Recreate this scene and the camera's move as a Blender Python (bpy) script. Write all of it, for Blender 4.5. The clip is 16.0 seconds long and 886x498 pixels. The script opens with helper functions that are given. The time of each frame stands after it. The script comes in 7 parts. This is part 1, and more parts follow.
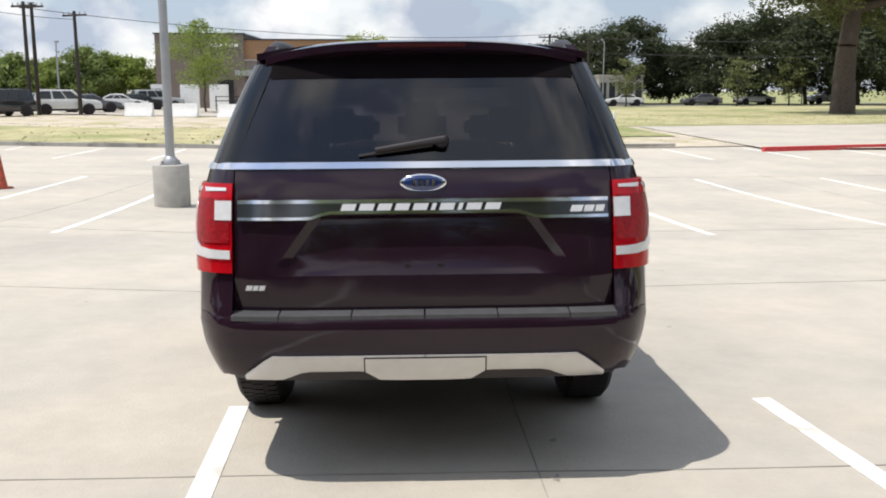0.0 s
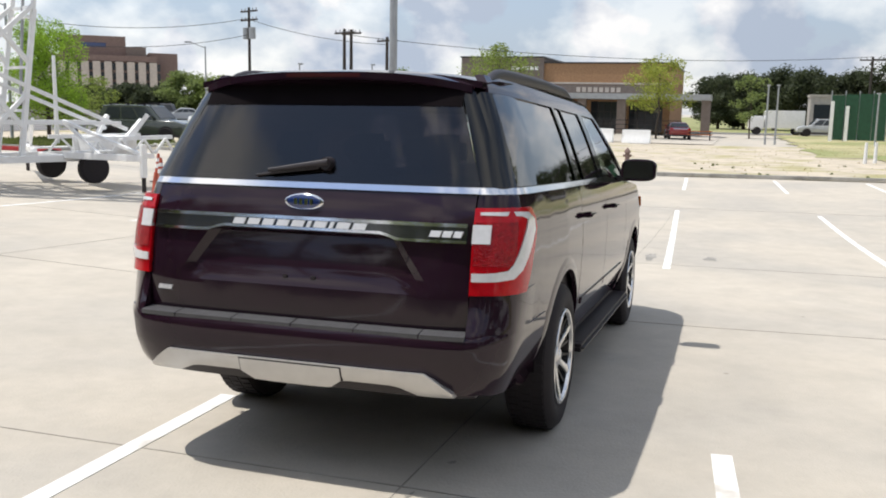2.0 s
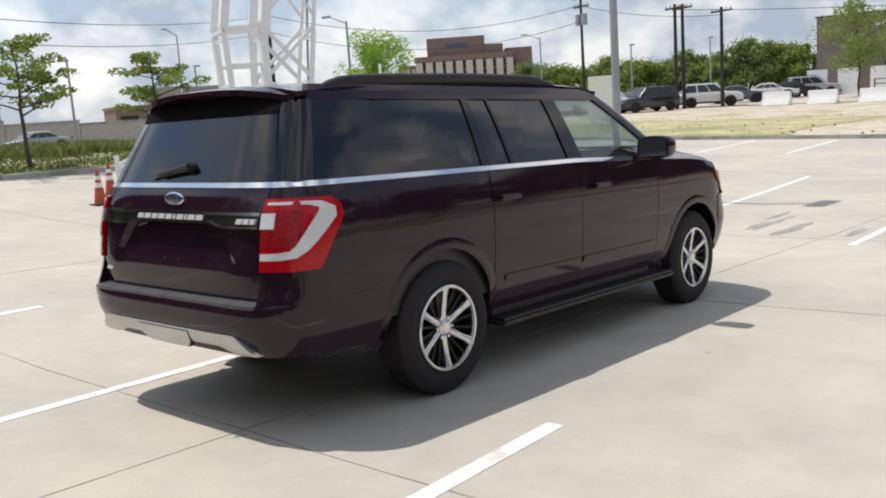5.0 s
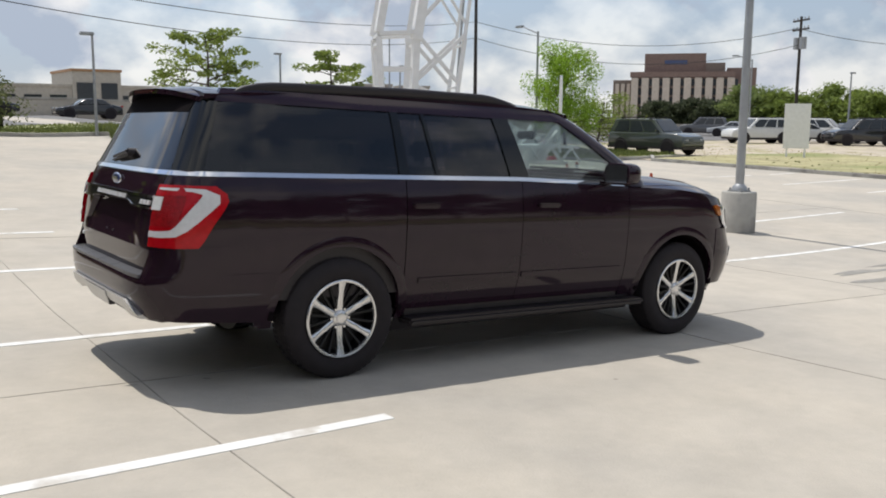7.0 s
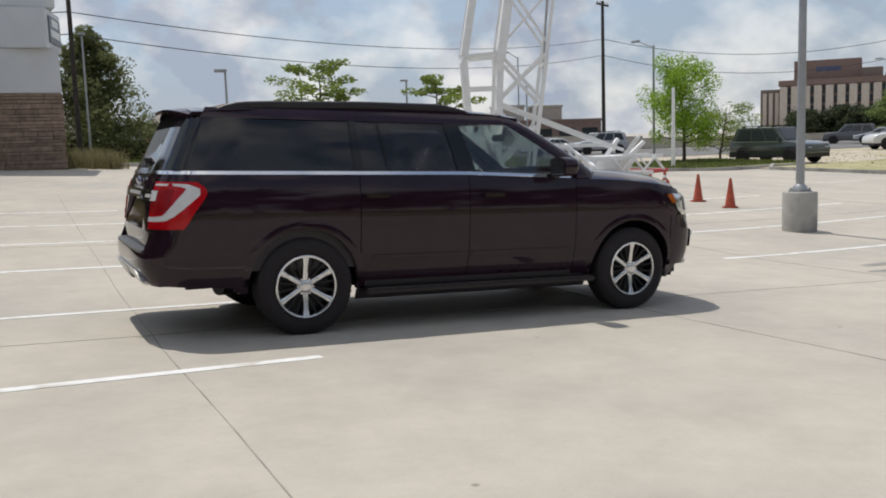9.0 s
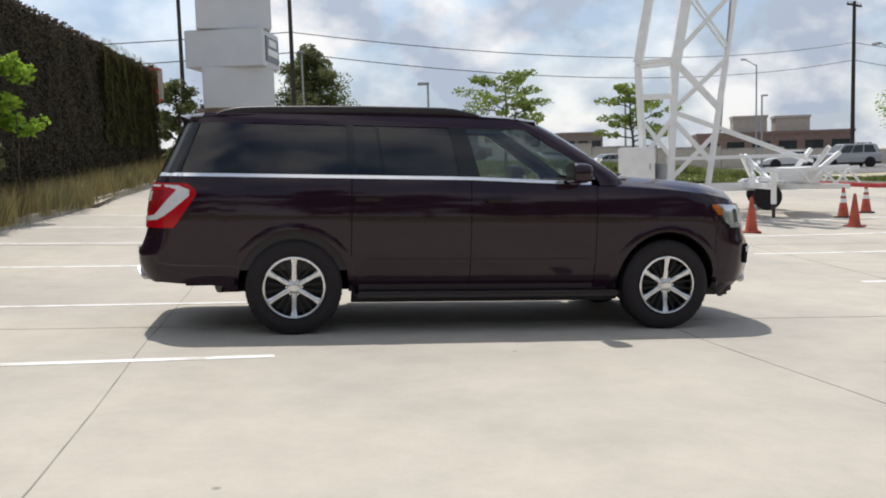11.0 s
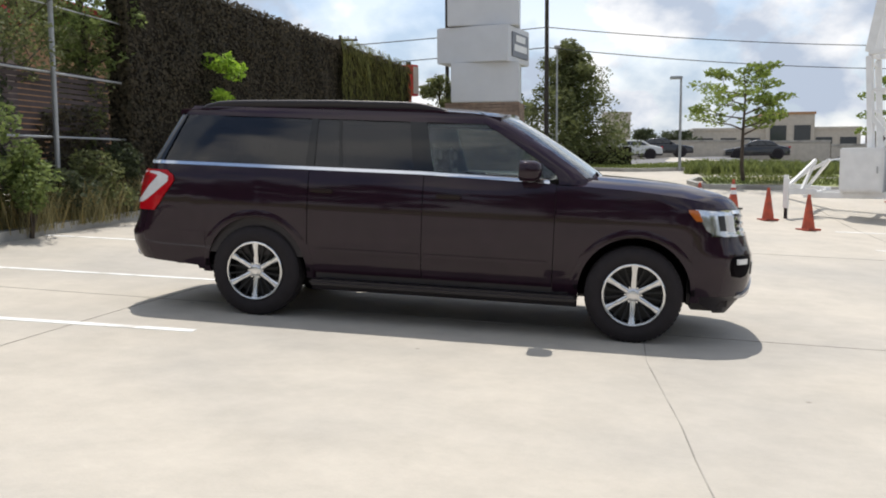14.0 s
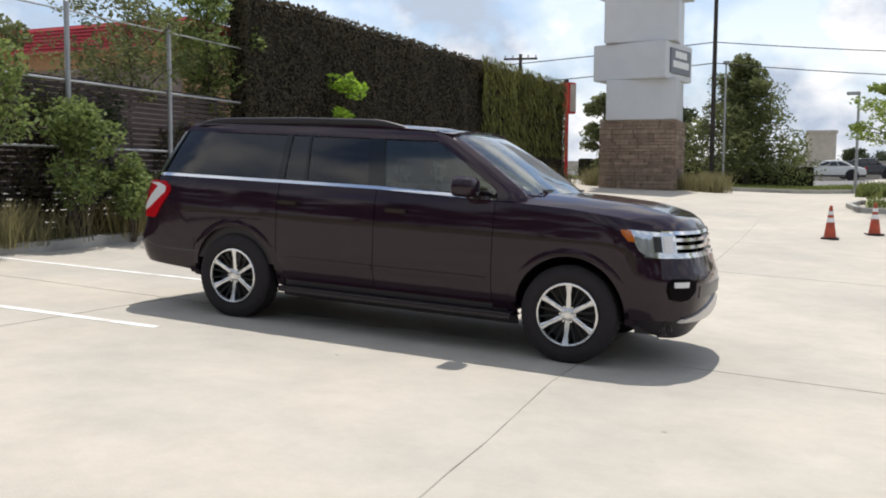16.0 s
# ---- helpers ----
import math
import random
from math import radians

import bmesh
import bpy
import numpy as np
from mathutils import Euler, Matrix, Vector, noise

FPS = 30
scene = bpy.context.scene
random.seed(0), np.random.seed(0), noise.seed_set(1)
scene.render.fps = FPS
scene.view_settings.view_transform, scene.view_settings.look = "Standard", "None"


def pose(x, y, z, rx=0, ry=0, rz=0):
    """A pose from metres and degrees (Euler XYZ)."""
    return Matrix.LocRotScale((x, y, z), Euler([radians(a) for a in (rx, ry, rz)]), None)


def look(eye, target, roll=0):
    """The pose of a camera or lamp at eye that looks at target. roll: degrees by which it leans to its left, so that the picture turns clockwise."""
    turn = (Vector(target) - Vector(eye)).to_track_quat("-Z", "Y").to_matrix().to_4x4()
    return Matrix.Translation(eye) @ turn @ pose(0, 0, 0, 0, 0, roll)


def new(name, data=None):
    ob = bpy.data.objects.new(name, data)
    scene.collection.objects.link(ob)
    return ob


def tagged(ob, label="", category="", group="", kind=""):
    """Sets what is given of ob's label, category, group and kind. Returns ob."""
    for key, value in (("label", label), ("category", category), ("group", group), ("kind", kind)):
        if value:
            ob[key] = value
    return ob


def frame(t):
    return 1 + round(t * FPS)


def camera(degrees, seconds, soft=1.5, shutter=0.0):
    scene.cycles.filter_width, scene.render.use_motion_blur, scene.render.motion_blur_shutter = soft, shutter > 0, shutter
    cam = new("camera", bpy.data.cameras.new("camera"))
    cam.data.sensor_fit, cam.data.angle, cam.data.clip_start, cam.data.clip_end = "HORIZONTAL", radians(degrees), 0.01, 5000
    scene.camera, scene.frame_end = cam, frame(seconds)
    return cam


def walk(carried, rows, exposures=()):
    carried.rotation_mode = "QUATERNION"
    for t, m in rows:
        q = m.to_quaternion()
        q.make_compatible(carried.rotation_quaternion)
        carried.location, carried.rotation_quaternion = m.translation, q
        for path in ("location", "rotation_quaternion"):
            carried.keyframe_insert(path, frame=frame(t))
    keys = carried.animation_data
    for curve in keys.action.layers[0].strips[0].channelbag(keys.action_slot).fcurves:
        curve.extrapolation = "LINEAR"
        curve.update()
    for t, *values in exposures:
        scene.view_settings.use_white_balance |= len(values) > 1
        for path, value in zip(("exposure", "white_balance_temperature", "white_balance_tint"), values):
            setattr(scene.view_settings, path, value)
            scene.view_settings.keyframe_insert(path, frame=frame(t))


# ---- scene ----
cam = camera(52.6, 16.0, soft=1.9)
PATH = [
    (0, (-4.857, 0.082, 1.711), (-2.889, 0.033, 1.36), 0.1),
    (0.5, (-4.795, -0.344, 1.752), (-2.839, -0.167, 1.376), 0.3),
    (1, (-4.847, -0.852, 1.756), (-2.918, -0.454, 1.412), 0.6),
    (1.5, (-4.796, -1.278, 1.74), (-2.889, -0.773, 1.411), 0.9),
    (2, (-4.764, -1.781, 1.755), (-2.886, -1.169, 1.445), 1.1),
    (2.5, (-4.724, -2.247, 1.76), (-2.905, -1.472, 1.459), -1.7),
    (3, (-4.587, -2.681, 1.785), (-2.838, -1.763, 1.473), -0.7),
    (3.5, (-4.508, -3.15, 1.79), (-2.833, -2.105, 1.468), -0.8),
    (4, (-4.28, -3.547, 1.77), (-2.679, -2.399, 1.428), -0.3),
    (4.2, (-4.208, -3.733, 1.794), (-2.628, -2.558, 1.442), -1.4),
    (6.3, (-3.25, -5.431, 1.731), (-1.998, -3.896, 1.453), 0.0),
    (6.5, (-3.104, -5.566, 1.728), (-1.879, -4.013, 1.431), 1.5),
    (7, (-2.776, -6.061, 1.755), (-1.638, -4.443, 1.459), 0.4),
    (7.2, (-2.983, -6.498, 1.718), (-1.862, -4.862, 1.463), -0.8),
    (7.4, (-3.176, -6.902, 1.645), (-2.054, -5.263, 1.41), -2.6),
    (7.5, (-3.193, -7.091, 1.656), (-2.075, -5.448, 1.428), -1.5),
    (8, (-2.935, -7.471, 1.558), (-1.791, -5.847, 1.324), -4.1),
    (8.5, (-2.552, -7.939, 1.585), (-1.557, -6.22, 1.355), -3.0),
    (9, (-2.105, -8.052, 1.594), (-1.252, -6.259, 1.35), -1.9),
    (9.5, (-1.637, -8.315, 1.55), (-0.962, -6.444, 1.334), -0.7),
    (9.7, (-1.437, -8.434, 1.57), (-0.835, -6.54, 1.346), -3.3),
    (11.8, (0.835, -8.633, 1.398), (0.985, -6.648, 1.211), -0.8),
    (12, (1.017, -8.688, 1.44), (1.11, -6.699, 1.257), -1.6),
    (12.5, (1.518, -8.627, 1.407), (1.483, -6.636, 1.228), 0.3),
    (13, (2.082, -8.62, 1.401), (1.924, -6.633, 1.228), -0.4),
    (13.5, (2.604, -8.564, 1.383), (2.318, -6.593, 1.201), 0.0),
    (14, (3.159, -8.495, 1.391), (2.794, -6.539, 1.194), -0.4),
    (14.5, (3.69, -8.439, 1.392), (3.205, -6.509, 1.202), -1.2),
    (15, (4.232, -8.29, 1.407), (3.66, -6.383, 1.212), -1.5),
    (15.5, (4.824, -8.203, 1.394), (4.138, -6.332, 1.228), -0.4),
    (16, (5.382, -8.009, 1.371), (4.575, -6.186, 1.213), 0.4),
]
walk(cam, [(t, look(eye, target, roll)) for t, eye, target, roll in PATH],
     [(0, 0.14), (1, 0.14), (2.5, 0.04), (4.2, 0.0), (6.4, -0.16), (7.5, -0.27), (8.5, -0.42), (9.2, -0.39), (9.7, -0.33), (11.8, -0.08), (12.5, -0.04), (16, 0.02)])

# ---- light: high sun ahead-left of the parked car, broken cloud ----
SUN = Vector((-0.085, 0.39, 1.0)).normalized()
sun = new("sun", bpy.data.lights.new("sun", "SUN"))
sun.data.energy, sun.data.angle, sun.data.color = 4.1, radians(0.6), (1.0, 0.955, 0.895)
sun.matrix_world = look((20, 30, 60), Vector((20, 30, 60)) - SUN)


def make_sky():
    world = bpy.data.worlds.new("sky")
    scene.world = world
    world.use_nodes = True
    nt = world.node_tree
    nt.nodes.clear()
    N, L = nt.nodes.new, nt.links.new
    out, bg = N("ShaderNodeOutputWorld"), N("ShaderNodeBackground")
    sky = N("ShaderNodeTexSky")
    sky.sky_type, sky.sun_disc = "NISHITA", False
    sky.sun_elevation = math.asin(SUN.z)
    sky.sun_rotation = math.atan2(SUN.x, SUN.y)
    sky.dust_density, sky.air_density, sky.ozone_density = 0.5, 1.0, 2.0
    tc, sep, comb = N("ShaderNodeTexCoord"), N("ShaderNodeSeparateXYZ"), N("ShaderNodeCombineXYZ")
    L(tc.outputs["Generated"], sep.inputs[0])
    # flat cloud layer: the direction divided by its height
    up = N("ShaderNodeMath"); up.operation = "ADD"; up.inputs[1].default_value = 0.65
    ab = N("ShaderNodeMath"); ab.operation = "ABSOLUTE"
    L(sep.outputs["Z"], ab.inputs[0]); L(ab.outputs[0], up.inputs[0])
    for k, axis in enumerate("XY"):
        d = N("ShaderNodeMath"); d.operation = "DIVIDE"
        L(sep.outputs[axis], d.inputs[0]); L(up.outputs[0], d.inputs[1]); L(d.outputs[0], comb.inputs[k])
    noises = []
    for scale, detail, rough, off in ((4.8, 8, 0.50, 5.3), (6.2, 8, 0.52, 17.9)):
        mp = N("ShaderNodeMapping"); mp.inputs["Location"].default_value = (off, off * 0.7, off * 1.3)
        L(comb.outputs[0], mp.inputs[0])
        n = N("ShaderNodeTexNoise")
        n.inputs["Scale"].default_value, n.inputs["Detail"].default_value, n.inputs["Roughness"].default_value = scale, detail, rough
        L(mp.outputs[0], n.inputs["Vector"]); noises.append(n)
    cover = N("ShaderNodeMapRange"); cover.inputs[1].default_value, cover.inputs[2].default_value = 0.43, 0.54
    cover.inputs[3].default_value = 0.15
    L(noises[0].outputs["Fac"], cover.inputs[0])
    shade = N("ShaderNodeValToRGB")
    shade.color_ramp.elements[0].position, shade.color_ramp.elements[0].color = 0.39, (7.2, 7.15, 7.15, 1)
    shade.color_ramp.elements[1].position, shade.color_ramp.elements[1].color = 0.57, (3.4, 3.9, 4.75, 1)
    L(noises[1].outputs["Fac"], shade.inputs[0])
    mix = N("ShaderNodeMix"); mix.data_type = "RGBA"
    # towards the horizon the layer closes up
    low_ = N("ShaderNodeMapRange"); low_.inputs[1].default_value, low_.inputs[2].default_value = 0.06, 0.34
    low_.inputs[3].default_value, low_.inputs[4].default_value = 0.85, 0.0
    L(ab.outputs[0], low_.inputs[0])
    both_ = N("ShaderNodeMath"); both_.operation = "MAXIMUM"
    L(cover.outputs[0], both_.inputs[0]); L(low_.outputs[0], both_.inputs[1])
    L(both_.outputs[0], mix.inputs["Factor"]); L(sky.outputs[0], mix.inputs["A"]); L(shade.outputs[0], mix.inputs["B"])
    # cloud glows more towards the sun
    dot, glow = N("ShaderNodeVectorMath"), N("ShaderNodeMapRange")
    dot.operation, dot.inputs[1].default_value = "DOT_PRODUCT", tuple(SUN)
    L(tc.outputs["Generated"], dot.inputs[0]); L(dot.outputs["Value"], glow.inputs[0])
    glow.inputs[1].default_value, glow.inputs[2].default_value, glow.inputs[3].default_value, glow.inputs[4].default_value = -0.5, 1.0, 0.104, 0.180
    L(mix.outputs["Result"], bg.inputs[0]); L(glow.outputs[0], bg.inputs[1])
    L(bg.outputs[0], out.inputs[0])


make_sky()


# ---- materials ----
def mat(name, color, rough=0.6, metal=0.0, var=0.12, scale=6.0, bump=0.0, bscale=40.0, spec=0.5, coat=0.0, object_random=0.0, second=None, sscale=1.2, sedge=(0.48, 0.62)):
    """A procedural surface: base colour with fine grain, a broad second tone, bump and gloss variation."""
    m = bpy.data.materials.new(name)
    m.use_nodes = True
    nt = m.node_tree
    N, L, b = nt.nodes.new, nt.links.new, nt.nodes["Principled BSDF"]
    b.inputs["Roughness"].default_value, b.inputs["Metallic"].default_value = rough, metal
    b.inputs["Specular IOR Level"].default_value, b.inputs["Coat Weight"].default_value = spec, coat
    b.inputs["Coat Roughness"].default_value = 0.03
    tc = N("ShaderNodeTexCoord")
    n = N("ShaderNodeTexNoise"); n.inputs["Scale"].default_value, n.inputs["Detail"].default_value = scale, 6
    L(tc.outputs["Object"], n.inputs["Vector"])
    ramp = N("ShaderNodeValToRGB")
    lo, hi = [max(0, c * (1 - var)) for c in color], [min(1, c * (1 + var)) for c in color]
    ramp.color_ramp.elements[0].position, ramp.color_ramp.elements[0].color = 0.3, (*lo, 1)
    ramp.color_ramp.elements[1].position, ramp.color_ramp.elements[1].color = 0.7, (*hi, 1)
    L(n.outputs["Fac"], ramp.inputs[0])
    col = ramp.outputs[0]
    if second:
        n2 = N("ShaderNodeTexNoise"); n2.inputs["Scale"].default_value, n2.inputs["Detail"].default_value = sscale, 5
        L(tc.outputs["Object"], n2.inputs["Vector"])
        mr = N("ShaderNodeMapRange"); mr.inputs[1].default_value, mr.inputs[2].default_value = sedge
        L(n2.outputs["Fac"], mr.inputs[0])
        mx = N("ShaderNodeMix"); mx.data_type = "RGBA"
        L(mr.outputs[0], mx.inputs["Factor"]); L(col, mx.inputs["A"]); mx.inputs["B"].default_value = (*second, 1)
        col = mx.outputs["Result"]
    if object_random:
        oi = N("ShaderNodeObjectInfo")
        hs = N("ShaderNodeHueSaturation")
        mr = N("ShaderNodeMapRange"); mr.inputs[3].default_value, mr.inputs[4].default_value = 1 - object_random, 1 + object_random
        L(oi.outputs["Random"], mr.inputs[0]); L(mr.outputs[0], hs.inputs["Value"]); L(col, hs.inputs["Color"])
        col = hs.outputs[0]
    L(col, b.inputs["Base Color"])
    if bump:
        n3 = N("ShaderNodeTexNoise"); n3.inputs["Scale"].default_value, n3.inputs["Detail"].default_value = bscale, 4
        L(tc.outputs["Object"], n3.inputs["Vector"])
        bp = N("ShaderNodeBump"); bp.inputs["Strength"].default_value, bp.inputs["Distance"].default_value = bump, 0.02
        L(n3.outputs["Fac"], bp.inputs["Height"]); L(bp.outputs[0], b.inputs["Normal"])
    return m
def leaf_mat(name, color, var=0.35):
    """Foliage: tone varies leaf by leaf, light comes through."""
    m = bpy.data.materials.new(name)
    m.use_nodes = True
    nt = m.node_tree
    N, L, b = nt.nodes.new, nt.links.new, nt.nodes["Principled BSDF"]
    g = N("ShaderNodeNewGeometry")
    ramp = N("ShaderNodeValToRGB")
    ramp.color_ramp.elements[0].color = (*[c * (1 - var) for c in color], 1)
    ramp.color_ramp.elements[1].color = (color[0] * (1 + var * 1.3), color[1] * (1 + var), color[2] * (1 + var * 0.6), 1)
    L(g.outputs["Random Per Island"], ramp.inputs[0]); L(ramp.outputs[0], b.inputs["Base Color"])
    b.inputs["Roughness"].default_value = 0.7
    b.inputs["Specular IOR Level"].default_value = 0.3
    tr = N("ShaderNodeBsdfTranslucent"); L(ramp.outputs[0], tr.inputs[0])
    mx = N("ShaderNodeMixShader"); mx.inputs[0].default_value = 0.4
    L(b.outputs[0], mx.inputs[1]); L(tr.outputs[0], mx.inputs[2])
    L(mx.outputs[0], nt.nodes["Material Output"].inputs[0])
    return m


def glass_mat(name, tint, rough=0.0, coat=0.0):
    m = bpy.data.materials.new(name)
    m.use_nodes = True
    b = m.node_tree.nodes["Principled BSDF"]
    b.inputs["Base Color"].default_value = (*tint, 1)
    b.inputs["Roughness"].default_value, b.inputs["IOR"].default_value = rough, 1.45
    b.inputs["Transmission Weight"].default_value, b.inputs["Coat Weight"].default_value = 1.0, coat
    return m


def concrete_mat():
    """Sun-bleached paving: warm pale cement, broad stains, broom grain and small dark specks."""
    m = mat("paving_concrete", (0.465, 0.421, 0.353), 0.85, var=0.05, scale=0.9, bump=0.25, bscale=60, second=(0.395, 0.365, 0.318), sscale=0.33, sedge=(0.44, 0.66))
    nt = m.node_tree
    N, L, b = nt.nodes.new, nt.links.new, nt.nodes["Principled BSDF"]
    src = b.inputs["Base Color"].links[0].from_socket
    tc = N("ShaderNodeTexCoord")
    n = N("ShaderNodeTexNoise"); n.inputs["Scale"].default_value, n.inputs["Detail"].default_value = 2.3, 10
    n.inputs["Roughness"].default_value = 0.75
    L(tc.outputs["Object"], n.inputs["Vector"])
    mr = N("ShaderNodeMapRange"); mr.inputs[1].default_value, mr.inputs[2].default_value = 0.35, 0.7
    mr.inputs[3].default_value, mr.inputs[4].default_value = 0.90, 1.08
    L(n.outputs["Fac"], mr.inputs[0])
    v = N("ShaderNodeTexVoronoi"); v.inputs["Scale"].default_value = 1.1
    L(tc.outputs["Object"], v.inputs["Vector"])
    mv = N("ShaderNodeMapRange"); mv.inputs[1].default_value, mv.inputs[2].default_value = 0.012, 0.03
    mv.inputs[3].default_value, mv.inputs[4].default_value = 0.55, 1.0
    L(v.outputs["Distance"], mv.inputs[0])
    mul = N("ShaderNodeMath"); mul.operation = "MULTIPLY"
    L(mr.outputs[0], mul.inputs[0]); L(mv.outputs[0], mul.inputs[1])
    hs = N("ShaderNodeHueSaturation"); L(mul.outputs[0], hs.inputs["Value"]); L(src, hs.inputs["Color"])
    L(hs.outputs[0], b.inputs["Base Color"])
    return m


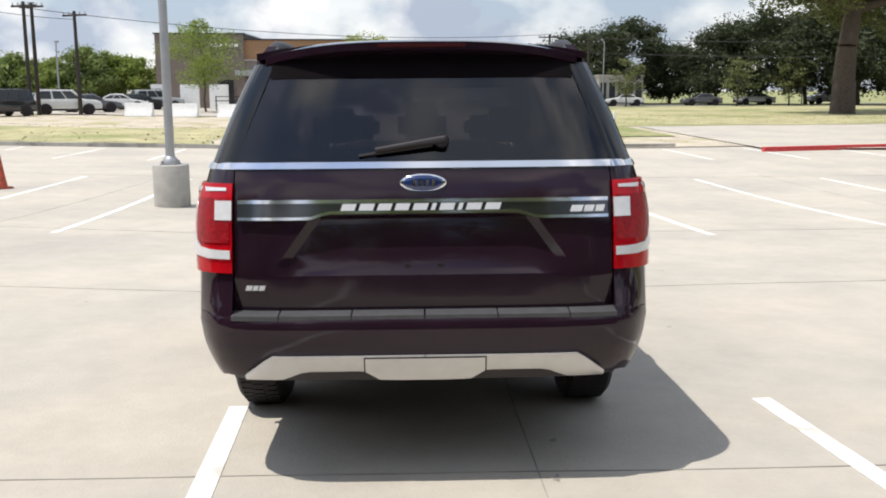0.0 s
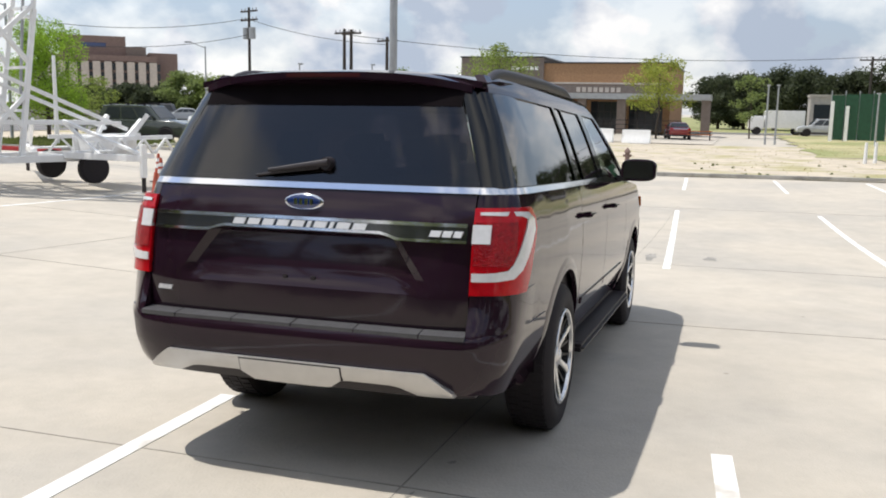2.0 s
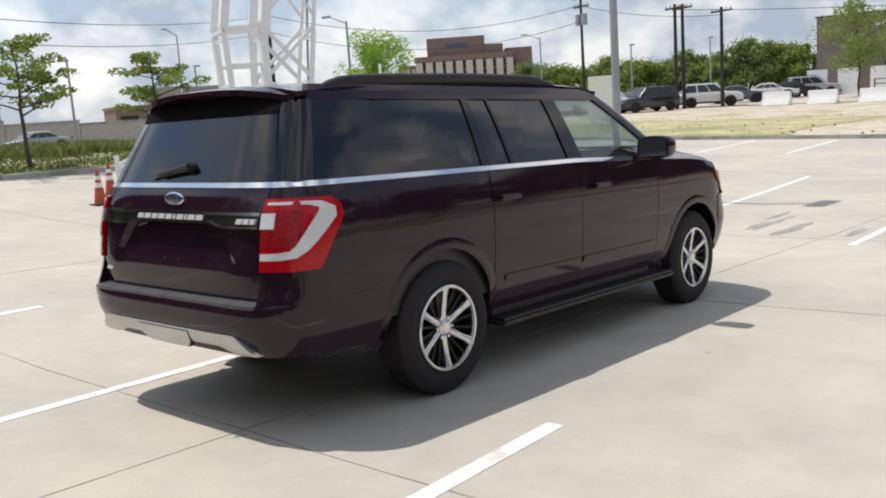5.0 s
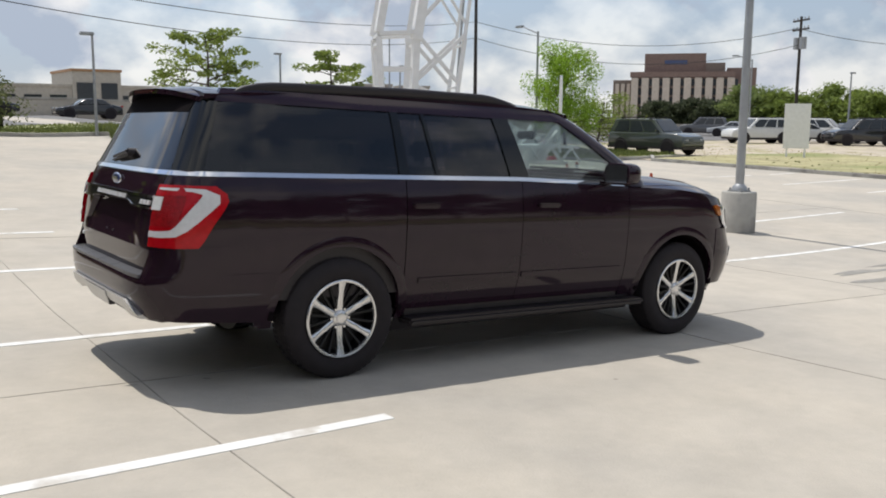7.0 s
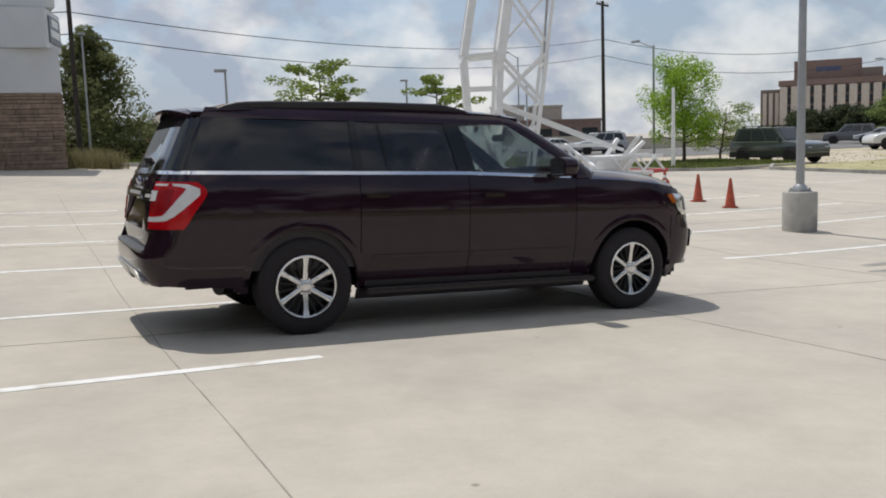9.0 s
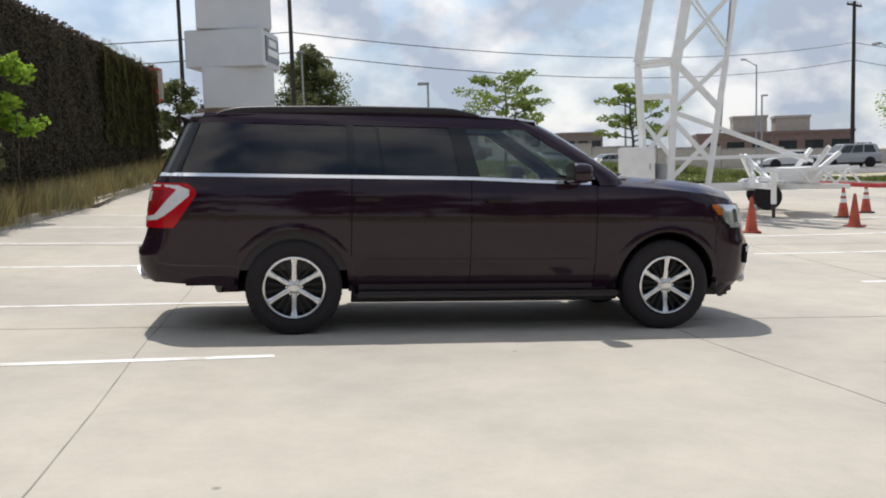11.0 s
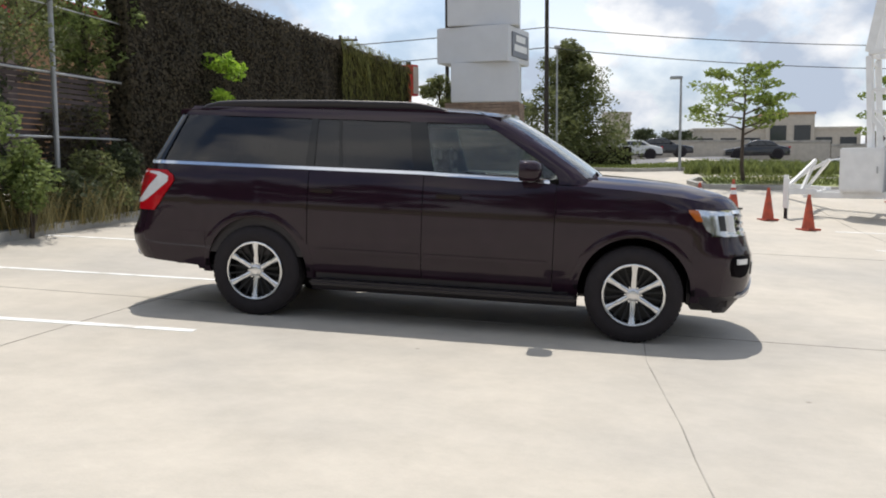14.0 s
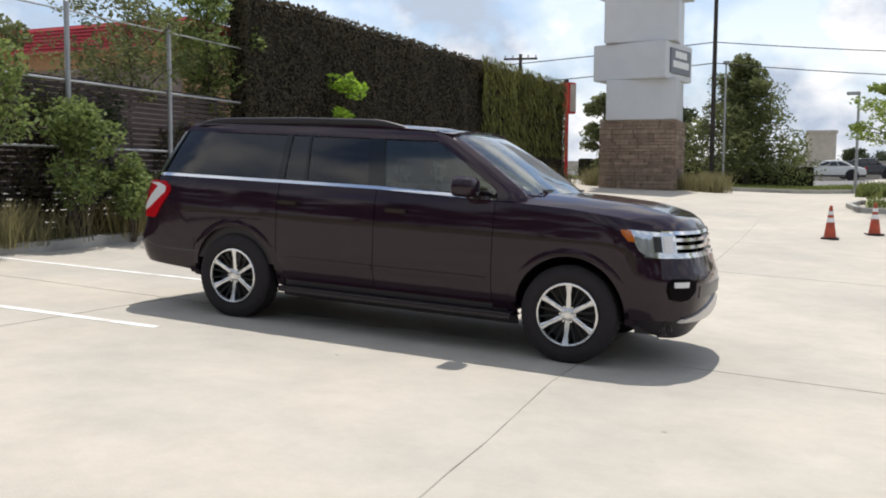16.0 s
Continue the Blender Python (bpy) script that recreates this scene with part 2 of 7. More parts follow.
M = dict(
    paving=concrete_mat(),
    curb=mat("curb_concrete", (0.40, 0.385, 0.35), 0.85, var=0.15, scale=3, bump=0.3, second=(0.25, 0.24, 0.22), sscale=1.5),
    line=mat("road_paint_white", (0.72, 0.715, 0.69), 0.75, var=0.08, scale=9, second=(0.52, 0.49, 0.44), sscale=4, sedge=(0.52, 0.68)),
    crack=mat("joint_sealant", (0.29, 0.27, 0.235), 0.9, var=0.35, scale=2.5),
    stain=mat("oil_stain", (0.27, 0.255, 0.225), 0.7, var=0.25, scale=6),
    redline=mat("red_curb_paint", (0.55, 0.05, 0.05), 0.6, var=0.15),
    asphalt=mat("road_asphalt", (0.16, 0.155, 0.15), 0.9, var=0.15, scale=2, bump=0.3),
    sand=mat("dry_soil", (0.46, 0.40, 0.31), 0.95, var=0.2, scale=1.3, bump=0.5, bscale=12, second=(0.33, 0.30, 0.15), sscale=0.35, sedge=(0.52, 0.66)),
    drylawn=mat("dry_lawn", (0.37, 0.335, 0.18), 0.95, var=0.25, scale=0.8, bump=0.5, bscale=20, second=(0.24, 0.255, 0.10), sscale=0.12, sedge=(0.5, 0.62)),
    lawn=mat("lawn_soil", (0.21, 0.235, 0.085), 0.95, var=0.3, scale=2.0, bump=0.5, bscale=25, second=(0.33, 0.29, 0.15), sscale=0.5),
    paint=mat("black_car_paint", (0.0188, 0.0080, 0.0150), 0.06, var=0.1, spec=0.40, coat=0.0),
    # wheel liners, and the shade painted on the header below the spoiler
    liner_shade=mat("liner_and_shade_black", (0.0055, 0.0038, 0.0048), 0.95, var=0.2, scale=9, spec=0.1),
    # matt dark brown: the shade between leaves put into the core's colour
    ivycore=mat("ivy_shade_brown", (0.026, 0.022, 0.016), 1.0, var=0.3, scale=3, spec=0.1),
    trim=mat("black_plastic", (0.016, 0.0115, 0.0145), 0.45, var=0.15, scale=20, bump=0.05, bscale=200),
    pad=mat("grey_step_plastic", (0.07, 0.07, 0.074), 0.38, var=0.15, scale=20, bump=0.08, bscale=200),
    darkchrome=mat("dark_chrome", (0.13, 0.13, 0.135), 0.13, 0.9, var=0.05),
    silver=mat("silver_lettering", (0.80, 0.80, 0.82), 0.32, 0.35, var=0.03),
    gloss=mat("gloss_black", (0.004, 0.004, 0.004), 0.08, var=0.05),
    chrome=mat("chrome", (0.80, 0.80, 0.82), 0.09, 1.0, var=0.03),
    satin=mat("satin_silver_paint", (0.58, 0.57, 0.56), 0.36, 0.55, var=0.05, scale=12),
    rubber=mat("tyre_rubber", (0.0115, 0.008, 0.0098), 0.8, var=0.2, scale=15, bump=0.1, bscale=80),
    alloy=mat("machined_alloy", (0.72, 0.72, 0.72), 0.24, 0.9, var=0.04),
    gun=mat("dark_alloy", (0.014, 0.014, 0.015), 0.4, 0.5, var=0.1),
    red=mat("red_lamp_lens", (0.42, 0.004, 0.010), 0.12, var=0.12, scale=24, spec=0.35),
    reddark=mat("deep_red_lens", (0.27, 0.004, 0.008), 0.14, var=0.25, scale=40, bump=0.25, bscale=90, spec=0.4),
    clear=mat("white_lamp_lens", (0.66, 0.66, 0.67), 0.12, var=0.05, scale=40, coat=0.8),
    brakelamp=mat("unlit_brake_lamp", (0.06, 0.012, 0.014), 0.15, var=0.05),
    amber=mat("amber_lens", (0.42, 0.11, 0.015), 0.12, var=0.06, coat=0.8),
    lampsilver=mat("lamp_reflector", (0.75, 0.77, 0.80), 0.15, 0.9, var=0.08, scale=25),
    blue=mat("badge_blue", (0.012, 0.03, 0.12), 0.15, var=0.05, coat=1.0),
    cloth=mat("seat_cloth", (0.10, 0.095, 0.09), 0.9, var=0.15, scale=30),
    dash=mat("dashboard_plastic", (0.025, 0.025, 0.027), 0.6, var=0.1),
    tint=glass_mat("privacy_glass", (0.052, 0.040, 0.047), coat=0.4),
    glass=glass_mat("light_glass", (0.62, 0.70, 0.68), coat=0.3),
    white=mat("white_paint", (0.80, 0.80, 0.79), 0.5, var=0.05, scale=5, second=(0.70, 0.685, 0.66), sscale=2.2, sedge=(0.62, 0.85)),
    orange=mat("cone_orange", (0.45, 0.075, 0.033), 0.6, var=0.18, scale=8, second=(0.28, 0.06, 0.035), sscale=6),
    grey=mat("galvanised_steel", (0.36, 0.37, 0.38), 0.45, 0.5, var=0.1, scale=4),
    wood=mat("pole_timber", (0.04, 0.033, 0.028), 0.9, var=0.25, scale=5, bump=0.4),
    wire=mat("cable_black", (0.03, 0.03, 0.032), 0.7),
    signwhite=mat("sign_white_metal", (0.62, 0.63, 0.65), 0.45, var=0.03, scale=2),
    stone=mat("split_stone", (0.26, 0.19, 0.145), 0.9, var=0.25, scale=5, bump=0.6, bscale=25, object_random=0.2),
    tan=mat("tan_brick", (0.33, 0.19, 0.10), 0.9, var=0.15, scale=7),
    taupe=mat("taupe_stucco", (0.18, 0.145, 0.125), 0.9, var=0.1, scale=4, bump=0.2),
    # brick brown lightened: the office block's distance haze is mixed into it
    brown=mat("hazed_brown_brick", (0.20, 0.14, 0.12), 0.9, var=0.15, scale=5),
    cream=mat("cream_concrete", (0.50, 0.44, 0.38), 0.85, var=0.1, scale=3),
    stucco=mat("pale_stucco", (0.42, 0.39, 0.34), 0.9, var=0.1, scale=3),
    dark=mat("dark_opening", (0.02, 0.02, 0.022), 0.3, var=0.2),
    window=mat("window_glass_dark", (0.03, 0.035, 0.04), 0.08, var=0.1),
    redroof=mat("red_metal_roof", (0.36, 0.022, 0.03), 0.6, var=0.15, scale=3),
    signred=mat("sign_red", (0.50, 0.02, 0.02), 0.4, var=0.08),
    signgrey=mat("sign_slate", (0.16, 0.17, 0.20), 0.45, var=0.1),
    mesh_green=mat("green_windscreen", (0.02, 0.075, 0.04), 0.8, var=0.2, scale=3),
    slat=mat("dark_timber_slat", (0.06, 0.045, 0.045), 0.85, var=0.3, scale=3, object_random=0.25),
    bark=mat("bark", (0.075, 0.057, 0.043), 0.95, var=0.3, scale=7, bump=0.6, bscale=30),
    bark_pale=mat("bark_pale", (0.20, 0.16, 0.12), 0.95, var=0.3, scale=7, bump=0.5, bscale=30),
    leaf=leaf_mat("leaf_fresh", (0.175, 0.235, 0.08)),
    leaf_bright=leaf_mat("leaf_bright", (0.20, 0.27, 0.065)),
    # brightest green: sun on the sapling's leaves is put into the colour
    leaf_sunlit=leaf_mat("leaf_sunlit", (0.26, 0.42, 0.05)),
    leaf_dark=leaf_mat("leaf_dark", (0.055, 0.072, 0.038)),
    leaf_olive=leaf_mat("leaf_olive", (0.14, 0.165, 0.07)),
    leaf_yellow=leaf_mat("leaf_yellow_green", (0.27, 0.32, 0.06)),
    leaf_vine=leaf_mat("leaf_vine", (0.23, 0.25, 0.07), 0.5),
    ivy=leaf_mat("ivy_leaf", (0.074, 0.066, 0.046), 0.4),
    feather=leaf_mat("feather_grass", (0.22, 0.21, 0.11), 0.35),
    straw=leaf_mat("dry_grass", (0.28, 0.23, 0.10), 0.3),
    grass=leaf_mat("green_grass", (0.15, 0.185, 0.06), 0.3),
)


def ground_z(x, y):
    """The lot dips along the parked car and lies almost level ahead of it; it climbs gently to the street."""
    s = 0.0472
    z = -s * x if x < 7 else (-s * 7 - s * ((x - 7) - (x - 7) ** 2 / 16) if x < 15 else -s * 11)
    z += -0.0096 * y if y < 2 else -0.0192 + 0.028 * (min(y, 30) - 2) * (1 - 0.5 * max(0, min(1, (x - 14) / 8)))
    if y > 2:
        climb = 0.034 * (min(y, 12) - 2) + 0.075 * max(0, min(y, 24) - 12) + 0.02 * max(0, min(y, 60) - 24)
        z += (climb - 0.028 * (min(y, 30) - 2)) * float(np.interp(x, (-2, 4, 8, 12, 26), (0.42, 0.58, 1.0, 1.0, 0.0)))
    return z


def mesh_ob(name, verts, faces, material, parent=None, label="", smooth=0):
    me = bpy.data.meshes.new(name)
    me.from_pydata([tuple(v) for v in verts], [], faces)
    me.materials.append(material)
    if smooth:
        me.polygons.foreach_set("use_smooth", [True] * len(me.polygons))
        me.set_sharp_from_angle(angle=radians(smooth))
    ob = new(name, me)
    if parent:
        ob.parent = parent
    return tagged(ob, label)


def part(name, bm, material, parent=None, label="", smooth=35):
    me = bpy.data.meshes.new(name)
    bmesh.ops.recalc_face_normals(bm, faces=bm.faces)
    bm.to_mesh(me)
    bm.free()
    me.materials.append(material)
    if smooth:
        me.polygons.foreach_set("use_smooth", [True] * len(me.polygons))
        me.set_sharp_from_angle(angle=radians(smooth))
    ob = new(name, me)
    if parent:
        ob.parent = parent
    return tagged(ob, label)


def thing(name, label, category, m=None, group="", kind=""):
    ob = new(name)
    ob.empty_display_size = 0.2
    ob.matrix_world = m or Matrix()
    return tagged(ob, label, category, group, kind)


def bx(bm, x0, x1, y0, y1, z0, z1, bev=0.0, m=None):
    """Adds a box, its edges bevelled."""
    r = bmesh.ops.create_cube(bm, size=1)
    for v in r["verts"]:
        v.co = Vector(((x0 + x1) / 2 + v.co.x * (x1 - x0), (y0 + y1) / 2 + v.co.y * (y1 - y0), (z0 + z1) / 2 + v.co.z * (z1 - z0)))
    if bev:
        es = {e for v in r["verts"] for e in v.link_edges}
        nv = bmesh.ops.bevel(bm, geom=list(es), offset=bev, segments=2, affect="EDGES")
        vs = set(nv["verts"])
    else:
        vs = set(r["verts"])
    if m:
        bmesh.ops.transform(bm, matrix=m, verts=list(vs))
    return bm


def cyl(bm, a, b, r0, r1=None, n=12):
    """Adds a round bar from a to b."""
    a, b = Vector(a), Vector(b)
    r1 = r0 if r1 is None else r1
    d = b - a
    q = d.to_track_quat("Z", "Y").to_matrix()
    rings = []
    for p, r in ((a, r0), (b, r1)):
        rings.append([bm.verts.new(p + q @ Vector((r * math.cos(k * math.tau / n), r * math.sin(k * math.tau / n), 0))) for k in range(n)])
    for k in range(n):
        bm.faces.new((rings[0][k], rings[0][(k + 1) % n], rings[1][(k + 1) % n], rings[1][k]))
    bm.faces.new(rings[0][::-1]), bm.faces.new(rings[1])
    return bm


def lathe(bm, prof, n=32, m=None, close=True):
    """Turns a profile of (radius, height) about z."""
    rings = []
    for r, h in prof:
        rings.append([bm.verts.new(((m or Matrix()) @ Vector((r * math.cos(k * math.tau / n), r * math.sin(k * math.tau / n), h)))) for k in range(n)])
    for a, b in zip(rings, rings[1:]):
        for k in range(n):
            bm.faces.new((a[k], a[(k + 1) % n], b[(k + 1) % n], b[k]))
    if close:
        bm.faces.new(rings[0][::-1]), bm.faces.new(rings[-1])
    return bm


def slab(bm, outer, inner):
    """A curved panel with thickness from two equal grids of points."""
    grids = []
    for g in (outer, inner):
        grids.append([[bm.verts.new(p) for p in row] for row in g])
    o, i = grids
    nu, nv = len(o), len(o[0])
    for a in range(nu - 1):
        for b in range(nv - 1):
            bm.faces.new((o[a][b], o[a + 1][b], o[a + 1][b + 1], o[a][b + 1]))
            bm.faces.new((i[a][b], i[a][b + 1], i[a + 1][b + 1], i[a + 1][b]))
    for a in range(nu - 1):
        bm.faces.new((o[a][0], i[a][0], i[a + 1][0], o[a + 1][0]))
        bm.faces.new((o[a][-1], o[a + 1][-1], i[a + 1][-1], i[a][-1]))
    for b in range(nv - 1):
        bm.faces.new((o[0][b], o[0][b + 1], i[0][b + 1], i[0][b]))
        bm.faces.new((o[-1][b], i[-1][b], i[-1][b + 1], o[-1][b + 1]))
    return bm


def B():
    return bmesh.new()
# ---- ground ----
def ground():
    gx = [-900, -300, -120, -60, -30, -18] + [-12 + 0.75 * k for k in range(49)] + [27, 30, 35, 42, 50, 60, 80, 120, 200, 400, 900]
    gy = [-900, -300, -100, -50, -30, -20] + [-14 + 1.0 * k for k in range(47)] + [35, 40, 50, 70, 100, 160, 300, 900]
    v = [(x, y, ground_z(max(x, -12), max(y, -14))) for x in gx for y in gy]
    n = len(gy)
    f = [(i * n + j, (i + 1) * n + j, (i + 1) * n + j + 1, i * n + j + 1) for i in range(len(gx) - 1) for j in range(n - 1)]
    return tagged(mesh_ob("ground", v, f, M["paving"], None, "pale concrete parking lot ground", 60), kind="structure")


ground()
# ---- the black sport-utility car, built nose along +x about its rear axle ----
car = thing("sport_utility_car", "long glossy black sport-utility car parked on concrete", "car", pose(0, 0.06, 0, -0.55, 2.7, 0))

WZ = ((0.20, 0.30, 0.42, 0.50, 0.56, 0.62, 0.70, 0.85, 1.00, 1.12, 1.20, 1.27, 1.33, 1.37, 1.45, 1.61, 1.76, 1.825, 1.88), (0.81, 0.86, 0.918, 0.948, 0.967, 0.981, 0.992, 1.000, 1.005, 1.000, 0.992, 0.982, 0.968, 0.950, 0.925, 0.868, 0.805, 0.772, 0.735))
RZ = ((0.30, 0.45, 0.75, 0.90, 1.10, 1.22, 1.30, 1.36, 1.40, 1.76, 1.83, 1.88), (-1.19, -1.215, -1.252, -1.242, -1.217, -1.192, -1.165, -1.135, -1.115, -0.945, -0.915, -0.875))
FZ = ((0.20, 0.30, 0.42, 0.55, 0.75, 0.85, 1.00, 1.10, 1.17, 1.22, 1.30, 1.40), (4.18, 4.25, 4.335, 4.355, 4.355, 4.31, 4.27, 4.255, 4.22, 4.16, 3.98, 3.70))
GZ = ((1.33, 1.37, 1.42, 1.61, 1.765, 1.83, 1.89, 1.93), (3.09, 3.06, 3.00, 2.71, 2.455, 2.335, 2.20, 2.08))
RA, RN, FA, FN = 0.56, 5.6, 0.67, 2.75


def taper(x):
    """The flanks draw in a little towards the tail."""
    return 1 - 0.016 * max(0.0, min(1.0, -x / 0.9))


def half_width(x, z, d=0.0, cabin=False):
    """Half the body's width at (x, z); d metres proud of the skin."""
    w, r = np.interp(z, *WZ) * taper(x) + d, np.interp(z, *RZ) - d
    f, fa, fn = (np.interp(z, *GZ) + d, 0.34, 2.6) if cabin else (np.interp(z, *FZ) + d, FA, FN)
    if x < r + RA:
        k = min(1.0, (r + RA - x) / RA)
        return w * (1 - k ** RN) ** (1 / RN)
    if x > f - fa:
        k = min(1.0, (x - f + fa) / fa)
        return w * (1 - k ** fn) ** (1 / fn)
    return w


def end_x(y, z, d=0.0, front=False, cabin=False):
    """Where the rear or front skin lies at (y, z)."""
    w = np.interp(z, *WZ) * (1.0 if front else 0.984) + d
    k = min(1.0, abs(y) / w)
    if front:
        f, fa, fn = (np.interp(z, *GZ) + d, 0.34, 2.6) if cabin else (np.interp(z, *FZ) + d, FA, FN)
        return f - fa + fa * (1 - k ** fn) ** (1 / fn)
    return np.interp(z, *RZ) - d + RA - RA * (1 - k ** RN) ** (1 / RN)


def skin(st, z, side, d=0.0):
    """A point of the skin: st is ('x', x), ('r', y) on the rear or ('f', y) on the front; 'c' and 'w' the same on the cabin."""
    kind, v = st
    if kind in "xc":
        return (v, side * half_width(v, z, d, kind == "c"), z)
    return (end_x(v, z, d, kind in "fw", kind == "w"), side * abs(v), z)


def shell(sts, low, high, nz, side=-1, d=0.0, thick=0.018):
    """A panel over stations, between two heights that may be functions of the station's number."""
    lo = low if callable(low) else (lambda k: low)
    hi = high if callable(high) else (lambda k: high)
    grids = []
    dk = d if callable(d) else (lambda k: d)
    for dd in (0, -thick):
        grids.append([[skin(s, lo(k) + (hi(k) - lo(k)) * j / nz, side, dk(k) + dd) for j in range(nz + 1)] for k, s in enumerate(sts)])
    return grids


def panel(name, sts, low, high, nz, material, parent=None, side=-1, d=0.0, thick=0.018, label=""):
    return part(name, slab(B(), *shell(sts, low, high, nz, side, d, thick)), material, parent or car, label, 28)


def xs(a, b, n):
    return [("x", a + (b - a) * k / n) for k in range(n + 1)]


def arch(x, cx, floor):
    """The body's lower edge: a wheel arch of 0.50 m about cx."""
    r = 0.475
    dx = abs(x - cx)
    return max(floor, 0.42 + math.sqrt(r * r - dx * dx)) if dx < r else floor


def belt(x):
    return 1.330 if x < 1.5 else 1.330 - 0.032 * (x - 1.5) / 1.2


def shoulder(x):
    """Top edge of the front fender."""
    return float(np.interp(x, (2.6, 2.9, 3.3, 3.7, 3.95, 4.1), (1.292, 1.292, 1.275, 1.235, 1.19, 1.155)))


SILL = 0.36
for side in (-1, 1):
    nm = "quarter_panel"
    st = [("r", 0.80), ("r", 0.85)] + xs(-0.98, -0.86, 4) + xs(-0.82, -0.50, 4) + xs(-0.47, 0.478, 22)
    X = [skin(s, 1.0, 1)[0] for s in st]
    panel(nm, st, lambda k: arch(X[k], 0, 0.64 if X[k] < -0.6 else SILL + 0.02), lambda k: belt(X[k]), 10, M["paint"], side=side)
    # wheel lips, proud of the flank
    for cx in (0.0, 3.343):
        pts = []
        for k in range(25):
            a = radians(-8 + 196 * k / 24)
            pts.append((cx + 0.468 * math.cos(a), max(SILL, 0.42 + 0.468 * math.sin(a)), cx + 0.545 * math.cos(a), max(SILL, 0.42 + 0.545 * math.sin(a))))
        g = []
        for dd in (0.008, -0.02):
            g.append([[(x0 + (x1 - x0) * j / 3, side * half_width(x0 + (x1 - x0) * j / 3, z0 + (z1 - z0) * j / 3, dd - (0.0, 0.001, 0.004, 0.010)[j]), z0 + (z1 - z0) * j / 3) for j in range(4)] for x0, z0, x1, z1 in pts])
        part("wheel_lip", slab(B(), *g), M["paint"], car, smooth=50)
        # dark liner of the wheel well
        bm = B()
        g = [[[(cx + r * math.cos(radians(a)), side * y, 0.42 + r * math.sin(radians(a))) for y in (0.60, 0.94)] for a in range(0, 181, 10)] for r in (0.47, 0.50)]
        part("wheel_liner", slab(bm, *g), M["liner_shade"], car)
        bm = B()
        bx(bm, cx - 0.52, cx + 0.52, min(side * 0.56, side * 0.60), max(side * 0.56, side * 0.60), 0.34, 0.93)
        part("wheel_well_wall", bm, M["liner_shade"], car)
    # doors, with seams between
    st = xs(0.485, 1.515, 14)
    rd = panel("rear_door", st, lambda k: max(SILL + 0.06, arch(st[k][1] - 0.02, 0, SILL + 0.06)), lambda k: belt(st[k][1]), 10, M["paint"], side=side)
    st = xs(1.521, 2.655, 14)
    fd = panel("front_door", st, lambda k: max(SILL + 0.06, arch(st[k][1] + 0.02, 3.343, SILL + 0.06)), lambda k: belt(st[k][1]), 10, M["paint"], side=side)
    st = xs(2.661, 3.87, 30) + [("x", 3.92), ("x", 3.97)]
    panel("front_fender", st, lambda k: arch(st[k][1], 3.343, SILL + 0.02 if st[k][1] < 3.3 else 0.62), lambda k: shoulder(st[k][1]), 10, M["paint"], side=side)
    # low crease moulding on the doors
    for door, a, b in ((rd, 0.60, 1.50), (fd, 1.54, 2.60)):
        panel("side_moulding", xs(a, b, 8), lambda k: 0.605, lambda k: 0.645, 3, M["paint"], door, side, 0.008, 0.02)
        bm = B()
        hx = 0.62 if door is rd else 1.75
        y = half_width(hx, 1.15, 0.012)
        bx(bm, hx - 0.11, hx + 0.11, side * (y + 0.03) - 0.013, side * (y + 0.03) + 0.013, 1.135, 1.172, 0.012)
        bx(bm, hx - 0.10, hx - 0.07, min(side * (y - 0.03), side * (y + 0.03)), max(side * (y - 0.03), side * (y + 0.03)), 1.141, 1.166, 0.008)
        bx(bm, hx + 0.07, hx + 0.10, min(side * (y - 0.03), side * (y + 0.03)), max(side * (y - 0.03), side * (y + 0.03)), 1.141, 1.166, 0.008)
        part("door_handle", bm, M["paint"], door)
    # rocker and running board
    panel("rocker", xs(0.49, 2.875, 10), 0.25, 0.43, 3, M["trim"], side=side, d=-0.02)
    bm = B()
    bx(bm, 0.52, 2.88, min(side * 0.78, side * 1.03), max(side * 0.78, side * 1.03), 0.315, 0.365, 0.02)
    bx(bm, 0.60, 2.80, min(side * 0.93, side * 1.012), max(side * 0.93, side * 1.012), 0.362, 0.3675, 0.002)
    part("running_board", bm, M["trim"], car, "black plastic running board")
    # bright belt moulding
    st = [("r", 0.80), ("r", 0.84)] + [("c", -0.95 + 0.05 * k) for k in range(4)] + [("c", -0.76 + 3.36 * k / 30) for k in range(31)]
    XB = [skin(s, 1.33, 1)[0] for s in st]
    panel("belt_moulding", st, lambda k: belt(XB[k]) + 0.002, lambda k: belt(XB[k]) + 0.030, 3, M["chrome"], side=side, d=0.006, thick=0.02, label="thin bright chrome belt moulding")
    # cabin side: pillars and roof rail, leaving the windows open
    TOP = 1.788

    def cab(name, bot, top, nz=6, material=M["paint"], d=0.0, thick=0.03, parent=None):
        """Patch between a lower (x0, x1, z) and an upper (x0, x1, z) edge."""
        n = 6
        g = []
        for dd in (d, d - thick):
            rows = []
            for i in range(n + 1):
                col = []
                for j in range(nz + 1):
                    f = j / nz
                    x0, x1, z = bot[0] + (top[0] - bot[0]) * f, bot[1] + (top[1] - bot[1]) * f, bot[2] + (top[2] - bot[2]) * f
                    x = x0 + (x1 - x0) * i / n
                    col.append((x, side * half_width(x, z, dd, True), z))
                rows.append(col)
            g.append(rows)
        return part(name, slab(B(), *g), material, parent or car, smooth=28)

    cab("d_pillar", (-1.02, -0.93, 1.36), (-0.86, -0.78, TOP), material=M["gloss"])
    cab("c_pillar", (0.44, 0.52, 1.36), (0.44, 0.50, TOP), material=M["gloss"])
    cab("window_divider", (0.745, 0.775, 1.36), (0.69, 0.715, TOP), material=M["gloss"])
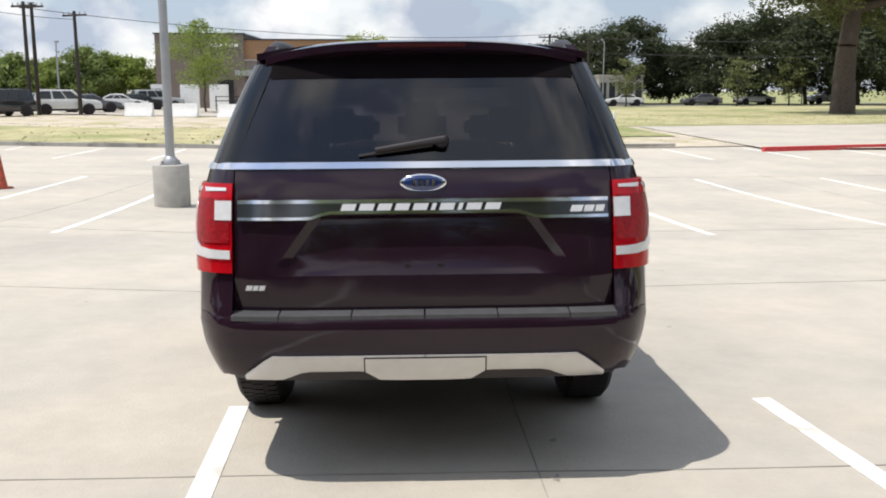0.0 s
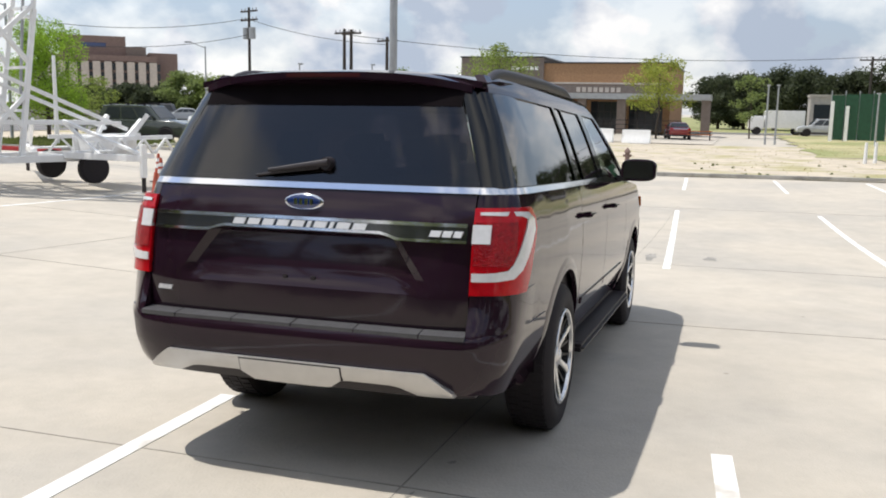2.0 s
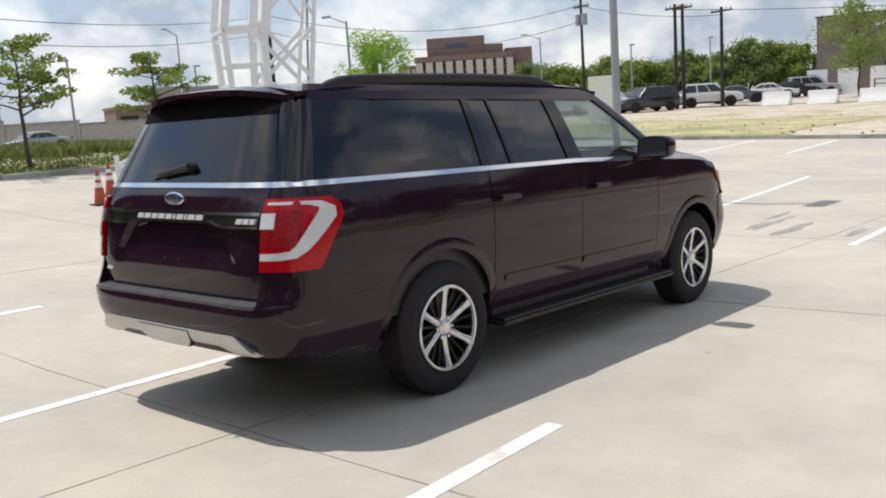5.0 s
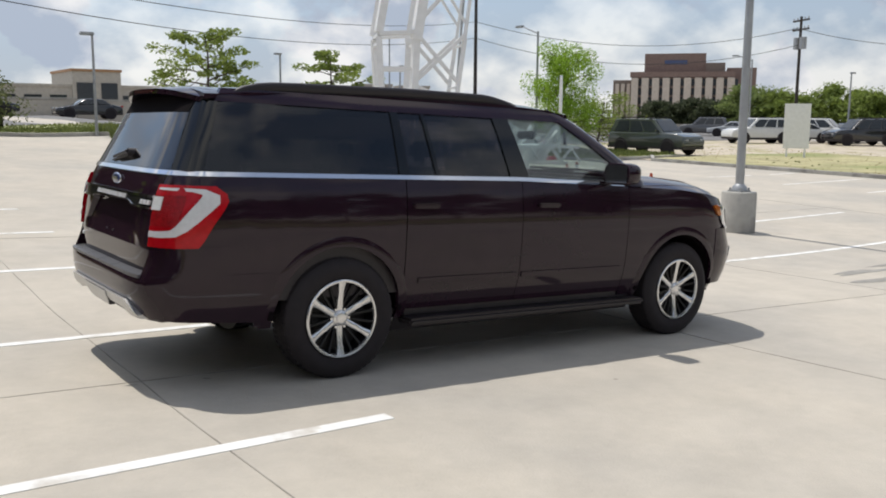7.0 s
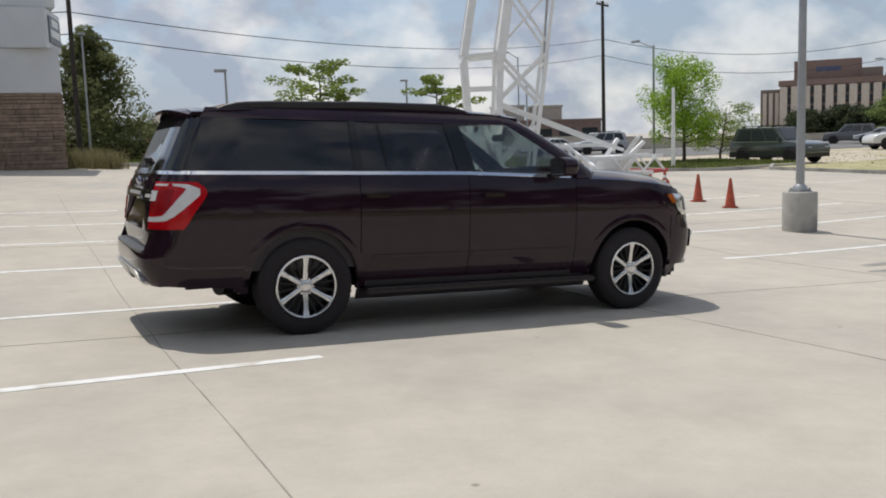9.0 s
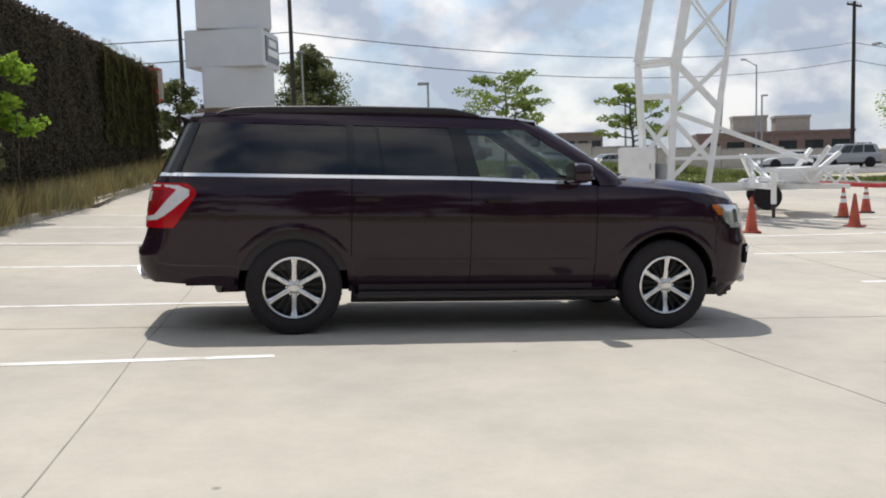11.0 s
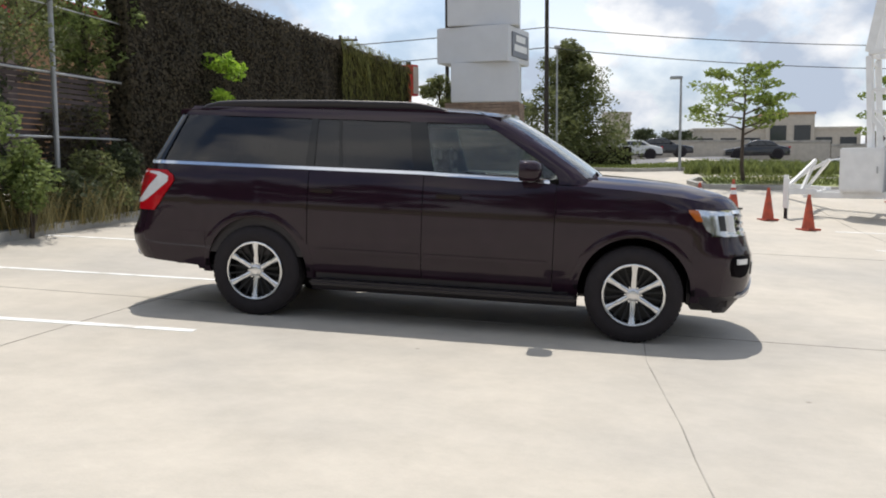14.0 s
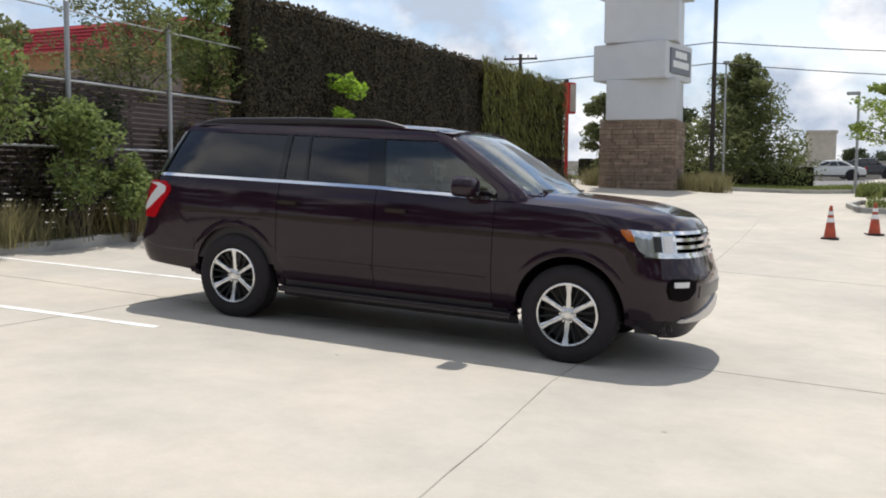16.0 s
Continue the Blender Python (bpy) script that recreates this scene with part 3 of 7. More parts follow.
    cab("b_pillar", (1.42, 1.60, 1.36), (1.34, 1.49, TOP), material=M["gloss"])
    cab("roof_side_rail", (-0.80, 2.02, TOP), (-0.74, 1.90, 1.875), 4)
    # front pillar follows the windscreen's edge
    g = []
    for dd in (0.0, -0.04):
        rows = []
        for k in range(15):
            z = 1.30 + 0.56 * k / 14
            xf = np.interp(z, *GZ)
            x0 = min(xf - 0.40, 2.68 - (z - 1.30) * 0.2) if z < 1.36 else xf - 0.40
            row = []
            for i in range(7):
                x = x0 + (xf - 0.17 - x0) * i / 6
                row.append((x, side * half_width(x, z, dd, True), z))
            rows.append(row)
        g.append(rows)
    part("a_pillar", slab(B(), *g), M["paint"], car, smooth=30)
    # panes, 6 mm thick, set back from the frame
    for bot, top, nm, mt in (((-0.93, 0.44, 1.362), (-0.78, 0.44, TOP), "quarter_window", "tint"), ((0.52, 0.745, 1.362), (0.50, 0.69, TOP), "rear_vent_window", "tint"),
                             ((0.775, 1.42, 1.362), (0.715, 1.34, TOP), "rear_door_window", "tint"), ((1.60, 2.71, 1.350), (1.49, 2.05, TOP), "front_door_window", "glass")):
        w = cab(nm, bot, top, 6, M[mt], -0.010, 0.006)
        w.visible_shadow = mt == "tint"
    # door mirror
    bm = B()
    r = bmesh.ops.create_uvsphere(bm, u_segments=20, v_segments=12, radius=1)
    for v in r["verts"]:
        x, y, z = v.co
        sq = lambda t: math.copysign(abs(t) ** 0.6, t)
        v.co = Vector((2.42 + 0.125 * max(sq(x), -0.45), side * (1.115 + 0.14 * sq(y)), 1.405 + 0.088 * sq(z)))
    mirror = part("door_mirror", bm, M["paint"], car, "black door mirror on a short arm", 60)
    bm = B()
    bx(bm, 2.40, 2.47, min(side * 0.93, side * 1.05), max(side * 0.93, side * 1.05), 1.315, 1.36, 0.015)
    part("mirror_arm", bm, M["trim"], mirror)
    bm = B()
    bx(bm, 2.358, 2.363, side * 1.115 - 0.115, side * 1.115 + 0.115, 1.335, 1.475, 0.002)
    part("mirror_glass", bm, M["darkchrome"], mirror)
    # roof rail on feet
    bm = B()
    ring = []
    n = 26
    for k in range(n + 1):
        f = k / n
        x = -0.68 + 2.36 * f
        rise = 0.058 * min(1, f * 11) ** 0.6 * min(1, (1 - f) * 7) ** 0.7
        zc = float(np.interp(x, (-0.8, -0.2, 0.6, 1.4, 1.75), (1.855, 1.885, 1.908, 1.912, 1.895))) + rise - 0.02
        yc = side * (0.70 - 0.02 * f)
        ring.append([bm.verts.new((x, yc + 0.022 * math.cos(a), zc + (0.019 if math.sin(a) > 0 else 0.066) * math.sin(a))) for a in [math.tau * q / 10 for q in range(10)]])
    for a, b in zip(ring, ring[1:]):
        for q in range(10):
            bm.faces.new((a[q], a[(q + 1) % 10], b[(q + 1) % 10], b[q]))
    bm.faces.new(ring[0]), bm.faces.new(ring[-1][::-1])
    part("roof_rail", bm, M["trim"], car, "black roof rail along the roof edge", 50)
    # tail lamp wrapped round the corner
    zl, zh = 0.905, 1.275
    st = [("r", 0.775), ("r", 0.80), ("r", 0.83), ("r", 0.86), ("r", 0.885)] + xs(-1.0, -0.78, 9)

    def fwd(z):
        return float(np.interp(z, (0.895, 0.915, 0.95, 1.02, 1.13, 1.19, 1.24, 1.275), (-0.995, -0.965, -0.945, -0.905, -0.825, -0.79, -0.81, -0.87)))

    def lamp_patch(z0, z1, d, a=0.0, b=1.0, nz=8, thick=0.05, n=14):
        """Part of the lamp between two heights and two fractions of its length."""
        g = []
        for dd in (d, d - thick):
            rows = []
            for i in range(n + 1):
                col = []
                for j in range(nz + 1):
                    z = z0 + (z1 - z0) * j / nz
                    f = a + (b - a) * i / n
                    # run along the skin: first across the rear, then forward along the flank
                    xe = 0.80
                    knee = 0.42
                    if f < knee:
                        y = xe + (0.905 - xe) * f / knee
                        col.append((end_x(y, z, dd), side * y, z))
                    else:
                        xk = end_x(0.905, z, dd)
                        x = xk + (fwd(z) - xk) * (f - knee) / (1 - knee)
                        col.append((x, side * half_width(x, z, dd), z))
                rows.append(col)
            g.append(rows)
        return slab(B(), *g)

    tl = part("tail_lamp", lamp_patch(zl, zh, 0.016), M["red"], car, "red tail lamp with a white C-shaped band", 30)
    part("inner_lens", lamp_patch(1.03, 1.215, 0.0195, 0.04, 0.56, 6, 0.02), M["reddark"], tl, "deep red inner lens", 30)
    part("reversing_lens", lamp_patch(1.125, 1.205, 0.023, 0.0, 0.30, 3, 0.02), M["clear"], tl, "clear square reversing lens", 30)

    def lamp_at(f, z, dd):
        """A point on the lamp: f runs across the rear, then forward along the flank."""
        if f < 0.42:
            y = 0.80 + (0.905 - 0.80) * f / 0.42
            return (end_x(y, z, dd), side * y, z)
        xk = end_x(0.905, z, dd)
        x = xk + (fwd(z) - xk) * (f - 0.42) / 0.58
        return (x, side * half_width(x, z, dd), z)

    # one white band: along the foot, up the slanted front, back along the top
    line = ((0.03, 0.982, 0.018), (0.22, 0.982, 0.018), (0.42, 0.984, 0.019), (0.54, 0.992, 0.022), (0.62, 1.02, 0.026), (0.69, 1.07, 0.031), (0.75, 1.13, 0.034), (0.80, 1.18, 0.035), (0.815, 1.215, 0.030), (0.76, 1.240, 0.018), (0.62, 1.250, 0.010), (0.42, 1.252, 0.008), (0.10, 1.252, 0.006))
    g = []
    for dd in (0.0215, 0.0):
        rows = []
        for k, (f, z, w) in enumerate(line):
            a, b = line[max(0, k - 1)], line[min(len(line) - 1, k + 1)]
            tx, tz = (b[0] - a[0]) * 0.30, b[1] - a[1]
            n_ = math.hypot(tx, tz)
            rows.append([lamp_at(f - tz / n_ * q * w / 0.30, z + tx / n_ * q * w, dd) for q in (1, 0.33, -0.33, -1)])
        g.append(rows)
    part("white_band", slab(B(), *g), M["clear"], tl, "white light band", 30)
    # head lamp
    g = []
    for dd in (0.012, -0.06):
        rows = []
        for i in range(13):
            f = i / 12
            col = []
            for j in range(7):
                zlo, zhi = 0.935 + 0.045 * max(0, 0.25 - f) * 4, 1.125 + 0.02 * (1 - f)
                z = zlo + (zhi - zlo) * j / 6
                back = 3.80 + 0.12 * (1.14 - z) / 0.2
                if f < 0.6:
                    x = back + (4.02 - back) * f / 0.6
                    col.append((x, side * half_width(x, z, dd), z))
                else:
                    y0 = half_width(4.02, z, dd)
                    y = y0 + (0.79 - y0) * (f - 0.6) / 0.4
                    col.append((end_x(y, z, dd, True), side * y, z))
            rows.append(col)
        g.append(rows)
    hl = part("head_lamp", slab(B(), *g), M["lampsilver"], car, "bright faceted head lamp", 30)
    g = []
    for dd in (0.016, -0.02):
        g.append([[(x + 0.10 * (1.14 - z) / 0.2, side * half_width(x + 0.10 * (1.14 - z) / 0.2, z, dd), z) for z in (1.05, 1.08, 1.11, 1.14)] for x in (3.74, 3.765, 3.79, 3.82)])
    for gg in g:
        gg[0] = [gg[1][0] if j < 2 else p for j, p in enumerate(gg[0])]
    part("amber_marker", slab(B(), *g), M["amber"], hl, "amber side marker", 30)
    for y0, y1, mt, nm in ((0.925, 0.885, "dark", "lamp_housing"), (0.872, 0.805, "clear", "lamp_lens")):
        g = []
        for dd in ((0.016, 0.0) if mt == "dark" else (0.021, 0.0)):
            g.append([[(end_x(y0 + (y1 - y0) * i / 4, z, dd, True), side * (y0 + (y1 - y0) * i / 4), z) for z in ((0.975, 1.01, 1.05, 1.10) if mt == "dark" else (0.97, 1.01, 1.05, 1.105))] for i in range(5)])
        part(nm, slab(B(), *g), M[mt], hl, smooth=30)
    # fog lamp
    g = []
    for dd in (0.032, 0.0):
        g.append([[(end_x(0.86 - 0.12 * i / 4, z, dd, True), side * (0.86 - 0.12 * i / 4), z) for z in (0.70, 0.72, 0.745)] for i in range(5)])
    part("fog_lamp", slab(B(), *g), M["clear"], car, "small clear fog lamp", 30)

# roof, crowned
n, m_ = 34, 14
g = []
for dd in (0.0, -0.03):
    rows = []
    for i in range(n + 1):
        x = -0.86 + 3.0 * i / n
        z0 = float(np.interp(x, (-0.80, -0.6, 0.0, 0.6, 1.5, 1.9, 2.10), (1.832, 1.854, 1.877, 1.891, 1.897, 1.882, 1.856)))
        w = half_width(x, z0, 0, True) if -0.6 < x < 1.6 else min(0.76, half_width(max(-0.6, min(1.6, x)), 1.87, 0, True))
        crown = float(np.interp(x, (-0.8, -0.3, 0.6, 1.6, 2.1), (0.05, 0.05, 0.05, 0.052, 0.05)))
        rows.append([(x + 0.06 * (1 - abs(2 * j / m_ - 1) ** 2.5) * (i == n), w * (2 * j / m_ - 1), z0 + crown * (1 - abs(2 * j / m_ - 1) ** 3.2) + dd) for j in range(m_ + 1)])
    g.append(rows)
part("roof", slab(B(), *g), M["paint"], car, smooth=30)
# windscreen
g = []
for dd in (-0.012, -0.018):
    rows = []
    for k in range(11):
        z = 1.365 + 0.53 * k / 10
        wy = half_width(np.interp(z, *GZ) - 0.20, z, 0, True)
        rows.append([(end_x(wy * (2 * j / 16 - 1), z, dd, True, True), wy * (2 * j / 16 - 1), z) for j in range(17)])
    g.append(rows)
ws = part("windscreen", slab(B(), *g), M["glass"], car, smooth=30)
ws.visible_shadow = False
# bonnet with raised centre
g = []
for dd in (0.0, -0.03):
    rows = []
    for i in range(25):
        row = []
        for j in range(23):
            f = 2 * j / 22 - 1
            w0 = half_width(3.6, 1.2, 0)
            xe = end_x(0.955 * w0 * f, 1.15, 0.004, True)
            x = 2.72 + (xe - 2.72) * (1 - (1 - i / 24) ** 1.5)
            zs = shoulder(x)
            w = min(half_width(min(x, 3.97), zs, 0), w0 * (0.955 + 0.045 * min(1, (xe - x) / 0.5)))
            hump = (0.095 if x < 3.3 else 0.095 - 0.035 * (x - 3.3)) + 0.030 * min(1, max(0, (x - 3.3) / 0.5))
            z = zs + hump * (1 - abs(f) ** 5) + 0.016 * (0.70 > abs(f) > 0.52) * (1 - abs(abs(f) - 0.61) / 0.09)
            z -= (z - 1.148) * max(0, 1 - (xe - x) / 0.15) ** 2.4
            row.append((x, w * f, z + dd))
        rows.append(row)
    g.append(rows)
part("bonnet", slab(B(), *g), M["paint"], car, smooth=40)
# cowl and wipers
bm = B()
bx(bm, 2.62, 3.02, -0.80, 0.80, 1.30, 1.36, 0.02)
part("cowl", bm, M["trim"], car)
for y in (-0.55, 0.10):
    bm = B()
    cyl(bm, (2.99, y - 0.05, 1.385), (2.985, y + 0.50, 1.40), 0.012, 0.008, 8)
    bx(bm, 2.97, 2.99, y - 0.12, y + 0.55, 1.392, 1.412, 0.004)
    part("windscreen_wiper", bm, M["trim"], car)

# front: bumper, grille, skid plate
for side in (-1, 1):
    s2 = [("x", 3.80), ("x", 3.84), ("x", 3.88), ("x", 3.93), ("x", 3.98), ("x", 4.04), ("x", 4.09)] + [("f", 0.66 - 0.66 * k / 8) for k in range(9)]
    panel("front_bumper", s2, lambda k: 0.42 if k > 1 else 0.47 - 0.025 * k, lambda k: 0.93, 9, M["paint"], side=side, d=lambda k: 0.004 + 0.016 * min(1, k / 8), thick=0.03)
    panel("front_skid_plate", [("f", 0.70 - 0.70 * k / 8) for k in range(9)], lambda k: 0.40, lambda k: 0.43 + 0.020 * k, 3, M["satin"], side=side, d=0.035, thick=0.03, label="satin silver front skid plate")
    panel("air_dam", [("x", 3.86), ("x", 3.95), ("x", 4.03)] + [("f", 0.62 - 0.62 * k / 6) for k in range(7)], lambda k: (0.37, 0.31, 0.27, 0.25)[k] if k < 4 else 0.24, lambda k: 0.42, 3, M["trim"], side=side, d=lambda k: -0.05 + 0.0125 * min(4, k), thick=0.03)
    panel("lower_grille", [("f", 0.55 - 0.55 * k / 6) for k in range(7)], 0.60, 0.70, 2, M["dark"], side=side, d=0.026, thick=0.02)
    # no recess is cut: a near-black panel stands for the dark pocket
    panel("bumper_pocket", [("f", 0.885), ("f", 0.85), ("f", 0.78), ("f", 0.70), ("f", 0.62)], lambda k: (0.67, 0.60, 0.585, 0.60, 0.66)[k], lambda k: (0.73, 0.765, 0.768, 0.765, 0.74)[k], 3, M["liner_shade"], side=side, d=0.0225, thick=0.02)
gr = panel("grille", [("f", 0.79 - 1.58 * k / 18) for k in range(19)], 0.90, 1.15, 4, M["dark"], side=1, d=-0.02, thick=0.05)
for zc in (0.955, 1.015, 1.075, 1.13):
    st = [("f", 0.765 - 0.765 * k / 9) for k in range(10)]
    for side in (-1, 1):
        panel("grille_bar", st, zc - 0.014, zc + 0.014, 2, M["chrome"], gr, side, 0.012, 0.03)
for side in (-1, 1):
    panel("grille_surround", [("f", 0.80 - 0.045 * k / 2) for k in range(3)], 0.945, 1.14, 4, M["chrome"], gr, side, 0.010, 0.04)
    panel("grille_surround", [("x", 3.94), ("x", 3.98), ("x", 4.02)] + [("f", 0.87 - 0.87 * k / 8) for k in range(9)], 0.930, 0.943, 2, M["chrome"], gr, side, 0.021, 0.03)
bm = B()
r = bmesh.ops.create_uvsphere(bm, u_segments=20, v_segments=10, radius=1)
for v in r["verts"]:
    v.co = Vector((4.265 + 0.012 * v.co.x, 0.13 * v.co.y, 1.045 + 0.055 * v.co.z))
part("oval_badge", bm, M["blue"], gr, "blue oval badge")

# ---- tail: gate, glass, spoiler, bumper ----
GATE_Z = (0.735, 0.76, 0.80, 0.84, 0.875, 0.892, 0.93, 0.98, 1.03, 1.08, 1.118, 1.127, 1.140, 1.17, 1.21, 1.25, 1.29, 1.328)


def gate_press(z):
    """Half width of the pressed number-plate field at a height, its depth, and how far the foot of the gate folds in."""
    wide = float(np.interp(z, (0.892, 1.127), (0.60, 0.43)))
    deep = float(np.interp(z, (0.892, 0.93, 1.127, 1.140), (0.0, 0.015, 0.036, 0.0)))
    fold = 0.014 * max(0.0, (0.892 - z) / 0.157)
    return wide, deep, fold


g = []
for dd in (0.0, -0.03):
    cols = [[] for _ in range(21)]
    for z in GATE_Z:
        wide, deep, fold = gate_press(z)
        half = [0.794 + (wide + 0.045 - 0.794) * k / 4 for k in range(5)]
        row = [-y for y in half] + [-wide + 2 * wide * k / 10 for k in range(11)] + half[::-1]
        for k, y in enumerate(row):
            cols[k].append((end_x(y, z, dd) + fold + (deep if abs(y) <= wide + 0.001 else 0.0), y, z))
    g.append(cols)
gate = part("tailgate", slab(B(), *g), M["paint"], car, smooth=24)


def gate_strip(name, pts, d, material, label="", thick=0.02, parent=None):
    """A strip on the gate through (y, z_low, z_high)."""
    g = []
    for dd in (d, d - thick):
        g.append([[(end_x(y, z0 + (z1 - z0) * j / 3, dd), y, z0 + (z1 - z0) * j / 3) for j in range(4)] for y, z0, z1 in pts])
    return part(name, slab(B(), *g), material, parent or gate, label, 30)


gate_strip("belt_moulding", [(-0.80 + 1.60 * k / 24, 1.333, 1.360) for k in range(25)], 0.008, M["chrome"], "thin bright chrome belt moulding")


def low(y):
    return float(np.interp(abs(y), (0, 0.40, 0.47, 0.78), (1.152, 1.152, 1.128, 1.128)))


yy = [-0.775 + 1.55 * k / 40 for k in range(41)]
bar = gate_strip("gate_bar", [(y, low(y), 1.203) for y in yy], 0.012, M["darkchrome"], "gloss black bar with chrome edges")
gate_strip("bar_edge", [(y, 1.192, 1.207) for y in yy], 0.018, M["chrome"], parent=bar)
gate_strip("bar_edge", [(y, low(y) - 0.004, low(y) + 0.008) for y in yy], 0.018, M["chrome"], parent=bar)
# plain slanted blocks where the nameplates sit
def nameplate(y, z0, z1, widths, gap, d, parent):
    """A row of bright blocks that lean to the right, as wide as the strokes they stand for."""
    for w in widths:
        g = []
        for dd in (d, d - 0.014):
            g.append([[(end_x(y, z, dd), y - w * q / 2 - 0.35 * (z - z0), z) for z in (z0, (z0 + z1) / 2, z1)] for q in range(3)])
        part("nameplate_block", slab(B(), *g), M["silver"], parent)
        y -= w + gap


nameplate(0.345, 1.161, 1.189, (0.058, 0.060, 0.056, 0.058, 0.060, 0.018, 0.060, 0.018, 0.062, 0.062), 0.0165, 0.0170, bar)
nameplate(-0.612, 1.148, 1.174, (0.048, 0.040, 0.036), 0.008, 0.0170, bar)
nameplate(0.748, 0.832, 0.852, (0.026, 0.020, 0.024), 0.005, 0.002, gate)
for r_, d_, mt, nm in ((1.0, 0.012, "chrome", "badge_rim"), (0.86, 0.019, "blue", "oval_badge")):
    bm = B()
    r = bmesh.ops.create_uvsphere(bm, u_segments=28, v_segments=12, radius=1)
    for v in r["verts"]:
        v.co = Vector((end_x(0, 1.288, d_) + 0.010 * v.co.x, 0.098 * r_ * v.co.y, 1.272 + 0.038 * r_ * v.co.z))
    part(nm, bm, M[mt], gate, "blue oval badge with a chrome rim", 60)
# pale stroke across the badge, plain
bm = B()
for q in range(4):
    bx(bm, end_x(0, 1.288, 0.030), end_x(0, 1.288, 0.026), -0.052 + 0.026 * q, -0.036 + 0.026 * q, 1.260, 1.286, 0.001)
part("badge_stroke", bm, M["chrome"], gate)
bm = B()
bx(bm, -1.240, -1.19, -0.095, 0.095, 0.795, 0.838, 0.012)
part("gate_handle", bm, M["trim"], gate)
bm = B()
for y in (-0.07, 0.07):
    bx(bm, end_x(0, 0.93, 0.004) + 0.012, end_x(0, 0.93, 0) + 0.025, y - 0.012, y + 0.012, 0.925, 0.94, 0.003)
part("plate_bolt", bm, M["trim"], gate)
# rear glass
g = []
for dd in (0.002, -0.004):
    rows = []
    for k in range(13):
        z = 1.362 + 0.41 * k / 12
        w = 0.80 - 0.155 * k / 12
        rows.append([(end_x(w * (2 * j / 20 - 1), z, dd), w * (2 * j / 20 - 1), z) for j in range(21)])
    g.append(rows)
part("rear_window", slab(B(), *g), M["tint"], gate, "dark tinted rear window", 30)
for side in (-1, 1):
    g = []
    for dd in (0.0, -0.03):
        rows = []
        for k in range(9):
            z = 1.360 + 0.435 * k / 8
            a = 0.80 - 0.155 * k / 8
            b = half_width(-1.02 + 0.16 * k / 8, z, 0)
            rows.append([(end_x(a + (b - a) * i / 3, z, dd), side * (a + (b - a) * i / 3), z) for i in range(4)])
        g.append(rows)
    part("gate_pillar", slab(B(), *g), M["gloss"], gate, smooth=30)
bm = B()
cyl(bm, (end_x(0, 1.44, -0.01), -0.08, 1.442), (end_x(0, 1.44, 0.04), -0.08, 1.446), 0.034, 0.028, 14)
cyl(bm, (end_x(0, 1.44, 0.035), -0.095, 1.452), (end_x(0.2, 1.40, 0.03), 0.20, 1.408), 0.017, 0.010, 10)
cyl(bm, (end_x(0, 1.43, 0.014), -0.04, 1.428), (end_x(0.25, 1.39, 0.014), 0.27, 1.384), 0.009, 0.006, 8)
part("rear_wiper", bm, M["trim"], gate, "black rear wiper")
# spoiler lip with its brake lamp
g = []
for dz in (0, -0.065):
    rows = []
    for k in range(21):
        f = 2 * k / 20 - 1
        w = 0.69
        tip = -1.00 + 0.12 * abs(f) ** 3.5
        z1 = 1.900 - 0.055 * abs(f) ** 3
        rows.append([(-0.60 + (tip + 0.60) * i / 6, w * f, z1 - 0.032 * (i / 6) ** 2.6 + (dz if i < 6 else dz * 0.5)) for i in range(7)])
    g.append(rows)
sp = part("roof_spoiler", slab(B(), *g), M["paint"], car, smooth=35)
bm = B()
bx(bm, -1.006, -0.97, -0.19, 0.19, 1.843, 1.860, 0.004)
part("high_brake_lamp", bm, M["brakelamp"], sp, "narrow dark red brake lamp")
# header below the spoiler: the spoiler's shadow is put into its near-black colour
g = []
for dd in (0.004, -0.03):
    g.append([[(end_x(0.66 * f, z, dd), 0.66 * f, z) for z in (1.715, 1.77, 1.83)] for f in [k / 10 - 1 for k in range(21)]])
part("gate_header", slab(B(), *g), M["liner_shade"], gate, smooth=35)

# rear bumper: step top, painted wrap, silver lip
def bump_pt(y, z, d=0.0):
    """Rear bumper skin."""
    out = float(np.interp(z, (0.42, 0.50, 0.60, 0.70, 0.735), (0.035, 0.07, 0.09, 0.083, 0.062))) + d
    return end_x(y, z, out)


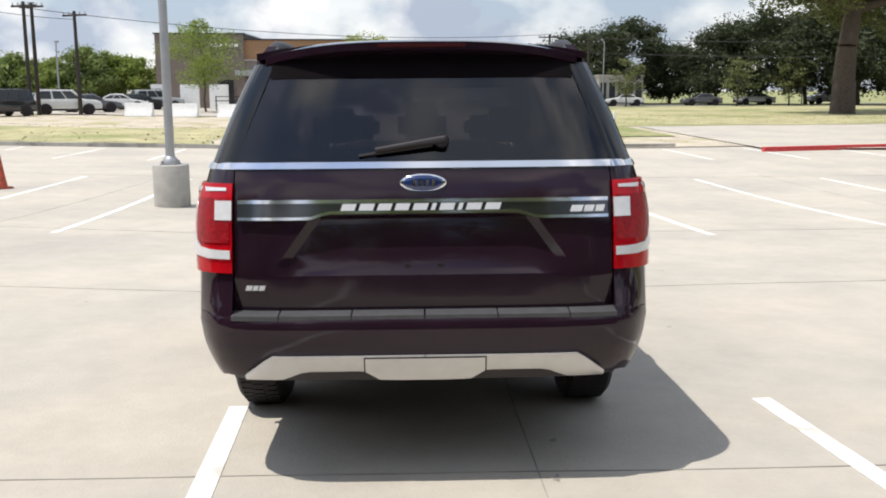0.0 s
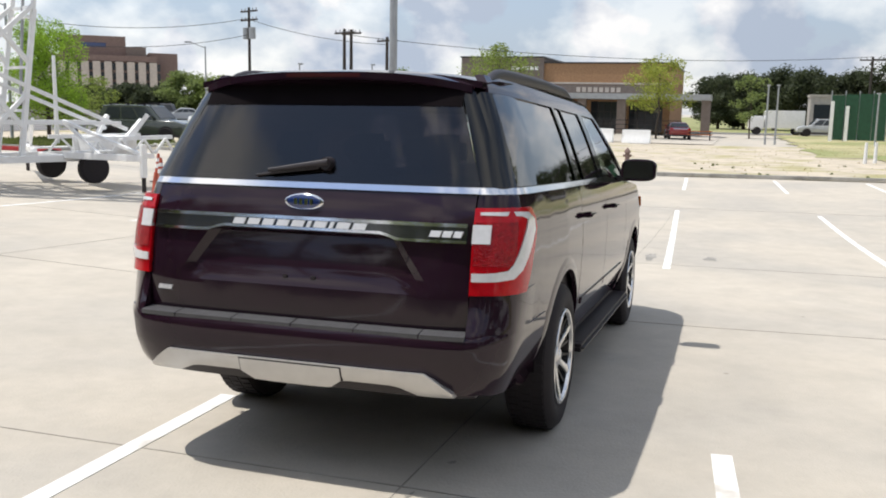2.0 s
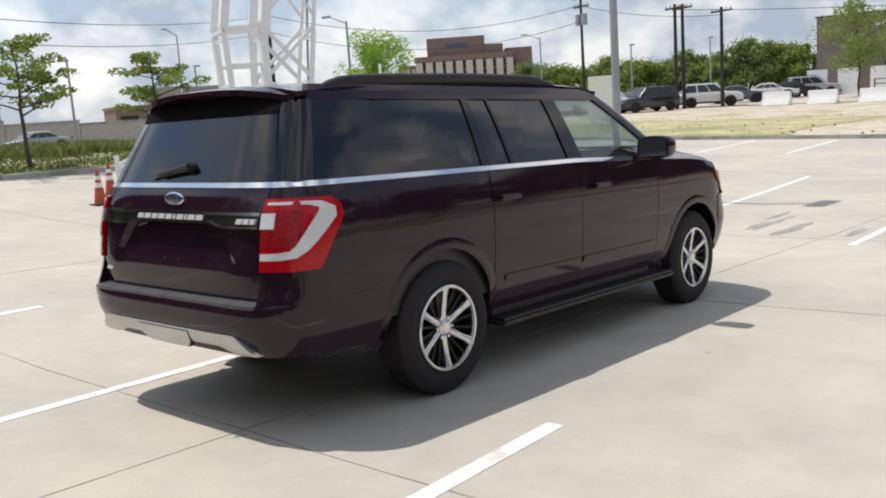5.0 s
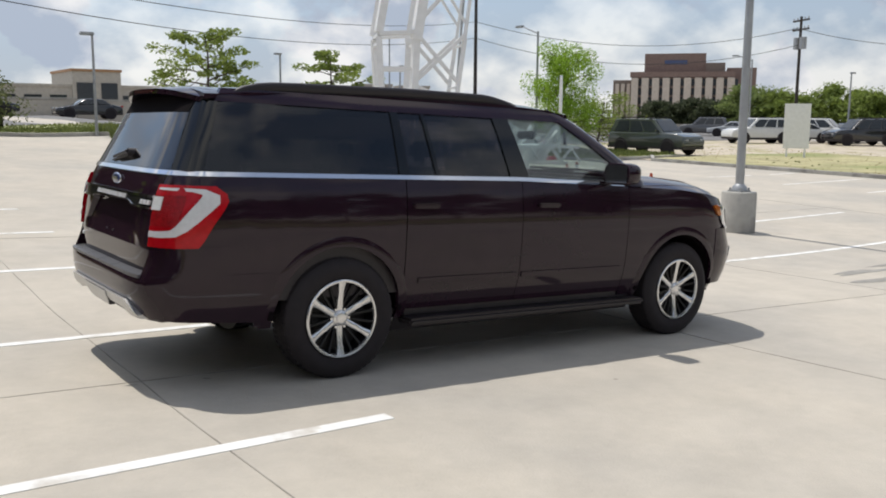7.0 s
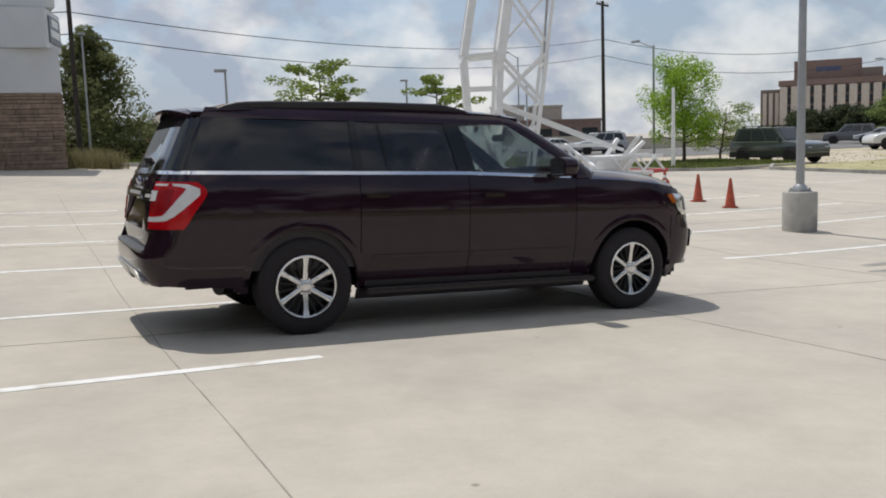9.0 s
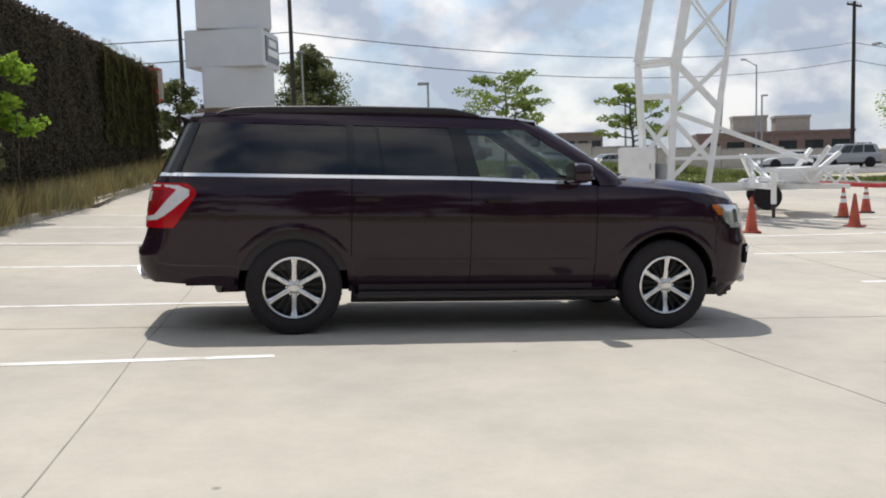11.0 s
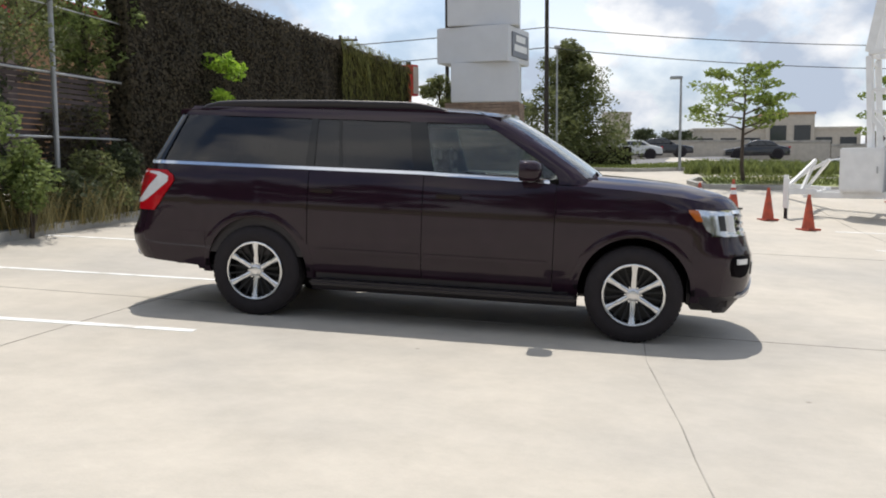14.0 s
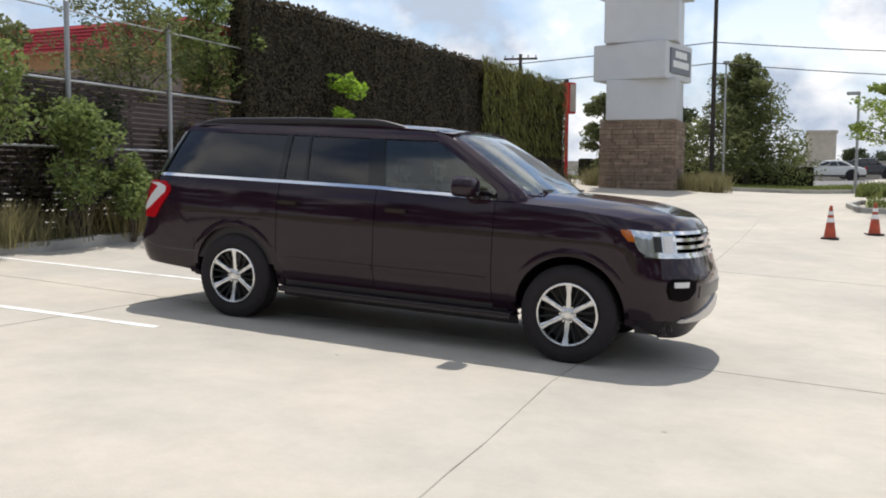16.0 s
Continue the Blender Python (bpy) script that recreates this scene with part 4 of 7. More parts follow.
for side in (-1, 1):
    st = [("r", 0.86 * k / 12) for k in range(13)] + [("x", -1.14), ("x", -1.08), ("x", -1.0), ("x", -0.90), ("x", -0.80), ("x", -0.70), ("x", -0.60), ("x", -0.49)]
    g = []
    for dd in (0.0, -0.05):
        rows = []
        for k, s in enumerate(st):
            col = []
            for j in range(9):
                lo_ = float(np.interp(s[1], (0.66, 0.78), (0.50, 0.462))) if k < 13 else 0.462 - 0.007 * (k - 12)
                z = lo_ + (0.735 - lo_) * j / 8
                base = float(np.interp(z, (0.42, 0.50, 0.60, 0.70, 0.735), (0.025, 0.06, 0.08, 0.073, 0.048)))
                w = np.interp(z, *WZ) * taper(-0.9 if s[0] == "r" else s[1]) + 0.004
                if s[0] == "r":
                    kk = min(1, s[1] / w)
                    x = np.interp(z, *RZ) - base - dd * 0 + RA - RA * (1 - kk ** RN) ** (1 / RN) - dd
                    col.append((x, side * s[1], z))
                else:
                    r0 = np.interp(z, *RZ) - base
                    kk = max(0, min(1, (r0 + RA - s[1]) / RA))
                    col.append((s[1], side * (w + dd) * (1 - kk ** RN) ** (1 / RN), z))
            rows.append(col)
        g.append(rows)
    part("rear_bumper", slab(B(), *g), M["paint"], car, smooth=35)
    for ya, yb in ((0.004, 0.30), (0.306, 0.60), (0.606, 0.80)):
        g = []
        for dz in (0.0, -0.02):
            rows = []
            for k in range(7):
                y = ya + (yb - ya) * k / 6
                xb = bump_pt(y, 0.72, -0.012)
                rows.append([(xb + (end_x(y, 0.74, -0.055) - xb) * i / 3, side * y, 0.735 + 0.006 * i + dz) for i in range(4)])
            g.append(rows)
        part("step_pad", slab(B(), *g), M["pad"], car, "ribbed grey-black bumper step pad", 35)
    # satin lip below
    g = []
    for dd in (0.012, -0.03):
        rows = []
        for k in range(20):
            y = 0.002 + (0.752 - 0.002) * k / 19
            zt = 0.567 if y < 0.640 else 0.567 - 0.085 * (y - 0.640) / 0.112
            zb = float(np.interp(y, (0, 0.19, 0.245, 0.50, 0.60, 0.752), (0.456, 0.456, 0.497, 0.497, 0.456, 0.456)))
            zt = max(zt, zb + 0.012)
            rows.append([(bump_pt(y, zb + (zt - zb) * j / 3, dd - 0.01 * (j == 0)), side * y, zb + (zt - zb) * j / 3) for j in range(4)])
        g.append(rows)
    part("bumper_lip", slab(B(), *g), M["satin"], car, "satin silver bumper lip", 35)
    g = []
    for dd in (-0.01, -0.08):
        g.append([[(bump_pt(0.82 * k / 10, z, dd - 0.03), side * 0.82 * k / 10, z) for z in (0.44, 0.47, 0.505)] for k in range(11)])
    part("bumper_valance", slab(B(), *g), M["trim"], car, smooth=35)
for nm, grow, out, mt, lab in (("cover_seam", 0.006, 0.0135, "trim", ""), ("hitch_cover", 0.0, 0.0175, "satin", "satin silver hitch cover")):
    g = []
    for dd in (out, -0.02):
        g.append([[(bump_pt(y, zb + (0.556 + grow - zb) * j / 3, dd), y, zb + (0.556 + grow - zb) * j / 3) for j in range(4)]
                  for y, zb in ((-0.248 - grow, 0.497), (-0.19, 0.458 - grow / 2), (-0.10, 0.455 - grow / 2), (0.10, 0.455 - grow / 2), (0.19, 0.458 - grow / 2), (0.248 + grow, 0.497))])
    part(nm, slab(B(), *g), M[mt], car, lab, 35)
# quarter panel's corner below the lamp flows out to the bumper
def bumper_skin(s, z, base, d=0.0):
    """Bumper surface, base metres behind the body's tail, at a station."""
    w = np.interp(z, *WZ) * taper(-0.9 if s[0] == "r" else s[1]) + (0.005 if s[0] == "r" else 0.005 * min(1, (-0.72 - s[1]) / 0.2)) + d
    r0 = np.interp(z, *RZ) - base - d
    if s[0] == "r":
        k = min(1, s[1] / w)
        return (r0 + RA - RA * (1 - k ** RN) ** (1 / RN), s[1], z)
    k = max(0, min(1, (r0 + RA - s[1]) / RA))
    return (s[1], w * (1 - k ** RN) ** (1 / RN), z)


for side in (-1, 1):
    st = [("r", 0.80), ("r", 0.83), ("r", 0.86), ("x", -1.12), ("x", -1.06), ("x", -1.0), ("x", -0.92), ("x", -0.84), ("x", -0.77)]
    g = []
    for dd in (0.0, -0.04):
        rows = []
        for s in st:
            col = []
            for j in range(9):
                f = j / 8
                z = 0.725 + 0.185 * f
                base = 0.050 * (1 - f) ** 1.6 + 0.003
                x, y, z = bumper_skin(s, z, base, dd)
                col.append((x, side * y, z))
            rows.append(col)
        g.append(rows)
    part("bumper_corner", slab(B(), *g), M["paint"], car, smooth=40)
# underbody, exhaust, floor
bm = B()
bx(bm, -0.95, -0.50, -0.62, 0.62, 0.42, 0.60, 0.05)
bx(bm, -0.50, 0.52, -0.58, 0.58, 0.40, 0.85, 0.05)
bx(bm, 0.52, 2.82, -0.90, 0.90, 0.34, 0.50, 0.03)
bx(bm, 2.82, 3.86, -0.55, 0.55, 0.30, 0.95, 0.05)
bx(bm, 3.80, 4.14, -0.70, 0.70, 0.27, 0.90, 0.04)
bx(bm, -0.92, 2.70, -0.95, -0.90, 0.55, 1.28, 0.0)
bx(bm, -0.92, 2.70, 0.90, 0.95, 0.55, 1.28, 0.0)
bx(bm, -1.06, -0.95, -0.74, 0.74, 0.55, 1.20, 0.0)
bx(bm, -0.52, 0.52, -0.66, 0.66, 0.85, 1.02, 0.0)
part("underbody", bm, M["trim"], car)
bm = B()
cyl(bm, (-0.60, -0.62, 0.42), (-0.92, -0.64, 0.42), 0.035, 0.037, 14)
cyl(bm, (-0.35, -0.45, 0.40), (-0.65, -0.62, 0.40), 0.09, 0.08, 14)
part("exhaust_pipe", bm, M["gun"], car)
bm = B()
cyl(bm, (0, -0.80, 0.40), (0, 0.80, 0.40), 0.05, 0.05, 10)
cyl(bm, (3.343, -0.80, 0.40), (3.343, 0.80, 0.40), 0.04, 0.04, 10)
part("axle", bm, M["gun"], car)


# wheels
def wheel(x, side):
    y0 = side * (0.998 if x < 1 else 0.985)
    W_ = part("wheel", lathe(B(), [(0.255, -0.24), (0.37, -0.245), (0.394, -0.225), (0.404, -0.19), (0.405, -0.12), (0.405, -0.06), (0.40, -0.028), (0.375, -0.004), (0.33, 0.006), (0.29, 0.002), (0.268, -0.010), (0.262, -0.05)], 48, None, False), M["rubber"], car, "black tyre on a six-spoke silver wheel", 35)
    W_.name = "wheel"
    turn = Matrix.Rotation(radians(-90 if side > 0 else 90), 4, "X")
    W_.matrix_local = Matrix.Translation((x, y0, 0.405)) @ turn
    # tread blocks
    bm = B()
    for k in range(56):
        for q, h in enumerate((-0.205, -0.135, -0.075)):
            a = math.tau * (k + 0.33 * q) / 56
            bx(bm, -0.016, 0.016, -0.026, 0.026, 0.40, 0.4075, 0, Matrix.Rotation(a, 4, "Z") @ Matrix.Translation((0, 0, h + 0.015)) @ Matrix.Rotation(radians(-90), 4, "X") @ Matrix.Rotation(radians(0), 4, "Z"))
    part("tread", bm, M["rubber"], W_, smooth=0)
    part("rim_barrel", lathe(B(), [(0.268, -0.012), (0.260, -0.004), (0.250, -0.008), (0.242, -0.03), (0.235, -0.12), (0.10, -0.13), (0.02, -0.13)], 40, None, False), M["gun"], W_, smooth=35)
    part("rim_ring", lathe(B(), [(0.263, -0.014), (0.263, 0.002), (0.257, 0.007), (0.245, 0.004), (0.240, -0.012)], 48, None, False), M["alloy"], W_, "machined silver rim edge", 35)
    for k in range(6):
        a = math.tau * k / 6 + math.tau / 4
        bm = B()
        rows = []
        for f in [q / 6 for q in range(7)]:
            r = 0.042 + 0.206 * f
            hw = 0.021 - 0.004 * f + 0.012 * max(0, f - 0.72) / 0.28
            h = -0.034 + 0.032 * f ** 1.5
            rows.append([(r, -hw, h - 0.004), (r, -hw * 0.7, h), (r, 0, h + 0.001), (r, hw * 0.7, h), (r, hw, h - 0.004)])
        slab(bm, rows, [[(p[0], p[1], p[2] - 0.03) for p in row] for row in rows])
        bmesh.ops.rotate(bm, verts=bm.verts, matrix=Matrix.Rotation(a, 3, "Z"))
        part("spoke", bm, M["alloy"], W_, smooth=30)
        bm = B()
        for da in (-0.30, 0.30):
            rows = [[(r, -0.008, h), (r, 0, h + 0.002), (r, 0.008, h)] for r, h in ((0.05, -0.055), (0.12, -0.042), (0.20, -0.026), (0.243, -0.016))]
            b2 = B()
            slab(b2, rows, [[(p[0], p[1], p[2] - 0.02) for p in row] for row in rows])
            bmesh.ops.rotate(b2, verts=b2.verts, matrix=Matrix.Rotation(a + math.pi / 6 + da * 0.55, 3, "Z"))
            me = bpy.data.meshes.new("tmp"); b2.to_mesh(me); b2.free(); bm.from_mesh(me); bpy.data.meshes.remove(me)
        part("dark_spoke", bm, M["gun"], W_, smooth=30)
        bm = B()
        aa = a + math.pi / 6
        cyl(bm, (0.066 * math.cos(aa), 0.066 * math.sin(aa), -0.07), (0.066 * math.cos(aa), 0.066 * math.sin(aa), -0.030), 0.011, 0.009, 8)
        part("wheel_nut", bm, M["alloy"], W_)
    part("centre_cap", lathe(B(), [(0.060, -0.05), (0.052, -0.026), (0.036, -0.020), (0.034, -0.016), (0.02, -0.014)], 24), M["alloy"], W_, smooth=35)
    part("brake_disc", lathe(B(), [(0.17, -0.13), (0.17, -0.115), (0.06, -0.11)], 28), M["gun"], W_, smooth=35)
    return W_


for x in (0.0, 3.343):
    for side in (-1, 1):
        wheel(x, side)

# cabin: floor, seats, dashboard, steering wheel
bm = B()
bx(bm, -0.90, 2.75, -0.86, 0.86, 0.55, 0.62)
part("cabin_floor", bm, M["dash"], car)
bm = B()
bx(bm, 2.42, 2.90, -0.82, 0.82, 0.95, 1.30, 0.06)
bx(bm, 2.55, 2.98, -0.78, 0.78, 1.22, 1.335, 0.03)
part("dashboard", bm, M["dash"], car)
bm = B()
bmesh.ops.create_cone(bm, segments=24, radius1=0.02, radius2=0.02, depth=0.01)
for k in range(28):
    a0, a1 = math.tau * k / 28, math.tau * (k + 1) / 28
    cyl(bm, (0.185 * math.cos(a0), 0.185 * math.sin(a0), 0), (0.185 * math.cos(a1), 0.185 * math.sin(a1), 0), 0.016, 0.016, 7)
for a in (0, 2.2, 4.1):
    cyl(bm, (0, 0, 0), (0.18 * math.cos(a), 0.18 * math.sin(a), 0), 0.014, 0.012, 6)
bmesh.ops.transform(bm, matrix=Matrix.Translation((2.28, 0.42, 1.20)) @ Matrix.Rotation(radians(-65), 4, "Y"), verts=bm.verts)
part("steering_wheel", bm, M["dash"], car)
for sx, ylist in ((1.65, (-0.42, 0.42)), (0.72, (-0.48, 0.0, 0.48)), (-0.28, (-0.42, 0.0, 0.42))):
    for y in ylist:
        bm = B()
        hw = 0.24 if sx > 1 else 0.21
        bx(bm, sx, sx + 0.50, y - hw, y + hw, 0.72, 0.90, 0.05)
        bx(bm, sx - 0.09, sx + 0.07, y - hw, y + hw, 0.82, 1.40, 0.06, Matrix.Translation((sx, 0, 0.85)) @ Matrix.Rotation(radians(-12), 4, "Y") @ Matrix.Translation((-sx, 0, -0.85)))
        bx(bm, sx - 0.20, sx - 0.10, y - 0.12, y + 0.12, 1.43, 1.60, 0.04)
        cyl(bm, (sx - 0.13, y - 0.05, 1.36), (sx - 0.15, y - 0.05, 1.46), 0.008, 0.008, 6)
        cyl(bm, (sx - 0.13, y + 0.05, 1.36), (sx - 0.15, y + 0.05, 1.46), 0.008, 0.008, 6)
        part("seat", bm, M["cloth"], car, "dark cloth seat with headrest")
bm = B()
bx(bm, -0.75, 2.05, -0.70, 0.70, 1.815, 1.83)
part("headliner", bm, M["cloth"], car)
bm = B()
bx(bm, 2.33, 2.38, -0.11, 0.11, 1.66, 1.73, 0.015)
part("rear_view_mirror", bm, M["dash"], car)
# ---- sheets, kerbs, markings ----
def sheet(name, x0, x1, y0, y1, material, dz, label, step=2.0, rim=0.0, skew=0.0):
    """A ground cover that follows the lot; rim frays its outline."""
    nx, ny = max(2, int((x1 - x0) / step)), max(2, int((y1 - y0) / step))
    v = []
    for i in range(nx + 1):
        for j in range(ny + 1):
            x, y = x0 + (x1 - x0) * i / nx, y0 + (y1 - y0) * j / ny
            if i in (0, nx):
                x += rim * noise.noise((x, y * 0.5, 1.3))
            if j in (0, ny):
                y += rim * noise.noise((x * 0.5, y, 7.7))
            x += skew * (y - y0)
            v.append((x, y, ground_z(x, y) + dz))
    n = ny + 1
    f = [(i * n + j, (i + 1) * n + j, (i + 1) * n + j + 1, i * n + j + 1) for i in range(nx) for j in range(ny)]
    return tagged(mesh_ob(name, v, f, material, None, label, 60), kind="structure")


def strip(name, pts, width, material, dz=0.005, label="", parent=None, wob=0.0, step=0.6):
    """A flat band along a line of plan points."""
    line = []
    for (ax, ay), (bx_, by) in zip(pts, pts[1:]):
        n = max(1, int(math.hypot(bx_ - ax, by - ay) / step))
        line += [(ax + (bx_ - ax) * k / n, ay + (by - ay) * k / n) for k in range(n)]
    line.append(pts[-1])
    v = []
    for k, (x, y) in enumerate(line):
        a, b = line[max(0, k - 1)], line[min(len(line) - 1, k + 1)]
        d = Vector((b[0] - a[0], b[1] - a[1])).normalized()
        w = wob * noise.noise((x * 1.7, y * 1.7, 2.2))
        for s in (-0.5, 0.5):
            px, py = x - d.y * (s * width + w), y + d.x * (s * width + w)
            v.append((px, py, ground_z(px, py) + dz))
        for s in (-0.5, 0.5):
            px, py = x - d.y * (s * width + w), y + d.x * (s * width + w)
            v.append((px, py, ground_z(px, py) - 0.03))
    f = []
    for k in range(len(line) - 1):
        a, b = 4 * k, 4 * k + 4
        f += [(a, a + 1, b + 1, b), (a, b, b + 2, a + 2), (a + 1, a + 3, b + 3, b + 1)]
    f += [(0, 2, 3, 1), (len(v) - 4, len(v) - 3, len(v) - 1, len(v) - 2)]
    return mesh_ob(name, v, f, material, parent, label)


def kerb(name, pts, width=0.16, height=0.14, material=None, label=""):
    return tagged(strip(name, pts, width, material or M["curb"], height, label, None, 0, 1.0), kind="structure")


MARK = "faded white parking stall line on concrete"
for y in (-1.80, 1.08, 4.2, 6.9, 9.5, 12.1):
    tagged(strip("stall_line", [(-0.15, y), (-5.9, y - 0.38)], 0.105, M["line"], 0.004), MARK, "road marking", "stall lines by the fence", "structure")
for y in (-13.2, -10.2, -7.1, -4.05, -0.95, 2.35, 5.2, 7.7, 10.5):
    tagged(strip("stall_line", [(7.6, y), (16.9, y + 0.45)], 0.105, M["line"], 0.004), MARK, "road marking", "stall lines ahead", "structure")
for y in (-15, -12, -9, -6.1, -3.2, -0.3, 2.6, 5.5, 8.4, 11.3, 14.2):
    tagged(strip("stall_line", [(22.8, y), (28.0, y + 0.2)], 0.11, M["line"], 0.004), MARK, "road marking", "stall lines by the verge", "structure")
for x in (-1.12, 3.5, 8.15, 17.5):
    tagged(strip("slab_joint", [(x + (0.6 if x == 3.5 else -0.1), -13), (x + (0.07 if x == 3.5 else -0.02), -3.3), (x - 0.05, -1.6), (x - 0.02, 8), (x, 16)], 0.008, M["crack"], 0.003, wob=0.012), "thin dark sealed joint in the concrete", "slab joint", "slab joints", "structure")
for y in (-8.6, -0.45, 6.4):
    tagged(strip("slab_joint", [(-5.8, y), (6, y + 0.05), (18, y)], 0.006, M["crack"], 0.003, wob=0.012), "thin dark sealed joint in the concrete", "slab joint", "slab joints", "structure")


def blot(cx, cy, lx, ly, seed, label):
    n = 26
    v = [(cx, cy, ground_z(cx, cy) + 0.0035)]
    for k in range(n):
        a = math.tau * k / n
        r = 0.7 + 0.55 * noise.noise((math.cos(a) * 1.6 + seed, math.sin(a) * 1.6, seed))
        x, y = cx + lx * r * math.cos(a), cy + ly * r * math.sin(a)
        v.append((x, y, ground_z(x, y) + 0.0035))
    return tagged(mesh_ob("oil_stain", v, [(0, 1 + k, 1 + (k + 1) % n) for k in range(n)], M["stain"], None, label), "", "stain", "", "structure")


for cx, cy, lx, ly in ((9.5, 0.85, 1.5, 0.16), (9.2, 0.30, 0.9, 0.14), (8.9, -0.62, 0.6, 0.11), (9.1, -1.5, 0.4, 0.12), (10.6, 1.1, 0.9, 0.10), (-0.78, -0.55, 0.035, 0.03), (-1.25, -0.50, 0.05, 0.02)):
    blot(cx, cy, lx, ly, cx + cy, "dark oil stain on the concrete")


# verge, lawns, street
sheet("verge_soil", 28.7, 62, -30, 45, M["sand"], 0.03, "dry sandy verge with sparse grass", 3, 0.5)
sheet("verge_grass", 30.2, 43, 8.5, 23.5, M["drylawn"], 0.045, "strip of dry grass along the verge", 1.5, 0.9)
kerb("kerb_verge", [(28.9, -9.5), (28.6, 5), (28.6, 22), (30.8, 24)], label="low concrete kerb along the verge")
sheet("lawn_far", 46.5, 100, -60, -5.5, M["drylawn"], 0.05, "patchy straw-coloured lawn beyond the verge", 3, 1.2)
sheet("lawn_strip", 35.5, 50, -11.4, -8.4, M["lawn"], 0.065, "green grass strip beside the apron", 1.5, 0.3)
sheet("road_far", 101, 109, -90, 24, M["asphalt"], 0.04, "grey road beyond the lawn", 4)
sheet("field_far", 109, 420, -300, 22, M["lawn"], 0.035, "pale green field beyond the far road", 20)
sheet("forecourt", 63, 88, 0, 44, M["paving"], 0.045, "pale concrete forecourt", 4)
sheet("apron_east", 26.6, 46, -30, -12.2, M["paving"], 0.06, "pale concrete apron behind a red kerb", 3)
kerb("red_kerb", [(27.9, -24), (27.0, -15.8), (26.1, -11.8)], 0.18, 0.16, M["redline"], "red painted kerb")
sheet("planting_bed", -6.3, -5.40, -8, 7.0, M["sand"], 0.10, "dark mulch planting bed by the fence", 1.0)
kerb("kerb_fence", [(-5.50, -9), (-5.46, 2), (-5.38, 5), (-5.14, 8.8), (-4.75, 13), (-4.25, 19), (-3.9, 24)], 0.17, 0.15, label="pale concrete kerb along the planting bed")
sheet("planting_bed", -6.3, -5.05, 7.0, 13.5, M["sand"], 0.10, "dark mulch planting bed by the wall", 1.0)
sheet("planting_bed", -5.7, -4.4, 13.5, 24, M["sand"], 0.10, "dark mulch planting bed by the wall", 1.0)
sheet("lawn_street", -9, 22, 34.5, 39.5, M["lawn"], 0.08, "green grass strip beside the street", 2, 0.2)
kerb("kerb_street", [(0.0, 31.0), (0.2, 28.6), (1.2, 28.3), (9.4, 28.5), (9.9, 34.3), (22, 34.6)], 0.2, 0.14, label="concrete kerb along the grass strip")
sheet("lawn_corner", 0.2, 9.7, 28.6, 34.5, M["lawn"], 0.085, "green grass strip beside the street", 1.0, 0.1)
sheet("street", -80, 90, 40, 62, M["asphalt"], 0.06, "wide grey street", 6)
sheet("island_soil", 6.0, 10.2, 19.3, 21.8, M["lawn"], 0.12, "grassy traffic island", 1.0, 0.3)
kerb("kerb_island", [(5.9, 19.3), (7.6, 19.0), (10.2, 19.1), (10.5, 20.7), (10.2, 21.8), (5.9, 21.8), (5.6, 20.7), (5.9, 19.3)], 0.16, 0.13, label="concrete kerb round the island")
sheet("island_soil", 10.6, 16.2, 20.2, 23.2, M["lawn"], 0.12, "grassy traffic island", 1.0, 0.3)
sheet("island_soil", 24.0, 32.5, 23.6, 30.0, M["lawn"], 0.12, "grassy traffic island with a tree", 1.0, 0.3)
kerb("kerb_island", [(23.9, 23.4), (27.5, 22.9), (32.5, 23.5), (32.7, 30), (23.9, 30), (23.5, 26.5), (23.9, 23.4)], 0.16, 0.14, label="concrete kerb round the island")
kerb("red_kerb", [(19.6, 22.2), (21.8, 21.9), (23.7, 23.2)], 0.17, 0.15, M["redline"], "red painted kerb")


# ---- plants ----
def leaf_cloud(bm_v, bm_f, centre, rad, n, size, rng, flat=0.75):
    """Adds n small folded leaves spread through a ball."""
    cx, cy, cz = centre
    for _ in range(n):
        u, th = rng.uniform(-1, 1), rng.uniform(0, math.tau)
        r = rad * rng.uniform(0.25, 1) ** 0.5
        s = math.sqrt(1 - u * u)
        p = Vector((cx + r * s * math.cos(th), cy + r * s * math.sin(th), cz + r * u * flat))
        a = Vector((rng.uniform(-1, 1), rng.uniform(-1, 1), rng.uniform(-0.7, 0.7))).normalized()
        b = a.cross(Vector((rng.uniform(-1, 1), rng.uniform(-1, 1), rng.uniform(-1, 1)))).normalized()
        L_, W_ = size * rng.uniform(0.6, 1.3), size * rng.uniform(0.35, 0.6)
        k = len(bm_v)
        bm_v += [p - a * L_ * 0.5, p + b * W_ * 0.5, p + a * L_ * 0.5, p - b * W_ * 0.5]
        bm_f.append((k, k + 1, k + 2, k + 3))


def limb(bm, p, q, r0, r1, rng, seg=4, bend=0.12):
    """A crooked tapering branch."""
    p, q = Vector(p), Vector(q)
    pts = [p.lerp(q, k / seg) + Vector((rng.uniform(-1, 1), rng.uniform(-1, 1), rng.uniform(-0.5, 0.5))) * bend * (q - p).length * (0 < k < seg) * 0.4 for k in range(seg + 1)]
    for k in range(seg):
        cyl(bm, pts[k], pts[k + 1], r0 + (r1 - r0) * k / seg, r0 + (r1 - r0) * (k + 1) / seg, 7)
    return pts


